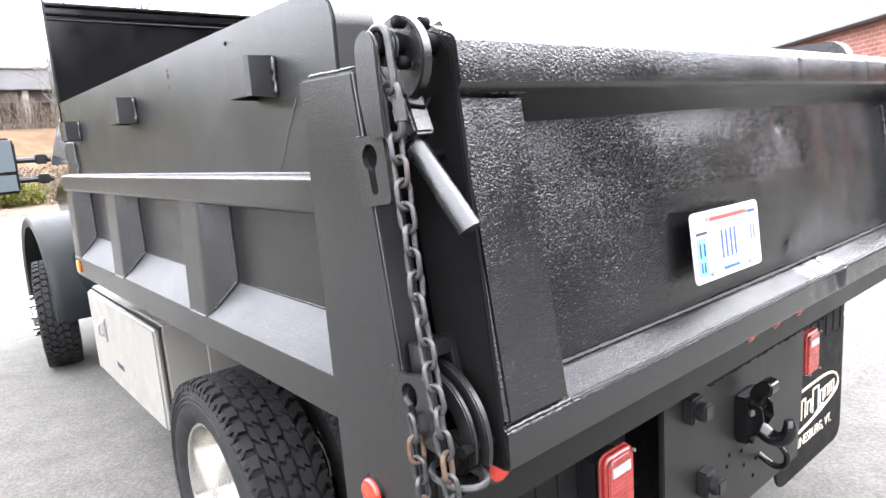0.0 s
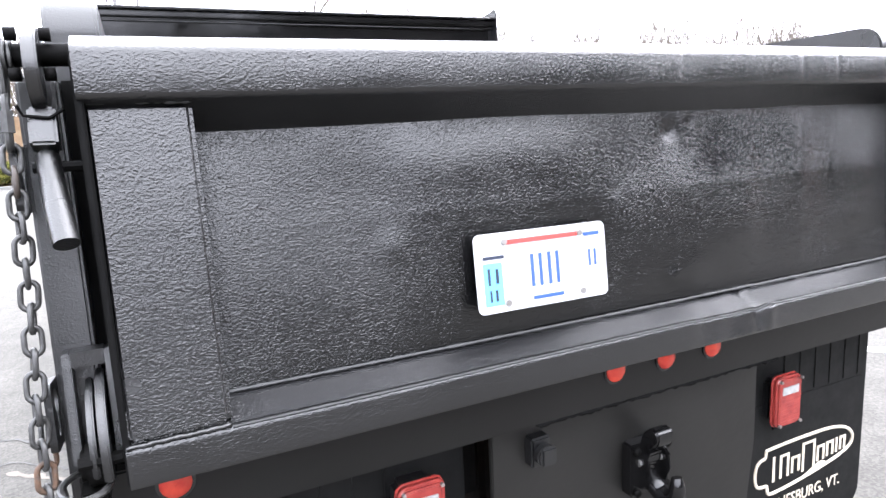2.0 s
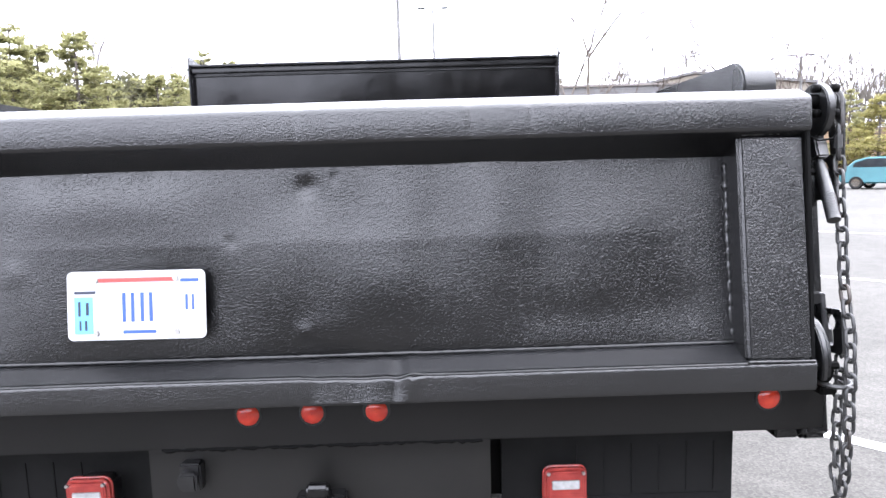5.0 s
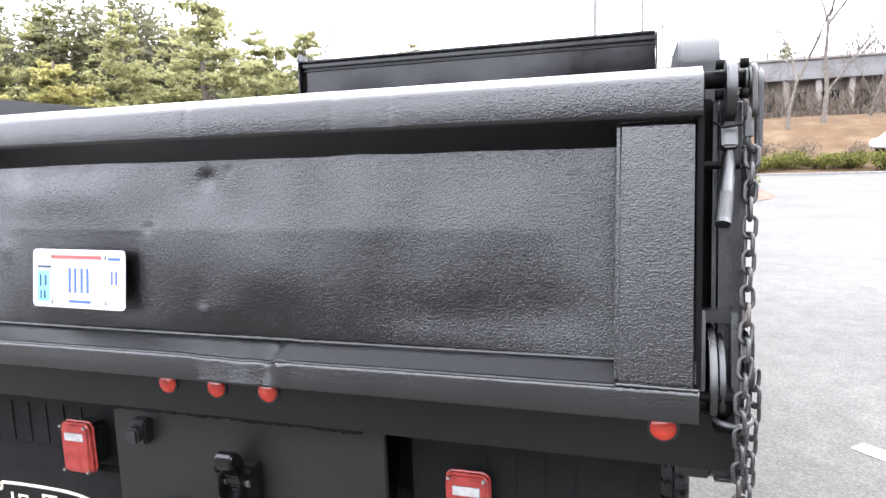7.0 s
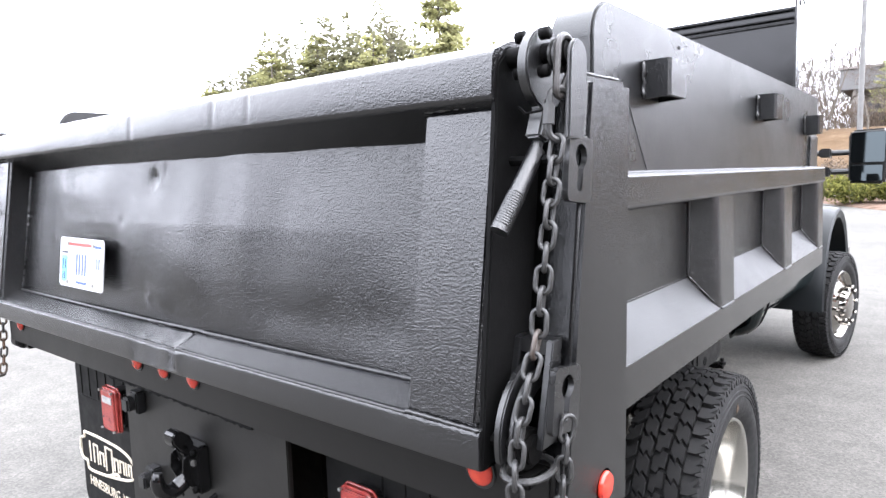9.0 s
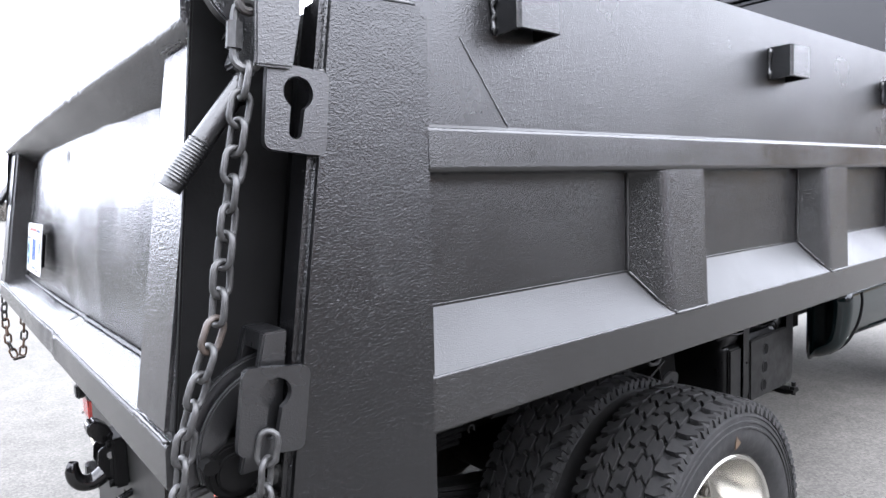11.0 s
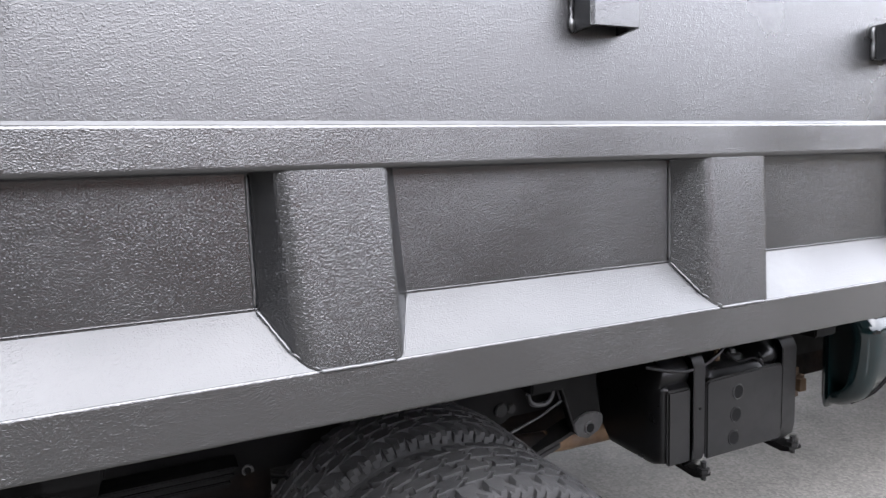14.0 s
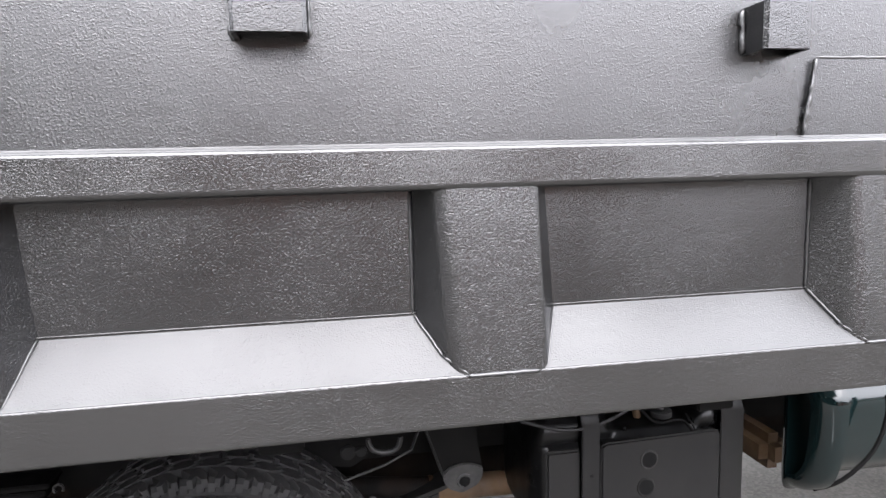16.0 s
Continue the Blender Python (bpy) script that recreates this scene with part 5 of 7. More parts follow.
# Dark boxes and a long muffler, added to block lit ground beyond the chassis.
part("hoist_frame", box(-0.37, 0.37, 1.72, 2.60, 0.60, 0.985, 0.01), M_RUST, truck)
part("hitch_frame", box(-0.37, 0.37, 0.33, 1.02, 0.32, 0.86, 0.02), M_RUST, truck)
part("muffler", tube([(0.20, 1.36, 0.45), (0.20, 1.42, 0.45), (0.20, 2.50, 0.43), (0.20, 2.56, 0.43)], [0.05, 0.105, 0.105, 0.05], 20), M_RUST, truck)
part("gearbox", box(-0.30, 0.30, 2.75, 3.9, 0.42, 0.86, 0.05, 3), M_RUST, truck)
part("hoist_cylinder", tube([(0, 0.9, 0.80), (0, 2.3, 0.92)], 0.08, 16), M_CHASSIS, truck)
clip = part("steel_clip", box(1.13, 1.165, 2.362, 2.442, 0.9985, 1.0025, 0.001), M_DULL, truck, "small bent steel clip under the bottom beam")
part("bent_tab", prism([(2.385, 0.9985), (2.412, 0.9985), (2.404, 0.975), (2.394, 0.975)], "x", 1.145, 1.149, 0.001), M_DULL, clip)
part("cross_member", box(-1.05, 1.05, 0.15, 0.23, 0.86, 1.0, 0.004), M_CHASSIS, truck)


# ---- fuel tank on the right ----
shell = [(0.46, 0.80), (0.46, 0.50), (0.48, 0.485), (0.72, 0.485), (0.757, 0.502), (0.765, 0.54), (0.765, 0.728), (0.752, 0.738), (0.764, 0.760), (0.758, 0.786), (0.735, 0.806), (0.70, 0.820), (0.60, 0.828), (0.48, 0.828)]
b = prism(shell, "y", 2.052, 2.608, 0.0, steps=36)
for v in b.verts:
    # the top sinks between the straps, and both ends round off
    dip = min(1.0, max(0.0, (v.co.y - 2.235) / 0.04)) * min(1.0, max(0.0, (2.505 - v.co.y) / 0.03))
    if v.co.z > 0.745:
        v.co.z = 0.745 + (v.co.z - 0.745) * (1 - 0.80 * dip * dip * (3 - 2 * dip))
        v.co.x -= 0.02 * dip
    end = max(0.0, 1 - (v.co.y - 2.052) / 0.045, 1 - (2.608 - v.co.y) / 0.045)
    sink = 0.045 * (1 - math.sqrt(max(0.0, 1 - end * end)))
    v.co.x -= sink * (1 if v.co.x > 0.6 else -1)
    v.co.z -= sink * (1 if v.co.z > 0.66 else -1)
tank = part("fuel_tank", b, M_SHELL, truck, "black fuel tank behind grey steel straps and plates", smooth=50)
part("front_plate", box(0.760, 0.775, 2.082, 2.170, 0.50, 0.727, 0.006, 2), M_TANK, tank)
for y, wide in ((2.171, 0.046), (2.542, 0.064)):
    path = [(0.44, 0.472), (0.745, 0.472), (0.774, 0.50), (0.782, 0.54), (0.782, 0.790), (0.768, 0.815), (0.735, 0.832), (0.62, 0.842), (0.42, 0.842)]
    inner = [(x - 0.008, z) for x, z in path[::-1]]
    part("strap", prism(path + inner, "y", y, y + wide, 0.002), M_TANK, tank)
    part("strap_foot", prism([(0.62, 0.474), (0.81, 0.474), (0.81, 0.462), (0.78, 0.452), (0.62, 0.462)], "y", y + 0.004, y + wide - 0.004, 0.002), M_CHASSIS, tank)
    b = bmesh.new()
    tube([(0.80, y + wide / 2, 0.45), (0.80, y + wide / 2, 0.505)], 0.009, 8, bm=b)
    disc(0.80, y + wide / 2, 0.480, 0.018, "z", 0.014, 6, bm=b)
    part("strap_bolt", b, M_TANK, tank)
part("strap_rivet", disc(0.7835, 2.196, 0.660, 0.004, "x", 0.003, 10), M_HOLE, tank)
b = prism([(2.219, 0.50), (2.219, 0.732), (2.230, 0.741), (2.527, 0.748), (2.539, 0.738), (2.539, 0.50)], "x", 0.774, 0.7865, 0.005, 2)
shield = part("tank_shield", b, M_TANK, tank, "flat step plate with three holes")
for z in (0.546, 0.617, 0.688):
    y = 2.329 + (z - 0.546) * 0.11
    b = tube([(0.787, y + 0.021 * math.cos(t), z + 0.023 * math.sin(t)) for t in (2 * math.pi * k / 16 for k in range(16))], 0.0025, 6, closed=True)
    part("hole_rim", b, M_DULL if z > 0.65 else M_TANK, shield)
    part("hole", disc(0.7868, y, z, 0.020, "x", 0.003, 18), M_HOLE, shield)
b = lathe([(0.030, 0.0), (0.030, 0.014), (0.022, 0.018), (0.012, 0.018), (0.010, 0.030), (0.001, 0.032)], 20)
part("sender_cap", turned(b, Matrix.Translation((0.69, 2.425, 0.757)) @ Matrix.Rotation(radians(-90), 4, "Y")), M_DULL, tank, "dull steel sender cap in the hollow of the tank")
b = tube([(0.69, 2.36, 0.76), (0.70, 2.35, 0.79), (0.69, 2.345, 0.83)], 0.010, 10)
part("brass_fitting", b, M_TAN, tank, "tarnished brass hose fitting")
part("fuel_line", tube(spline([(0.74, 2.03, 0.800), (0.772, 2.115, 0.783), (0.776, 2.185, 0.782), (0.770, 2.256, 0.798), (0.750, 2.320, 0.822), (0.70, 2.36, 0.850)], 4), 0.0052, 8), M_TANK, tank, "thin grey fuel line over the tank")
part("wire", tube(spline([(0.74, 2.345, 0.800), (0.75, 2.382, 0.766), (0.76, 2.440, 0.772), (0.768, 2.468, 0.748), (0.772, 2.476, 0.730)], 4), 0.004, 8), M_CHASSIS, tank)
part("shell_crease", tube([(0.766, 2.452, 0.790), (0.772, 2.470, 0.760), (0.770, 2.478, 0.742)], 0.0025, 6), M_HOLE, tank)

# ---- cream tool box on the left ----
toolbox = part("tool_box", box(-1.095, -0.62, 1.885, 3.06, 0.425, 0.868, 0.006), M_BOX, truck, "cream steel underbody tool box, slightly stained")
door = part("tool_box_door", box(-1.125, -1.097, 1.90, 3.045, 0.437, 0.855, 0.010, 3), M_BOX, toolbox)
b = box(-1.132, -1.124, 2.72, 2.80, 0.64, 0.76, 0.003)
tube([(-1.131, 2.76, 0.665), (-1.150, 2.76, 0.68), (-1.150, 2.76, 0.725), (-1.131, 2.76, 0.74)], 0.006, 8, bm=b)
part("paddle_latch", b, M_STEEL, door)
for k in range(4):
    part("bar", box(-1.1265, -1.1245, 2.48 + k * 0.032, 2.502 + k * 0.032, 0.545, 0.57), M_INK_DARK, door, smooth=0)
part("rubber_seal", box(-1.099, -1.094, 1.893, 3.052, 0.431, 0.862), M_PLASTIC, toolbox)
part("box_side_panel", box(-0.98, -0.60, 1.74, 1.752, 0.55, 0.99, 0.002), M_BOX, truck, "stained cream splash panel beside the tool box")
part("amber_marker", box(-1.222, -1.213, 2.56, 2.62, 1.02, 1.075, 0.004), M_AMBER, truck)


# ---- cab ----
def cab():
    # side view outline (y, z); the upper part leans in
    prof = [(2.80, 0.93), (2.77, 1.02), (2.77, 1.50), (2.82, 1.98), (2.95, 2.06), (3.85, 2.07), (4.02, 2.02), (4.62, 1.46), (5.70, 1.36), (5.86, 1.24), (5.88, 0.70), (5.40, 0.62), (4.42, 0.62), (4.36, 0.88), (2.95, 0.90)]
    b = prism(prof, "x", -0.90, 1.0, 0.0, steps=10)
    for v in b.verts:
        if v.co.z > 1.45:
            v.co.x *= 1 - 0.22 * (v.co.z - 1.45)
        if v.co.z < 0.9:
            v.co.x *= 1 - 0.10 * (0.9 - v.co.z) / 0.25
        if v.co.y > 4.3:
            v.co.x *= 0.82
        if abs(v.co.x) > 0.85 and v.co.y < 2.9:
            v.co.y += 0.08
    bevel(b, 0.05, 4, 35)
    body = part("cab", b, M_GREEN, truck, "dark green metallic pickup cab", smooth=50)
    for sx in (-1, 1):
        # rounded sill below the door, its rear end closed
        sill_side = [(0.815, 0.60), (0.85, 0.586), (0.905, 0.605), (0.955, 0.65), (0.980, 0.73), (0.990, 0.82), (0.986, 0.868), (0.960, 0.915), (0.958, 0.96), (0.815, 0.96)]
        fine = []
        n = len(sill_side)
        for i in range(n):
            p0, p1, p2, p3 = (Vector(sill_side[(i + k - 1) % n]) for k in range(4))
            for t in ([0.0] if i in (8, 9) else [0.0, 0.2, 0.4, 0.6, 0.8]):
                fine.append(tuple(0.5 * (2 * p1 + (p2 - p0) * t + (2 * p0 - 5 * p1 + 4 * p2 - p3) * t * t + (3 * p1 - p0 - 3 * p2 + p3) * t ** 3)))
        # the rear end rounds off into a flat face
        b, rings = bmesh.new(), []
        for k in range(9):
            t = radians(90 * k / 8)
            y, inset = 2.690 + 0.055 * (1 - math.sin(t)), 0.055 * (1 - math.cos(t))
            rings.insert(0, [b.verts.new((0.895 + (x - 0.895) * (1 - inset / 0.095), y, 0.775 + (z - 0.775) * (1 - inset / 0.19))) for x, z in fine])
        rings.insert(0, [b.verts.new((x, 4.36, z)) for x, z in fine])
        for p, q in zip(rings, rings[1:]):
            for i in range(len(fine)):
                b.faces.new((p[i], p[(i + 1) % len(fine)], q[(i + 1) % len(fine)], q[i]))
        b.faces.new(rings[0])
        b.faces.new(rings[-1][::-1])
        part("rocker_panel", shift(sided(b, sx), (0.06 if sx < 0 else 0, 0, 0)), M_GREEN, body, smooth=50)
        # door seam and window
        seam = tube(spline([(sx * 0.905, 2.735, 0.609), (sx * 0.955, 2.770, 0.655), (sx * 0.981, 2.825, 0.735), (sx * 0.990, 2.845, 0.82), (sx * 0.986, 2.846, 0.868)], 4), 0.0055, 6)
        part("door_seam", seam, M_HOLE, body)
        pts = [(3.10, 1.50), (4.10, 1.50), (4.08, 1.62), (3.80, 1.96), (3.16, 1.96)]
        w = bmesh.new()
        vs = [w.verts.new((sx * (1.004 * (1 - 0.22 * (z - 1.45))), y, z)) for y, z in pts]
        vs2 = [w.verts.new((sx * (1.004 * (1 - 0.22 * (z - 1.45)) - 0.02), y, z)) for y, z in pts]
        w.faces.new(vs)
        w.faces.new(vs2[::-1])
        for i in range(len(pts)):
            j = (i + 1) % len(pts)
            w.faces.new((vs[i], vs2[i], vs2[j], vs[j]))
        part("side_window", w, M_DARKGLASS, body)
        part("door_handle", box(min(sx * 1.0, sx * 1.035), max(sx * 1.0, sx * 1.035), 3.16, 3.32, 1.30, 1.335, 0.008), M_PLASTIC, body)
        # wheel-arch flare
        outer = arc(Y_FRONT, 0.50, 0.655, 184, -4, 24)
        inner = arc(Y_FRONT, 0.49, 0.580, -4, 184, 24)
        ring = bmesh.new()
        n = len(outer)
        loops = []
        for x, grow in ((0.72, 1.0), (0.985, 1.0), (1.035, 0.978), (1.045, 0.95)):
            loops.append([ring.verts.new((sx * x, Y_FRONT + (y - Y_FRONT) * grow, 0.52 + (z - 0.52) * grow)) for y, z in outer])
        loops.append([ring.verts.new((sx * 1.035, y, z)) for y, z in inner[::-1]])
        loops.append([ring.verts.new((sx * 0.72, y, z)) for y, z in inner[::-1]])
        for p, q in zip(loops, loops[1:] + loops[:1]):
            for i in range(n - 1):
                ring.faces.new((p[i], p[i + 1], q[i + 1], q[i]))
        ring.faces.new([l[0] for l in loops])
        ring.faces.new([l[-1] for l in loops][::-1])
        part("wheel_flare", shift(ring, (-0.05 if sx < 0 else 0, 0, 0)), M_FLARE, body, "broad grey-green wheel-arch flare", smooth=40)
        # telescoping mirror with two glasses
        y = 4.18
        mir = part("door_mirror", prism([(1.165, 1.345), (1.355, 1.335), (1.375, 1.36), (1.385, 1.65), (1.362, 1.69), (1.175, 1.685), (1.160, 1.66)], "y", y + 0.0, y + 0.14, 0.025, 3), M_PLASTIC, body, "tall black towing mirror on two arms")
        if sx < 0:
            turned_mesh = mir.data
            turned_mesh.transform(FLIP)
            turned_mesh.flip_normals()
        tilt = Matrix.Translation((0, y, 1.57)) @ Matrix.Rotation(radians(-7), 4, "X") @ Matrix.Rotation(radians(-8 if sx < 0 else 0), 4, "Z") @ Matrix.Translation((1.27 if sx < 0 else 0, -y, -1.57))
        if sx < 0:
            tilt = Matrix.Translation((-1.27, 0, 0)) @ tilt
        part("mirror_glass", turned(box(min(sx * 1.178, sx * 1.360), max(sx * 1.178, sx * 1.360), y - 0.016, y + 0.004, 1.475, 1.668, 0.002), tilt), M_MIRROR, mir)
        part("lower_glass", turned(box(min(sx * 1.182, sx * 1.352), max(sx * 1.182, sx * 1.352), y - 0.016, y + 0.004, 1.355, 1.455, 0.002), tilt), M_MIRROR, mir)
        part("turn_lamp", box(min(sx * 1.372, sx * 1.390), max(sx * 1.372, sx * 1.390), y + 0.02, y + 0.09, 1.42, 1.52, 0.006), M_AMBER, mir)
        for z in (1.42, 1.545):
            a = tube([(sx * 0.97, y + 0.05, z), (sx * 1.18, y + 0.07, z)], 0.020, 10)
            box(min(sx * 0.99, sx * 1.06), max(sx * 0.99, sx * 1.06), y + 0.02, y + 0.09, z - 0.03, z + 0.03, 0.008, bm=a)
            part("mirror_arm", a, M_PLASTIC, mir)
    part("rear_window", box(-0.62, 0.62, 2.765, 2.80, 1.52, 1.86, 0.01), M_DARKGLASS, body)
    b = box(-1.0, 1.0, 5.86, 6.05, 0.50, 0.76, 0.04, 3)
    part("front_bumper", b, M_CHROME, body)

    for ob in (body, *body.children_recursive):
        if ob.parent is truck:
            ob.location.x -= 0.03


cab()


# ---- chains ----
def link_mesh(length=0.049, width=0.030, wire=0.0040):
    r, s = width / 2 - wire, length / 2 - width / 2
    pts = [(0, r * math.cos(t), s + r * math.sin(t)) for t in [math.pi * k / 7 for k in range(8)]]
    pts += [(0, -r * math.cos(t), -s - r * math.sin(t)) for t in [math.pi * k / 7 for k in range(8)]]
    return tube(pts, wire, 8, closed=True)


link_src = {}


def chain(points, label, rusty=(), seed=0, turn=1):
    """A chain of separate links along a line of points."""
    rng = random.Random(seed)
    rail = [Vector(p) for p in points]
    dist = [0.0]
    for a, c in zip(rail, rail[1:]):
        dist.append(dist[-1] + (c - a).length)

    def at(s):
        for i in range(len(rail) - 1):
            if s <= dist[i + 1]:
                return rail[i].lerp(rail[i + 1], (s - dist[i]) / (dist[i + 1] - dist[i]))
        return rail[-1]

    top = thing("tailgate_chain", label, "chain", "tailgate chains", at=rail[0])
    pitch, k, s = 0.0325, 0, 0.0
    # quick link at the top
    b = link_mesh(0.088, 0.042, 0.0055)
    q = part("quick_link", b, M_CHAIN, top, "long threaded quick link")
    sleeve = part("sleeve_nut", tube([(0, 0.0155, -0.016), (0, 0.0155, 0.014)], 0.0095, 6), M_CHAIN, q)
    d = (at(0.08) - at(0)).normalized()
    rot = d.to_track_quat("-Z", "Y").to_matrix().to_4x4()
    q.matrix_basis = Matrix.Translation(at(0.04) - rail[0]) @ rot @ Matrix.Rotation(radians(-35 * turn), 4, "Z")
    s = 0.092
    while s < dist[-1]:
        mid = at(s)
        d = (at(min(s + 0.012, dist[-1])) - at(max(s - 0.012, 0))).normalized()
        rot = d.to_track_quat("-Z", "Y").to_matrix().to_4x4()
        m = Matrix.Translation(mid - rail[0]) @ rot @ Matrix.Rotation(radians((20 if k % 2 else 110) + rng.uniform(-16, 16)), 4, "Z") @ Matrix.Rotation(radians(rng.uniform(-5, 5)), 4, "X")
        rust = any(a <= mid.z <= c for a, c in rusty) and rng.random() < 0.55
        key = "rust" if rust else "bare"
        if key not in link_src:
            link_src[key] = part("link", link_mesh(), M_CHAIN_RUST if rust else M_CHAIN, top, smooth=60)
            ob = link_src[key]
        else:
            ob = share("link", link_src[key], top)
        ob.matrix_basis = m
        s += pitch
        k += 1
    return top


RIGHT = [(1.2195, 0.100, 1.584), (1.2195, 0.094, 1.51), (1.216, 0.083, 1.46), (1.215, 0.069, 1.376), (1.211, 0.043, 1.224), (1.206, 0.004, 1.109), (1.200, -0.010, 1.03), (1.200, -0.012, 0.92), (1.205, 0.0, 0.80),
         (1.210, 0.018, 0.745), (1.214, 0.036, 0.728), (1.218, 0.052, 0.745), (1.224, 0.066, 0.82), (1.230, 0.074, 0.95), (1.236, 0.080, 1.05), (1.238, 0.086, 1.095)]
LEFT = [(-1.2195, 0.098, 1.584), (-1.222, 0.094, 1.51), (-1.222, 0.086, 1.46), (-1.226, 0.063, 1.268), (-1.234, 0.031, 1.143), (-1.234, 0.013, 1.028), (-1.232, 0.005, 0.92), (-1.230, 0.01, 0.80),
        (-1.230, 0.026, 0.745), (-1.230, 0.042, 0.730), (-1.230, 0.056, 0.75), (-1.232, 0.066, 0.82), (-1.234, 0.074, 0.95), (-1.238, 0.082, 1.05), (-1.238, 0.088, 1.10)]
chain(RIGHT, "dark steel tailgate chain looped from the hinge to a keyhole plate", [], 3)
chain(LEFT, "dark steel tailgate chain, partly rusted, looped beside the gate", [(0.74, 1.05)], 4, -1)

# ---- ground and lot ----
LOT_Y, FAR_Y = 33.0, 46.0


def terrain_z(x, y):
    """Flat lot, then a bank that climbs to a road and a hill."""
    near = [(-900, -0.03), (LOT_Y, -0.03), (LOT_Y + 0.6, 0.10), (38, 0.30), (44, 1.1), (50, 2.0), (54, 2.4), (60, 4.3), (68, 4.9), (90, 5.6), (160, 7.0), (900, 7.0)]
    # to the right the lot runs on into a drive before the bank begins
    deep = [(-900, -0.03), (FAR_Y, -0.03), (FAR_Y + 0.6, 0.10), (50, 0.6), (54, 1.9), (60, 4.2), (68, 4.9), (90, 5.6), (160, 7.0), (900, 7.0)]

    def along(prof):
        for (a, za), (c, zc) in zip(prof, prof[1:]):
            if y <= c:
                return za + (zc - za) * (y - a) / (c - a)
        return prof[-1][1]

    s = min(1.0, max(0.0, (x - 5.0) / 1.0))
    return along(near) * (1 - s) + along(deep) * s


b = bmesh.new()
xs = sorted([-900, -400, -200, -120, 5.0, 6.0] + [-80 + 8 * i for i in range(21)] + [120, 200, 400, 900])
ys = [-900, -300, -100, -40, 0, 20, LOT_Y, LOT_Y + 0.6, 36, 38, 41, 44, FAR_Y, FAR_Y + 0.6, 48, 50, 52, 54, 56, 58, 60, 64, 68, 78, 90, 120, 160, 300, 900]
grid = [[b.verts.new((x, y, terrain_z(x, y) + (0.25 * noise.noise((x * 0.1, y * 0.1, 0)) if y > (37 if x < 4.9 else 49) else 0))) for y in ys] for x in xs]
for i in range(len(xs) - 1):
    for k in range(len(ys) - 1):
        b.faces.new((grid[i][k], grid[i + 1][k], grid[i + 1][k + 1], grid[i][k + 1]))
tagged(part("ground", b, M_GRASS, None, smooth=60, recalc=False), "dry brown grass bank rising behind the car park", "ground", kind="structure")

b = bmesh.new()
for x0, x1 in ((-90, 90),):
    n = 30
    vs = [[b.verts.new((x0 + (x1 - x0) * i / n, y, 0.0)) for y in (-60, -20, -5, 0, 5, 15, LOT_Y)] for i in range(n + 1)]
    for p, q in zip(vs, vs[1:]):
        for k in range(6):
            b.faces.new((p[k], q[k], q[k + 1], p[k + 1]))
vs = [[b.verts.new((x, y, 0.0)) for y in (LOT_Y, 39, FAR_Y)] for x in (5.6, 12, 25, 50, 90)]
for p, q in zip(vs, vs[1:]):
    for k in range(2):
        b.faces.new((p[k], q[k], q[k + 1], p[k + 1]))
tagged(part("pavement", b, M_ASPHALT, None, smooth=0, recalc=False), "pale worn asphalt car park with cracks", "pavement", kind="structure")
tagged(part("kerb", prism([(LOT_Y, -0.02), (LOT_Y, 0.13), (LOT_Y + 0.02, 0.15), (LOT_Y + 0.16, 0.15), (LOT_Y + 0.16, -0.02)], "x", -90, 5.4, 0.0, steps=40), M_KERB, None), "pale granite kerb along the car park", "kerb", kind="structure")
tagged(part("kerb", prism([(FAR_Y, -0.02), (FAR_Y, 0.13), (FAR_Y + 0.02, 0.15), (FAR_Y + 0.16, 0.15), (FAR_Y + 0.16, -0.02)], "x", 8.0, 90, 0.0, steps=30), M_KERB, None), "pale granite kerb along the drive", "kerb", kind="structure")
# mulch bed that bulges out into the lot
edge = [tuple(p) for p in spline([(-4.0, 33.1), (-2.3, 28.5), (-0.6, 25.0), (0.8, 22.8), (2.2, 20.2), (3.4, 20.2), (4.7, 21.6), (5.3, 23.6), (5.5, 27.0), (5.4, 31.0), (5.3, 33.1)], 4)]
b = bmesh.new()
rings = []
for f, z in ((1.0, 0.002), (0.96, 0.07), (0.85, 0.13), (0.55, 0.18), (0.2, 0.2)):
    rings.append([b.verts.new((2.0 + (x - 2.0) * f, 29.0 + (y - 29.0) * f, z + 0.03 * noise.noise((x * f, y * f, 1)))) for x, y in edge])
for p, q in zip(rings, rings[1:]):
    for k in range(len(p) - 1):
        b.faces.new((p[k], p[k + 1], q[k + 1], q[k]))
b.faces.new(rings[-1])
b.faces.new([q[0] for q in rings] + [q[-1] for q in rings[::-1]])
tagged(part("mulch_bed", b, M_MULCH, None, smooth=60), "low brown mulch bed bulging into the car park", "planting bed", kind="structure")


def painted_line(a, c, w=0.10, name="parking_line"):
    a, c = Vector((*a, 0)), Vector((*c, 0))
    d = (c - a).normalized()
    s = Vector((-d.y, d.x, 0)) * w / 2
    b = bmesh.new()
    rng = random.Random(int(a.x * 100))
    n = max(2, int((c - a).length / 0.06))
    left, right = [], []
    for i in range(n + 1):
        p = a.lerp(c, i / n) + Vector((0, 0, 0.004))
        left.append(b.verts.new(p + s * rng.uniform(0.93, 1.05)))
        right.append(b.verts.new(p - s * rng.uniform(0.93, 1.05)))
    for i in range(n):
        b.faces.new((left[i], right[i], right[i + 1], left[i + 1]))
    tagged(part(name, b, M_LINE, None, smooth=0), "worn white painted parking line on asphalt", "road marking", "parking lines", "structure")


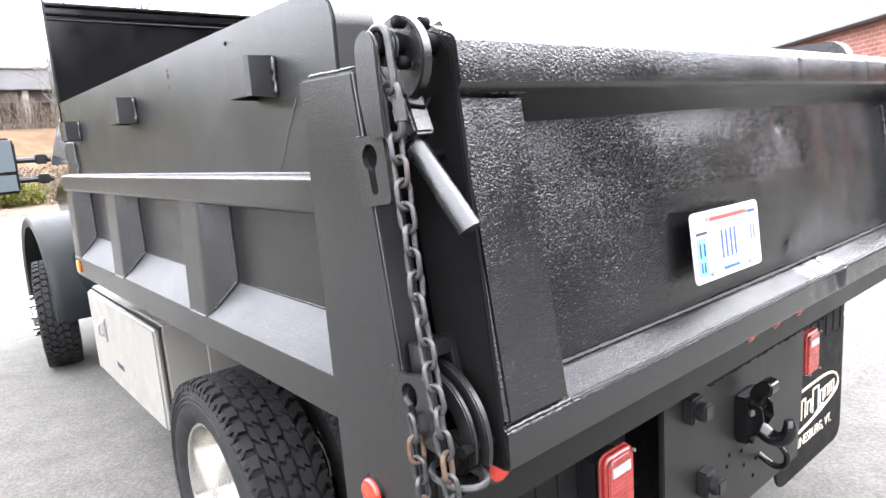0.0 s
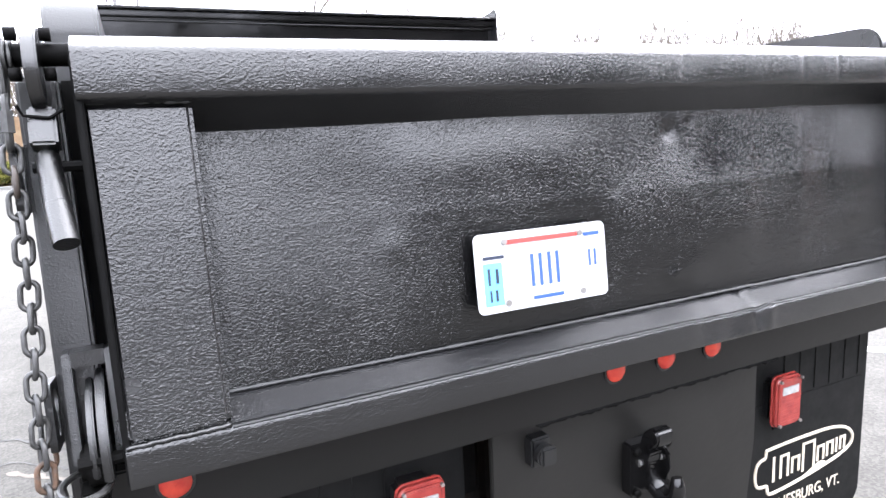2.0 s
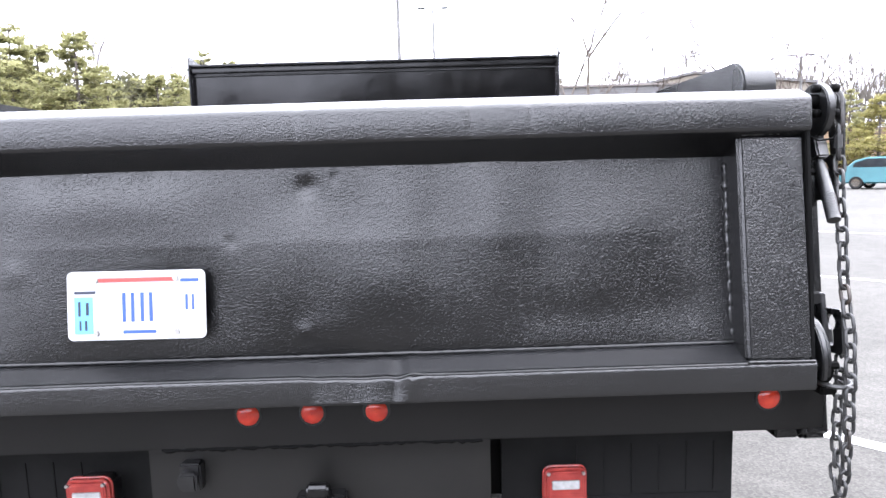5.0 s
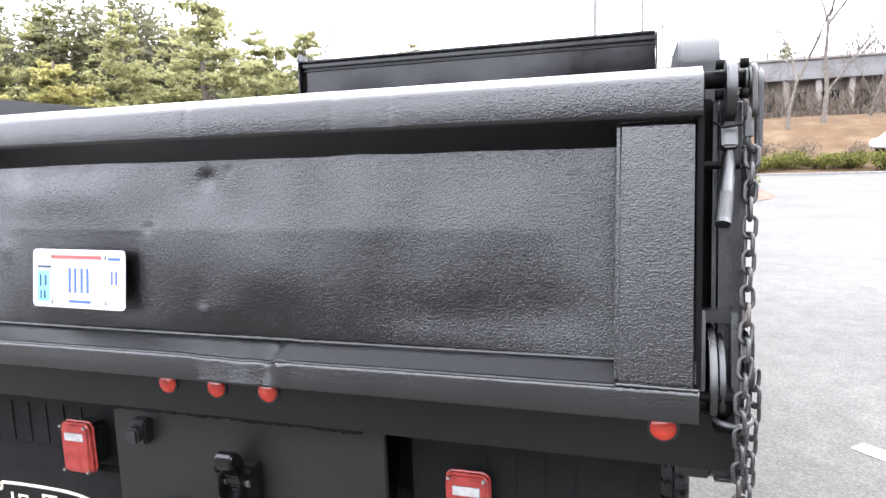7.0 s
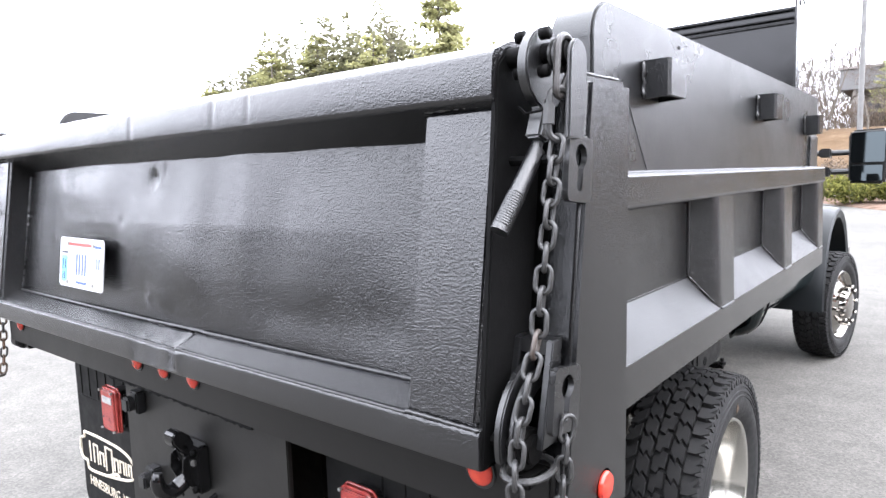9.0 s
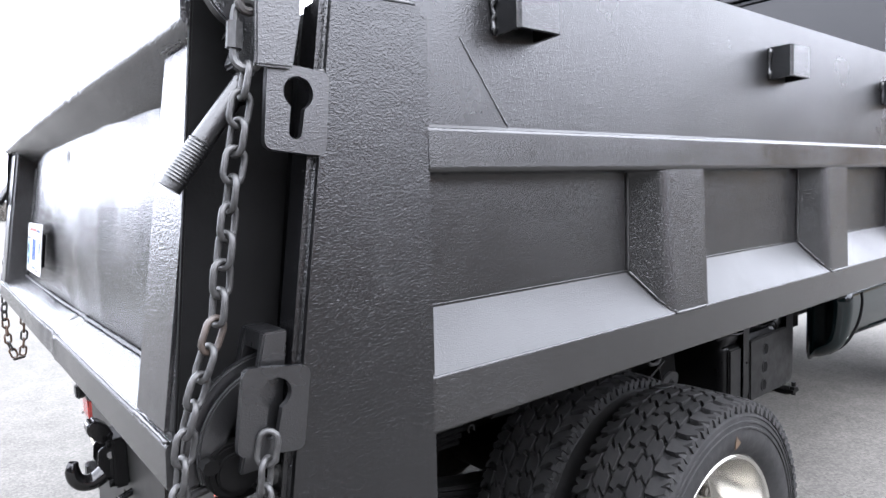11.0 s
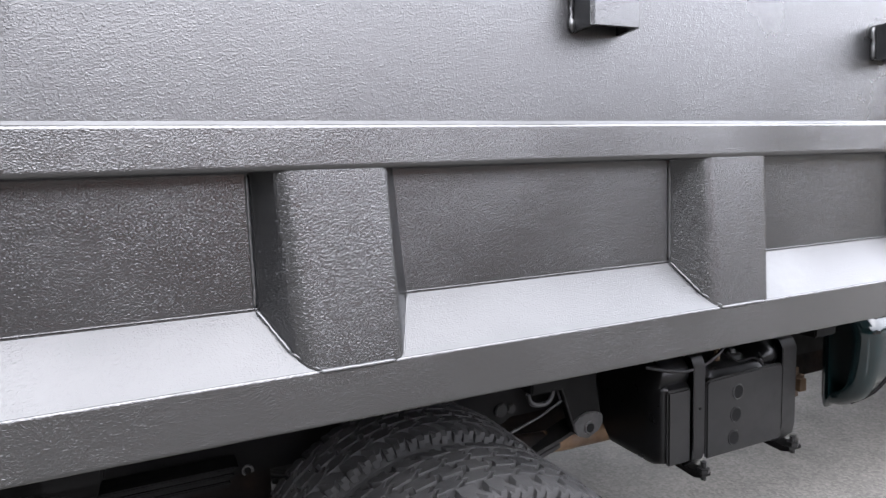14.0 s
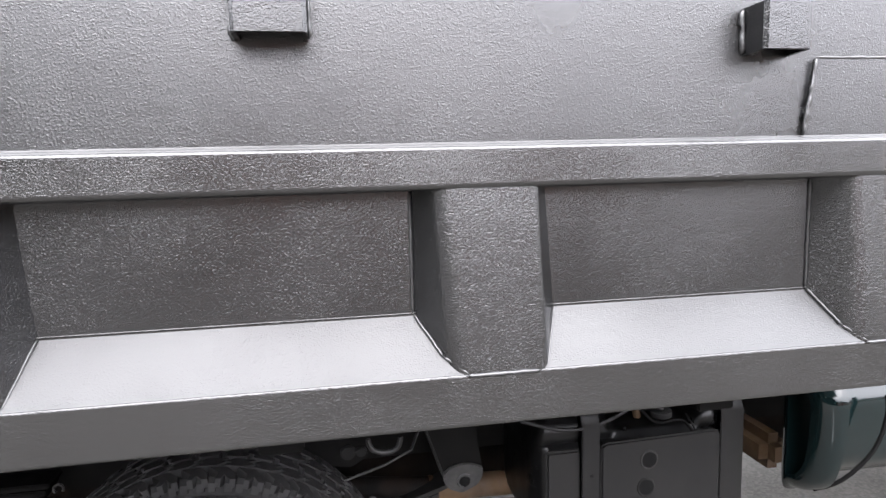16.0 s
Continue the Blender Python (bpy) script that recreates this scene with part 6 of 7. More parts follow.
DIR = Vector((0.70, -0.714))
for k, start in enumerate(((2.07, 2.36), (3.62, 8.62), (7.9, 12.9), (12.2, 17.2), (-2.2, -1.9))):
    if k == 4:
        continue
    painted_line(start, Vector(start) + DIR * 5.2, 0.11)


def crack(points, w, name, mat, label, lift=0.004, seed=0):
    rng = random.Random(seed)
    b = bmesh.new()
    rail = []
    for (xa, ya), (xb, yb) in zip(points, points[1:]):
        n = max(2, int(math.hypot(xb - xa, yb - ya) / 0.03))
        for i in range(n):
            f = i / n
            rail.append((xa + (xb - xa) * f + rng.uniform(-0.012, 0.012), ya + (yb - ya) * f + rng.uniform(-0.012, 0.012)))
    rail.append(points[-1])
    left, right = [], []
    for i, (x, y) in enumerate(rail):
        (xa, ya), (xb, yb) = rail[max(0, i - 1)], rail[min(len(rail) - 1, i + 1)]
        d = Vector((xb - xa, yb - ya)).normalized()
        k = w * rng.uniform(0.35, 1.2) / 2
        left.append(b.verts.new((x - d.y * k, y + d.x * k, lift)))
        right.append(b.verts.new((x + d.y * k, y - d.x * k, lift)))
    for i in range(len(rail) - 1):
        b.faces.new((left[i], right[i], right[i + 1], left[i + 1]))
    tagged(part(name, b, mat, None, smooth=0), label, "crack", "asphalt cracks", "structure")


crack([(-3.2, 3.1), (-1.85, 2.90), (-1.55, 2.60), (-1.27, 2.05), (-1.05, 1.7)], 0.016, "asphalt_crack", M_TAR, "thin dark crack in the asphalt", seed=1)
crack([(-3.0, 2.72), (-1.78, 2.58), (-1.45, 2.30), (-1.30, 2.0)], 0.016, "asphalt_crack", M_TAR, "thin dark crack in the asphalt", 0.0045, seed=2)
crack([(-1.80, 2.48), (-1.50, 2.22), (-1.22, 1.95), (-1.0, 1.75)], 0.045, "asphalt_crack", M_PATCH, "washed-out sandy crack in the asphalt", 0.003, seed=3)
crack([(-1.62, 2.68), (-1.52, 2.45), (-1.50, 2.28)], 0.010, "asphalt_crack", M_TAR, "thin dark crack in the asphalt", 0.005, seed=4)
crack([(2.6, 9.2), (4.5, 8.3), (7.0, 8.0)], 0.02, "asphalt_crack", M_TAR, "thin dark crack in the asphalt", seed=5)


# ---- brick building beside and behind the lot ----
def brick_building():
    root = thing("brick_building", "long low red brick building with a grey metal eave", "building")
    o, d = Vector((20.8, 5.8, 0)), Vector((0.70, 0.714, 0))
    nrm = Vector((0.714, -0.70, 0))
    a, c = o - d * 3, o + d * 40
    b = bmesh.new()
    uv = b.loops.layers.uv.new("UVMap")
    L = (c - a).length
    step = 5.0
    H = 4.05

    def quad(p, q, z0, z1, u0, u1):
        f = b.faces.new([b.verts.new((*p.xy, z0)), b.verts.new((*q.xy, z0)), b.verts.new((*q.xy, z1)), b.verts.new((*p.xy, z1))])
        for lp, (u, v) in zip(f.loops, ((u0, z0), (u1, z0), (u1, z1), (u0, z1))):
            lp[uv].uv = (u, v)

    n = int(L / step)
    for i in range(n):
        p, q = a + d * i * step, a + d * (i + 1) * step
        quad(p, q, 0, H, i * step, (i + 1) * step)
    # far and back walls
    for p, q in ((c, c + nrm * 14), (c + nrm * 14, a + nrm * 14), (a + nrm * 14, a)):
        quad(p, q, 0, H, 0, (q - p).length)
    part("brick_wall", b, M_BRICK, root, smooth=0, recalc=False)
    m = Matrix(((d.x, nrm.x, 0, a.x), (d.y, nrm.y, 0, a.y), (0, 0, 1, 0), (0, 0, 0, 1)))
    part("eave", turned(box(-0.5, L + 0.5, -0.45, 14.4, H - 0.05, H + 0.42, 0.02), m), M_ROOF, root)


brick_building()


# ---- buildings on the hill ----
def hill_building():
    root = thing("hill_building", "long pale flat-roofed building with columns on the bank", "building")
    x0, x1, y0, z0 = -7.0, 34.0, 76.0, 5.0
    part("wall", box(x0, x1, y0 + 1.5, y0 + 14, z0, z0 + 4.0), M_RENDER, root)
    part("roof", box(x0 - 0.8, x1 + 0.8, y0 - 0.6, y0 + 15, z0 + 4.0, z0 + 6.0, 0.05), M_FARROOF, root)
    part("roof_cap", box(x0 - 1.0, x1 + 1.0, y0 - 0.8, y0 + 15.2, z0 + 6.0, z0 + 6.25, 0.03), M_RENDER, root)
    src = None
    for k in range(14):
        x = x0 + 0.6 + k * 3.05
        if src is None:
            src = part("column", box(-0.28, 0.28, -0.28, 0.28, 0, 4.0, 0.03), M_RENDER, root)
            src.location = (x, y0, z0)
        else:
            share("column", src, root, Matrix.Translation((x, y0, z0)))
    win = None
    for k in range(13):
        x = x0 + 2.1 + k * 3.05
        if win is None:
            win = part("window", box(-0.8, 0.8, -0.05, 0.05, 0.9, 2.9), M_DARKGLASS, root)
            win.location = (x, y0 + 1.47, z0)
        else:
            share("window", win, root, Matrix.Translation((x, y0 + 1.47, z0)))


hill_building()


def gable_building():
    root = thing("gable_building", "pale beige building with a shallow gable roof far off", "building")
    m = Matrix.Translation((36, 88, 5.2)) @ Matrix.Rotation(radians(-20), 4, "Z")
    part("wall", turned(prism([(-13, 0), (13, 0), (13, 5.6), (0, 7.6), (-13, 5.6)], "y", -8, 8, 0.0), m), M_GABLE, root)
    part("roof", turned(prism([(-13.6, 5.55), (0, 7.7), (13.6, 5.55), (13.6, 5.85), (0, 8.0), (-13.6, 5.85)], "y", -8.5, 8.5, 0.0), m), M_FARROOF, root)


gable_building()


# ---- lamp posts ----
def lamp_post(x, y, h, heads, group="lamp posts", thick=0.09, z0=0.0):
    root = thing("street_lamp", "tall grey steel car-park lamp post", "street lamp", group, at=(x, y, z0))
    part("base", tube([(0, 0, 0), (0, 0, 0.25)], 0.17, 16), M_POLE, root)
    part("pole", tube([(0, 0, 0.25), (0, 0, h)], [thick, thick * 0.75], 14), M_POLE, root)
    for s in heads:
        b = tube([(0, 0, h - 0.1), (s * 0.8, 0, h + 0.05)], 0.035, 8)
        box(min(s * 0.7, s * 1.35), max(s * 0.7, s * 1.35), -0.2, 0.2, h + 0.0, h + 0.14, 0.03, bm=b)
        part("lamp_head", b, M_PLASTIC, root)


lamp_post(-1.1, 27.0, 9.6, (1, -1), thick=0.10)
lamp_post(0.5, 58.0, 12.5, (1, -1), thick=0.13, z0=3.6)
lamp_post(38.5, 66.0, 7.6, (1, -1), thick=0.14, z0=4.8)


# ---- plants ----
def pine(seed, h, spread, mat, density=1.0, bare=0.12):
    """Trunk, layered limbs, and sprays of needles in many small faces."""
    rng = random.Random(seed)
    root = thing("pine_tree", "tall evergreen pine with open layered branches", "tree", "pines")
    lean = (rng.uniform(-0.03, 0.03), rng.uniform(-0.03, 0.03))
    b = tube([(lean[0] * h * i / 8, lean[1] * h * i / 8, h * i / 8) for i in range(9)], [0.2 * (1 - i / 9) + 0.025 for i in range(9)], 7)
    verts, faces = [], []
    levels = int((9 + h * 0.9) * density)
    for k in range(levels):
        f = bare + (1 - bare) * ((k + rng.uniform(-0.35, 0.35)) / levels)
        z = h * f
        g = (f - bare) / (1 - bare)
        shape = min(1.0, 0.55 + 2.2 * g) * (1 - g) ** 0.8
        for _ in range(rng.randint(4, 6)):
            a = rng.uniform(0, 2 * math.pi)
            L = spread * shape * rng.uniform(0.55, 1.25) + 0.35
            start = Vector((lean[0] * z, lean[1] * z, z))
            end = start + Vector((math.cos(a) * L, math.sin(a) * L, L * rng.uniform(-0.05, 0.30)))
            tube([start, end], [0.03, 0.006], 4, bm=b)
            side = Vector((-math.sin(a), math.cos(a), 0))
            for _s in range(int(10 + L * 13)):
                t = rng.uniform(0.22, 1.08) ** 0.8
                p = start.lerp(end, t) + side * rng.gauss(0, 0.13 + 0.16 * L * t) + Vector((0, 0, rng.gauss(0.05, 0.10)))
                for _q in range(4):
                    u = Vector((rng.gauss(0, 1), rng.gauss(0, 1), rng.gauss(0.25, 0.45))).normalized() * rng.uniform(0.14, 0.32)
                    w = Vector((rng.gauss(0, 1), rng.gauss(0, 1), rng.gauss(0, 0.6))).normalized() * rng.uniform(0.05, 0.12)
                    i = len(verts)
                    verts += [p - u * 0.4, p + w, p + u, p - w]
                    faces.append((i, i + 1, i + 2, i + 3))
    part("trunk", b, M_BARK, root)
    me = bpy.data.meshes.new("crown")
    me.from_pydata(verts, [], faces)
    me.materials.append(mat)
    new("crown", me).parent = root
    return root


def bare_tree(seed, h, spread=0.45):
    """Leafless tree: trunk, limbs and fine twigs."""
    rng = random.Random(seed)
    root = thing("bare_tree", "tall leafless tree with fine grey twigs", "tree", "bare trees")
    b = bmesh.new()
    twigs = bmesh.new()

    def grow(p, d, L, r, depth):
        n = 3
        pts, rs = [p], [r]
        for i in range(n):
            d = (d + Vector((rng.gauss(0, 0.12), rng.gauss(0, 0.12), rng.gauss(0.03, 0.08)))).normalized()
            p = p + d * L / n
            pts.append(p)
            rs.append(r * (1 - 0.45 * (i + 1) / n))
        tube(pts, rs, 6 if depth < 2 else 3, bm=b if depth < 2 else twigs)
        if depth >= 5 or L < 0.25:
            return
        for k in range(rng.randint(3, 4) if depth < 4 else 3):
            q = pts[rng.randint(1, n)] if k else pts[-1]
            e = (d + Vector((rng.gauss(0, spread), rng.gauss(0, spread), rng.gauss(0.05, spread * 0.7)))).normalized()
            grow(q, e, L * rng.uniform(0.55, 0.8), max(0.015, r * rng.uniform(0.45, 0.62)), depth + 1)

    grow(Vector((0, 0, 0)), Vector((0, 0, 1)), h * 0.38, h * 0.0095, 0)
    part("trunk", b, M_BARK, root)
    tagged(part("twig_crown", twigs, M_TWIG, root), kind="stuff")
    return root


def bush(seed, r, h, mat, name, label, n=900, leaf=0.05):
    rng = random.Random(seed)
    root = thing(name, label, "shrub", "shrubs by the lot")
    b = bmesh.new()
    for _ in range(9):
        a, e = rng.uniform(0, 6.28), rng.uniform(0.3, 0.8)
        tube([(0, 0, 0), (math.cos(a) * r * e * 0.6, math.sin(a) * r * e * 0.6, h * 0.8)], [0.02, 0.006], 4, bm=b)
    part("stems", b, M_BARK, root)
    crown = bmesh.new()
    lumps = [(rng.uniform(-0.65, 0.65) * r, rng.uniform(-0.65, 0.65) * r, h * rng.uniform(0.35, 0.7), rng.uniform(0.35, 0.6)) for _ in range(9)]
    for _ in range(n):
        lx, ly, lz, lr = rng.choice(lumps)
        d = Vector((rng.gauss(0, 1), rng.gauss(0, 1), rng.gauss(0, 1))).normalized() * rng.uniform(0.6, 1.05)
        p = Vector((lx + d.x * lr * r, ly + d.y * lr * r, max(0.03, lz + d.z * lr * h * 0.75)))
        u = Vector((rng.gauss(0, 1), rng.gauss(0, 1), rng.gauss(0.3, 1))).normalized() * leaf * rng.uniform(0.7, 1.5)
        w = Vector((rng.gauss(0, 1), rng.gauss(0, 1), rng.gauss(0, 1))).normalized() * leaf * rng.uniform(0.4, 0.8)
        crown.faces.new([crown.verts.new(p - u), crown.verts.new(p + w), crown.verts.new(p + u), crown.verts.new(p - w)])
    part("leaves", crown, mat, root, smooth=0, recalc=False)
    return root


def put(ob, x, y, scale=1.0, turn=0.0, first=False, sink=0.15):
    m = Matrix.Translation((x, y, terrain_z(x, y) - sink)) @ Matrix.Rotation(turn, 4, "Z") @ Matrix.Scale(scale, 4)
    if first:
        ob.matrix_basis = m
        ob.scale = (scale, scale, scale)
        return ob
    return copy_thing(ob, m @ Matrix.Diagonal((*(1 / k for k in ob.scale), 1)))


def polar(yaw, dist):
    """A place at that bearing from the middle of the path, degrees to the left of ahead."""
    return (0.2 - dist * math.sin(radians(yaw)), -1.1 + dist * math.cos(radians(yaw)))


rng = random.Random(12)
pines = [pine(1, 12.0, 3.9, M_PINE, 1.15, 0.06), pine(2, 14.0, 3.4, M_PINE, 0.75, 0.38), pine(3, 9.0, 3.9, M_PINE_YELLOW, 1.1, 0.04), pine(4, 11.0, 2.9, M_PINE, 0.9, 0.25)]
used = set()
PINES = [(51.4, 55, 1, 0.90), (47.6, 58, 1, 1.0), (43, 44, 0, 0.95), (36.7, 46, 3, 1.32), (33, 52, 1, 0.82), (31.2, 54, 3, 0.95), (28.6, 50, 3, 1.0), (26.6, 53, 0, 0.72), (21.5, 50, 0, 0.66), (57, 52, 0, 0.74), (60.5, 50, 2, 0.66), (64, 60, 1, 0.52),
         (53.5, 46, 2, 0.72), (47.5, 40, 2, 0.86), (44.8, 42, 2, 0.75), (40, 46, 2, 0.74), (38.4, 50, 3, 0.84), (35, 41, 2, 0.62), (30, 40, 2, 0.56), (26.5, 43, 2, 0.56), (23, 54, 3, 0.74), (22, 45, 2, 0.52), (19.6, 56, 1, 0.70), (17, 54, 0, 0.74), (14.3, 50, 0, 0.70), (68, 64, 0, 0.50),
         (55, 42, 2, 0.58), (51, 38, 2, 0.64), (58.5, 47, 2, 0.52), (65, 58, 2, 0.5), (49, 56, 3, 0.82), (45.4, 56, 0, 0.78), (41, 57, 3, 0.86), (38, 58, 0, 0.78), (32, 45, 2, 0.62), (28, 47, 2, 0.58), (24.5, 60, 0, 0.66), (19, 47, 2, 0.56), (16, 44, 2, 0.47), (12, 55, 3, 0.5),
         (45.8, 36, 2, 0.56), (42, 37, 2, 0.5), (39, 40, 2, 0.58), (54, 50, 3, 0.64), (62, 50, 2, 0.44), (-35.0, 60, 2, 0.71), (-33.0, 62, 0, 0.54), (-20, 70, 3, 0.45), (2.0, 74, 0, 0.73), (-10.5, 90, 0, 0.78), (71, 72, 1, 0.45), (75, 75, 3, 0.48)]
for yaw, dist, kind, scale in PINES:
    x, y = polar(yaw, dist)
    put(pines[kind], x, y, scale, rng.uniform(0, 6.28), kind not in used)
    used.add(kind)
bares = [bare_tree(11, 18.0), bare_tree(12, 15.0, 0.38), bare_tree(13, 11.0, 0.6)]
used = set()
BARES = [(-13.6, 62, 0, 0.95), (-11.2, 60, 1, 0.85), (-4.6, 72, 1, 0.75), (-25.2, 64, 1, 0.72), (-23.0, 70, 1, 0.65), (-27.5, 72, 2, 0.8), (-31, 66, 1, 0.7), (-36, 64, 0, 0.62), (-38.5, 70, 2, 1.0), (-41, 72, 0, 0.58), (-44, 74, 2, 1.0), (-47, 74, 2, 1.05), (-49.5, 76, 0, 0.6), (-52, 80, 2, 1.0),
         (38, 58, 1, 0.72), (29.5, 60, 1, 0.8), (26, 58, 2, 1.0), (34, 60, 0, 0.6), (48, 60, 1, 0.7), (6.5, 64, 2, 0.75), (3.8, 62, 2, 0.7), (8.5, 66, 2, 0.65), (0.5, 64, 2, 0.6), (-16.5, 66, 2, 0.9), (-9, 66, 2, 0.75), (-19.0, 72, 0, 0.6), (12, 62, 1, 0.6), (19, 60, 1, 0.62), (-56, 90, 0, 0.55), (-60, 90, 2, 0.9)]
for yaw, dist, kind, scale in BARES:
    x, y = polar(yaw, dist)
    put(bares[kind], x, y, scale * 1.3, rng.uniform(0, 6.28), kind not in used, 0.3)
    used.add(kind)
hedge = bush(21, 1.25, 1.15, M_HEDGE, "juniper_shrub", "low yellow-green juniper by the kerb", 2600, 0.075)
brush = bush(22, 1.3, 1.5, M_BRUSH, "bare_shrub", "leafless brown shrub in mulch", 1100, 0.06)
first = True
for x in [-9.4, -7.6, -5.9, -4.1, -2.2, -0.3, 5.6, 7.4, 9.3, 11.2, 13.4, 15.6, -12, -14]:
    put(hedge, x + rng.uniform(-0.3, 0.3) + (2.8 if x > 5 else 0), (FAR_Y if x > 5 else LOT_Y) + 1.7 + rng.uniform(-0.3, 0.5), rng.uniform(0.85, 1.1), rng.uniform(0, 6.28), first, 0.05)
    first = False
first = True
for x in [-10.5, -6.7, -3.2, 0.8, 2.6, 6.3, 9.8, 12.6, 15.0, -13.5]:
    put(brush, x + rng.uniform(-0.5, 0.5) + (2.5 if x > 5 else 0), (FAR_Y if x > 5 else LOT_Y) + 4.3 + rng.uniform(-0.6, 1.5), rng.uniform(0.8, 1.1), rng.uniform(0, 6.28), first, 0.05)
    first = False
for x, y, k in ((-1.1, 27.0, 0.95), (0.2, 26.6, 1.0), (1.3, 26.0, 0.85), (4.3, 25.2, 0.55)):
    put(hedge, x, y, k, x * 3.1, sink=-0.05)
for x, y, k in ((2.4, 24.6, 0.8), (3.3, 25.6, 0.95), (3.0, 28.4, 1.1), (4.2, 29.5, 1.0), (1.2, 29.6, 1.1), (-1.6, 31.0, 1.1), (4.8, 31.8, 0.9)):
    put(brush, x, y, k, x * 2.3, sink=-0.05)


def thicket():
    """Far brush along the top of the bank."""
    rng = random.Random(5)
    b = bmesh.new()
    for _ in range(15000):
        x = rng.uniform(-26, 44)
        y = rng.uniform(66, 74.5)
        h = 2.2 * (0.5 + 0.5 * noise.noise((x * 0.25, y * 0.25, 3)) ) + 0.6
        z = terrain_z(x, y) + rng.random() ** 1.4 * h * 1.5
        p = Vector((x, y, z))
        u = Vector((rng.gauss(0, 0.35), rng.gauss(0, 0.35), 1)).normalized() * rng.uniform(0.2, 0.6)
        w = Vector((rng.gauss(0, 1), rng.gauss(0, 1), 0)).normalized() * rng.uniform(0.015, 0.05)
        b.faces.new([b.verts.new(p - u), b.verts.new(p + w), b.verts.new(p + u), b.verts.new(p - w)])
    tagged(part("brush_thicket", b, M_BRUSH, None, smooth=0, recalc=False), "dense leafless brown brush on the bank", "brush", kind="stuff")


thicket()


def far_wood(name, mat, label, lo, hi, near, far, count, base, seed, slant=0.45, leaf=1.0, rise=0.4, thin=1.0, ramp_in=0.0):
    """Distant woods: many small slivers of branch and leaf."""
    rng = random.Random(seed)
    verts, faces = [], []
    for _ in range(count):
        yaw, dist = rng.uniform(lo, hi), rng.uniform(near, far)
        x, y = polar(yaw, dist)
        top = base * (0.72 + 0.5 * noise.noise((yaw * 0.22, dist * 0.05, seed)) + 0.18 * noise.noise((yaw * 1.1, dist * 0.2, seed)))
        top *= 0.6 + rise * min(1.0, max(0.0, (yaw - 34) / 18)) * ((1.0 if yaw > 100 else 1 - 1.6 * min(1.0, max(0.0, (yaw - 50) / 14))))
        if ramp_in:
            top *= 0.3 + 0.7 * min(1.0, (yaw - lo) / ramp_in) ** 2 - 0.55 * min(1.0, max(0.0, (yaw - 232) / 26))
        z = terrain_z(x, y) + rng.random() ** 0.75 * top
        p = Vector((x, y, z))
        u = Vector((rng.gauss(0, slant), rng.gauss(0, slant), 1)).normalized() * rng.uniform(0.3, 0.9) * leaf
        w = Vector((rng.gauss(0, 1), rng.gauss(0, 1), rng.gauss(0, 0.3))).normalized() * rng.uniform(0.05, 0.2) * leaf * thin
        i = len(verts)
        verts += [p - u, p + w, p + u, p - w]
        faces.append((i, i + 1, i + 2, i + 3))
    me = bpy.data.meshes.new(name)
    me.from_pydata(verts, [], faces)
    me.materials.append(mat)
    tagged(new(name, me), label, "woods", kind="stuff")


far_wood("far_woods", M_WOODS, "distant leafless woods with haze in their colour", -80, 80, 88, 125, 150000, 19.0, 1, 0.35, 1.1, 0.4, 0.36)


def green_woods():
    """A belt of small evergreens behind the pines, too many to tell apart."""
    rng = random.Random(2)
    verts, faces = [], []
    for _ in range(760):
        yaw, dist = rng.uniform(10, 80), rng.uniform(56, 84)
        x, y = polar(yaw, dist)
        h = rng.uniform(6.0, 10.5) * (0.72 + 0.86 * min(1.0, max(0.0, (yaw - 30) / 12)) - 1.12 * min(1.0, max(0.0, (yaw - 50) / 15)))
        wide = h * rng.uniform(0.20, 0.32)
        z0 = terrain_z(x, y)
        for _l in range(260):
            f = rng.random() ** 0.85
            a, q = rng.uniform(0, 2 * math.pi), wide * (1 - f) ** 0.75 * rng.uniform(0.45, 1.1) + 0.15
            p = Vector((x + q * math.cos(a), y + q * math.sin(a), z0 + f * h + rng.gauss(0, 0.15)))
            u = Vector((math.cos(a), math.sin(a), rng.gauss(0.1, 0.35))).normalized() * rng.uniform(0.25, 0.6)
            w = Vector((-math.sin(a), math.cos(a), rng.gauss(0, 0.3))) * rng.uniform(0.10, 0.24)
            i = len(verts)
            verts += [p - u * 0.4, p + w, p + u, p - w]
            faces.append((i, i + 1, i + 2, i + 3))
    me = bpy.data.meshes.new("green_woods")
    me.from_pydata(verts, [], faces)
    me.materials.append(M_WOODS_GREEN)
    tagged(new("green_woods", me), "yellow-green evergreen woods behind the pines with haze in their colour", "woods", kind="stuff")


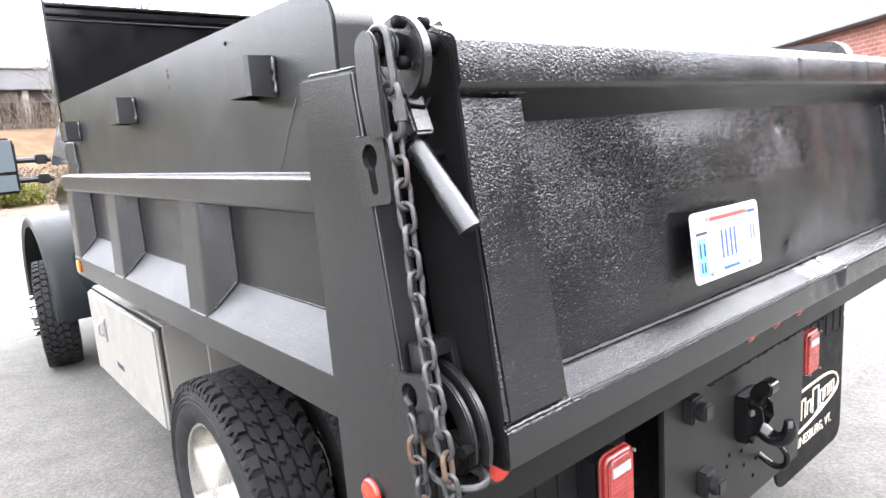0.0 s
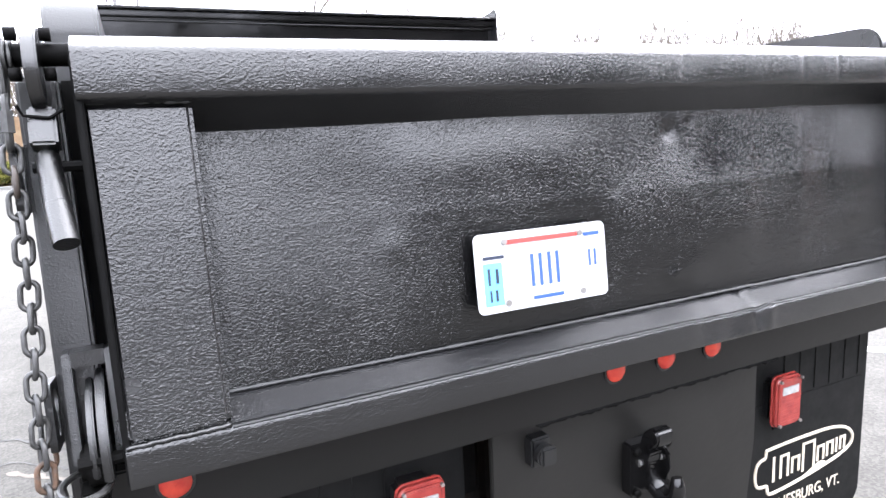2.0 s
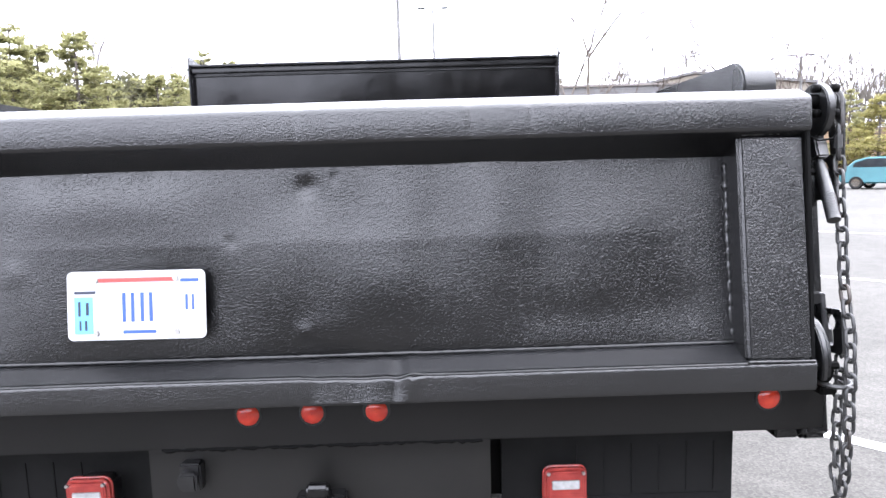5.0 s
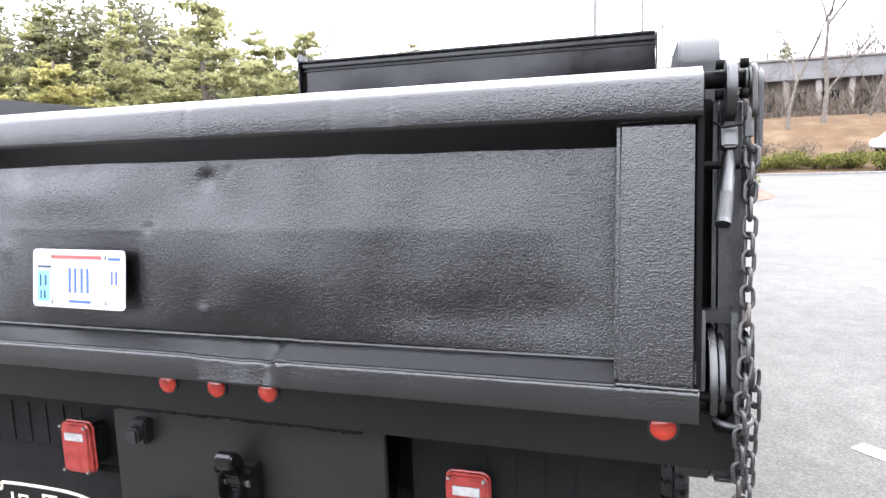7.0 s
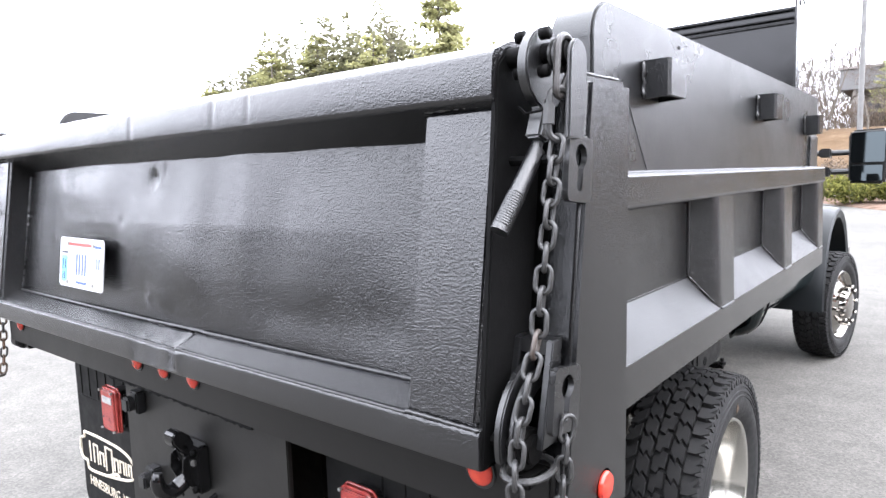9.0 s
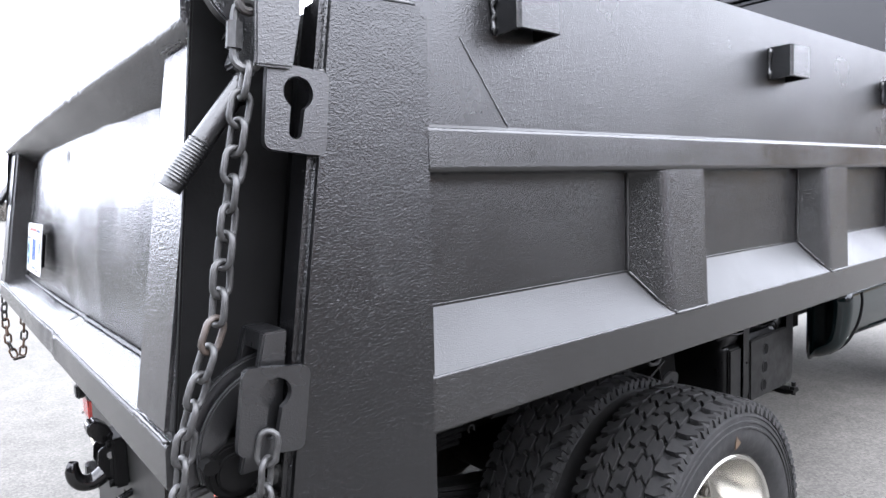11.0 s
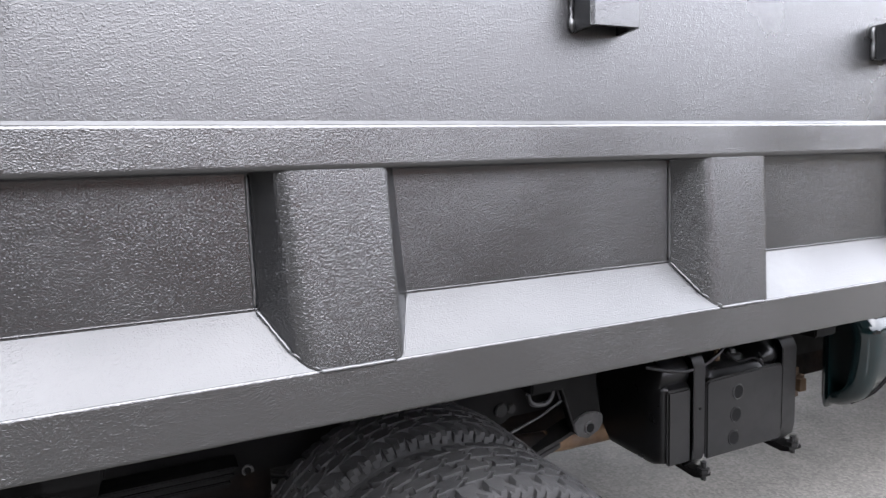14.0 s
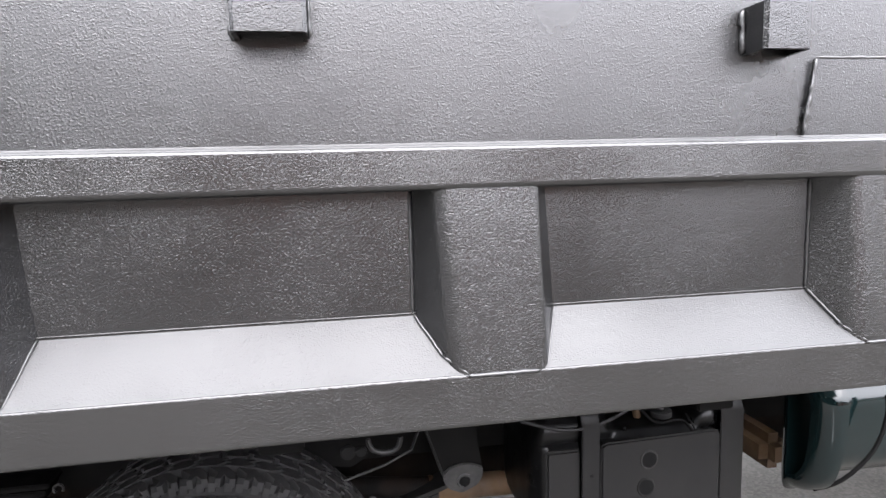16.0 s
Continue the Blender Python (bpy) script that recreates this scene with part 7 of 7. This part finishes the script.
green_woods()
# Unseen tree belts, added to darken reflections in the gate and walls.
far_wood("rear_woods", M_REAR, "unseen dark woods added behind the car park to darken reflections", 152, 284, 58, 80, 110000, 34.0, 3, 0.9, 2.3, 0.4, 1.0, 60.0)
far_wood("side_woods", M_WOODS, "unseen low woods added beside the car park to shape reflections", 80, 188, 70, 90, 26000, 7.0, 4, 0.6, 1.2)


# ---- parked cars far off ----
def parked_car(x, y, turn, mat, label):
    root = thing("parked_car", label, "car", "parked cars")
    b = prism([(-2.2, 0.35), (-2.25, 0.75), (-2.1, 1.0), (-1.55, 1.08), (-1.05, 1.55), (-0.6, 1.66), (0.9, 1.66), (1.5, 1.5), (2.0, 1.02), (2.2, 0.9), (2.2, 0.4), (1.9, 0.3), (-1.9, 0.3)], "y", -0.9, 0.9, 0.0, steps=4)
    for v in b.verts:
        if v.co.z > 1.05:
            v.co.y *= 1 - 0.28 * (v.co.z - 1.05)
    bevel(b, 0.07, 3, 30)
    part("body", b, mat, root, smooth=50)
    for s in (-1, 1):
        part("side_glass", prism([(-1.25, 1.12), (-0.72, 1.55), (0.9, 1.56), (1.45, 1.35), (1.55, 1.12)], "y", s * 0.80, s * 0.895, 0.01), M_DARKGLASS, root)
        for wx in (-1.4, 1.35):
            b = lathe([(0.20, -0.09), (0.31, -0.10), (0.34, -0.06), (0.34, 0.06), (0.31, 0.10), (0.20, 0.09)], 24)
            turned(b, Matrix.Rotation(radians(90), 4, "Z"))
            w = part("wheel", shift(b, (wx, s * 0.83, 0.34)), M_RUBBER, root)
            part("rim", disc(wx, s * 0.87, 0.34, 0.21, "y", 0.12, 20), M_CHROME, w)
    for sx, yy in ((-2.2, 0.6), (-2.2, -0.6), (2.18, 0.6), (2.18, -0.6)):
        part("lamp", box(sx - 0.03, sx + 0.03, yy - 0.2, yy + 0.2, 0.74, 0.88, 0.01), M_CLEAR if sx < 0 else M_LENS, root)
    root.matrix_basis = Matrix.Translation((x, y, max(0.0, terrain_z(x, y) + 0.02))) @ Matrix.Rotation(turn, 4, "Z")
    return root


parked_car(*polar(-36.0, 40.0), 2.2, M_CARTEAL, "teal estate car parked far across the lot")
parked_car(*polar(-38.8, 43.0), 2.2, M_CARWHITE, "white car parked far across the lot")
parked_car(18.5, 52.0, 0.3, M_CARWHITE, "white car on the road beyond the hedge")
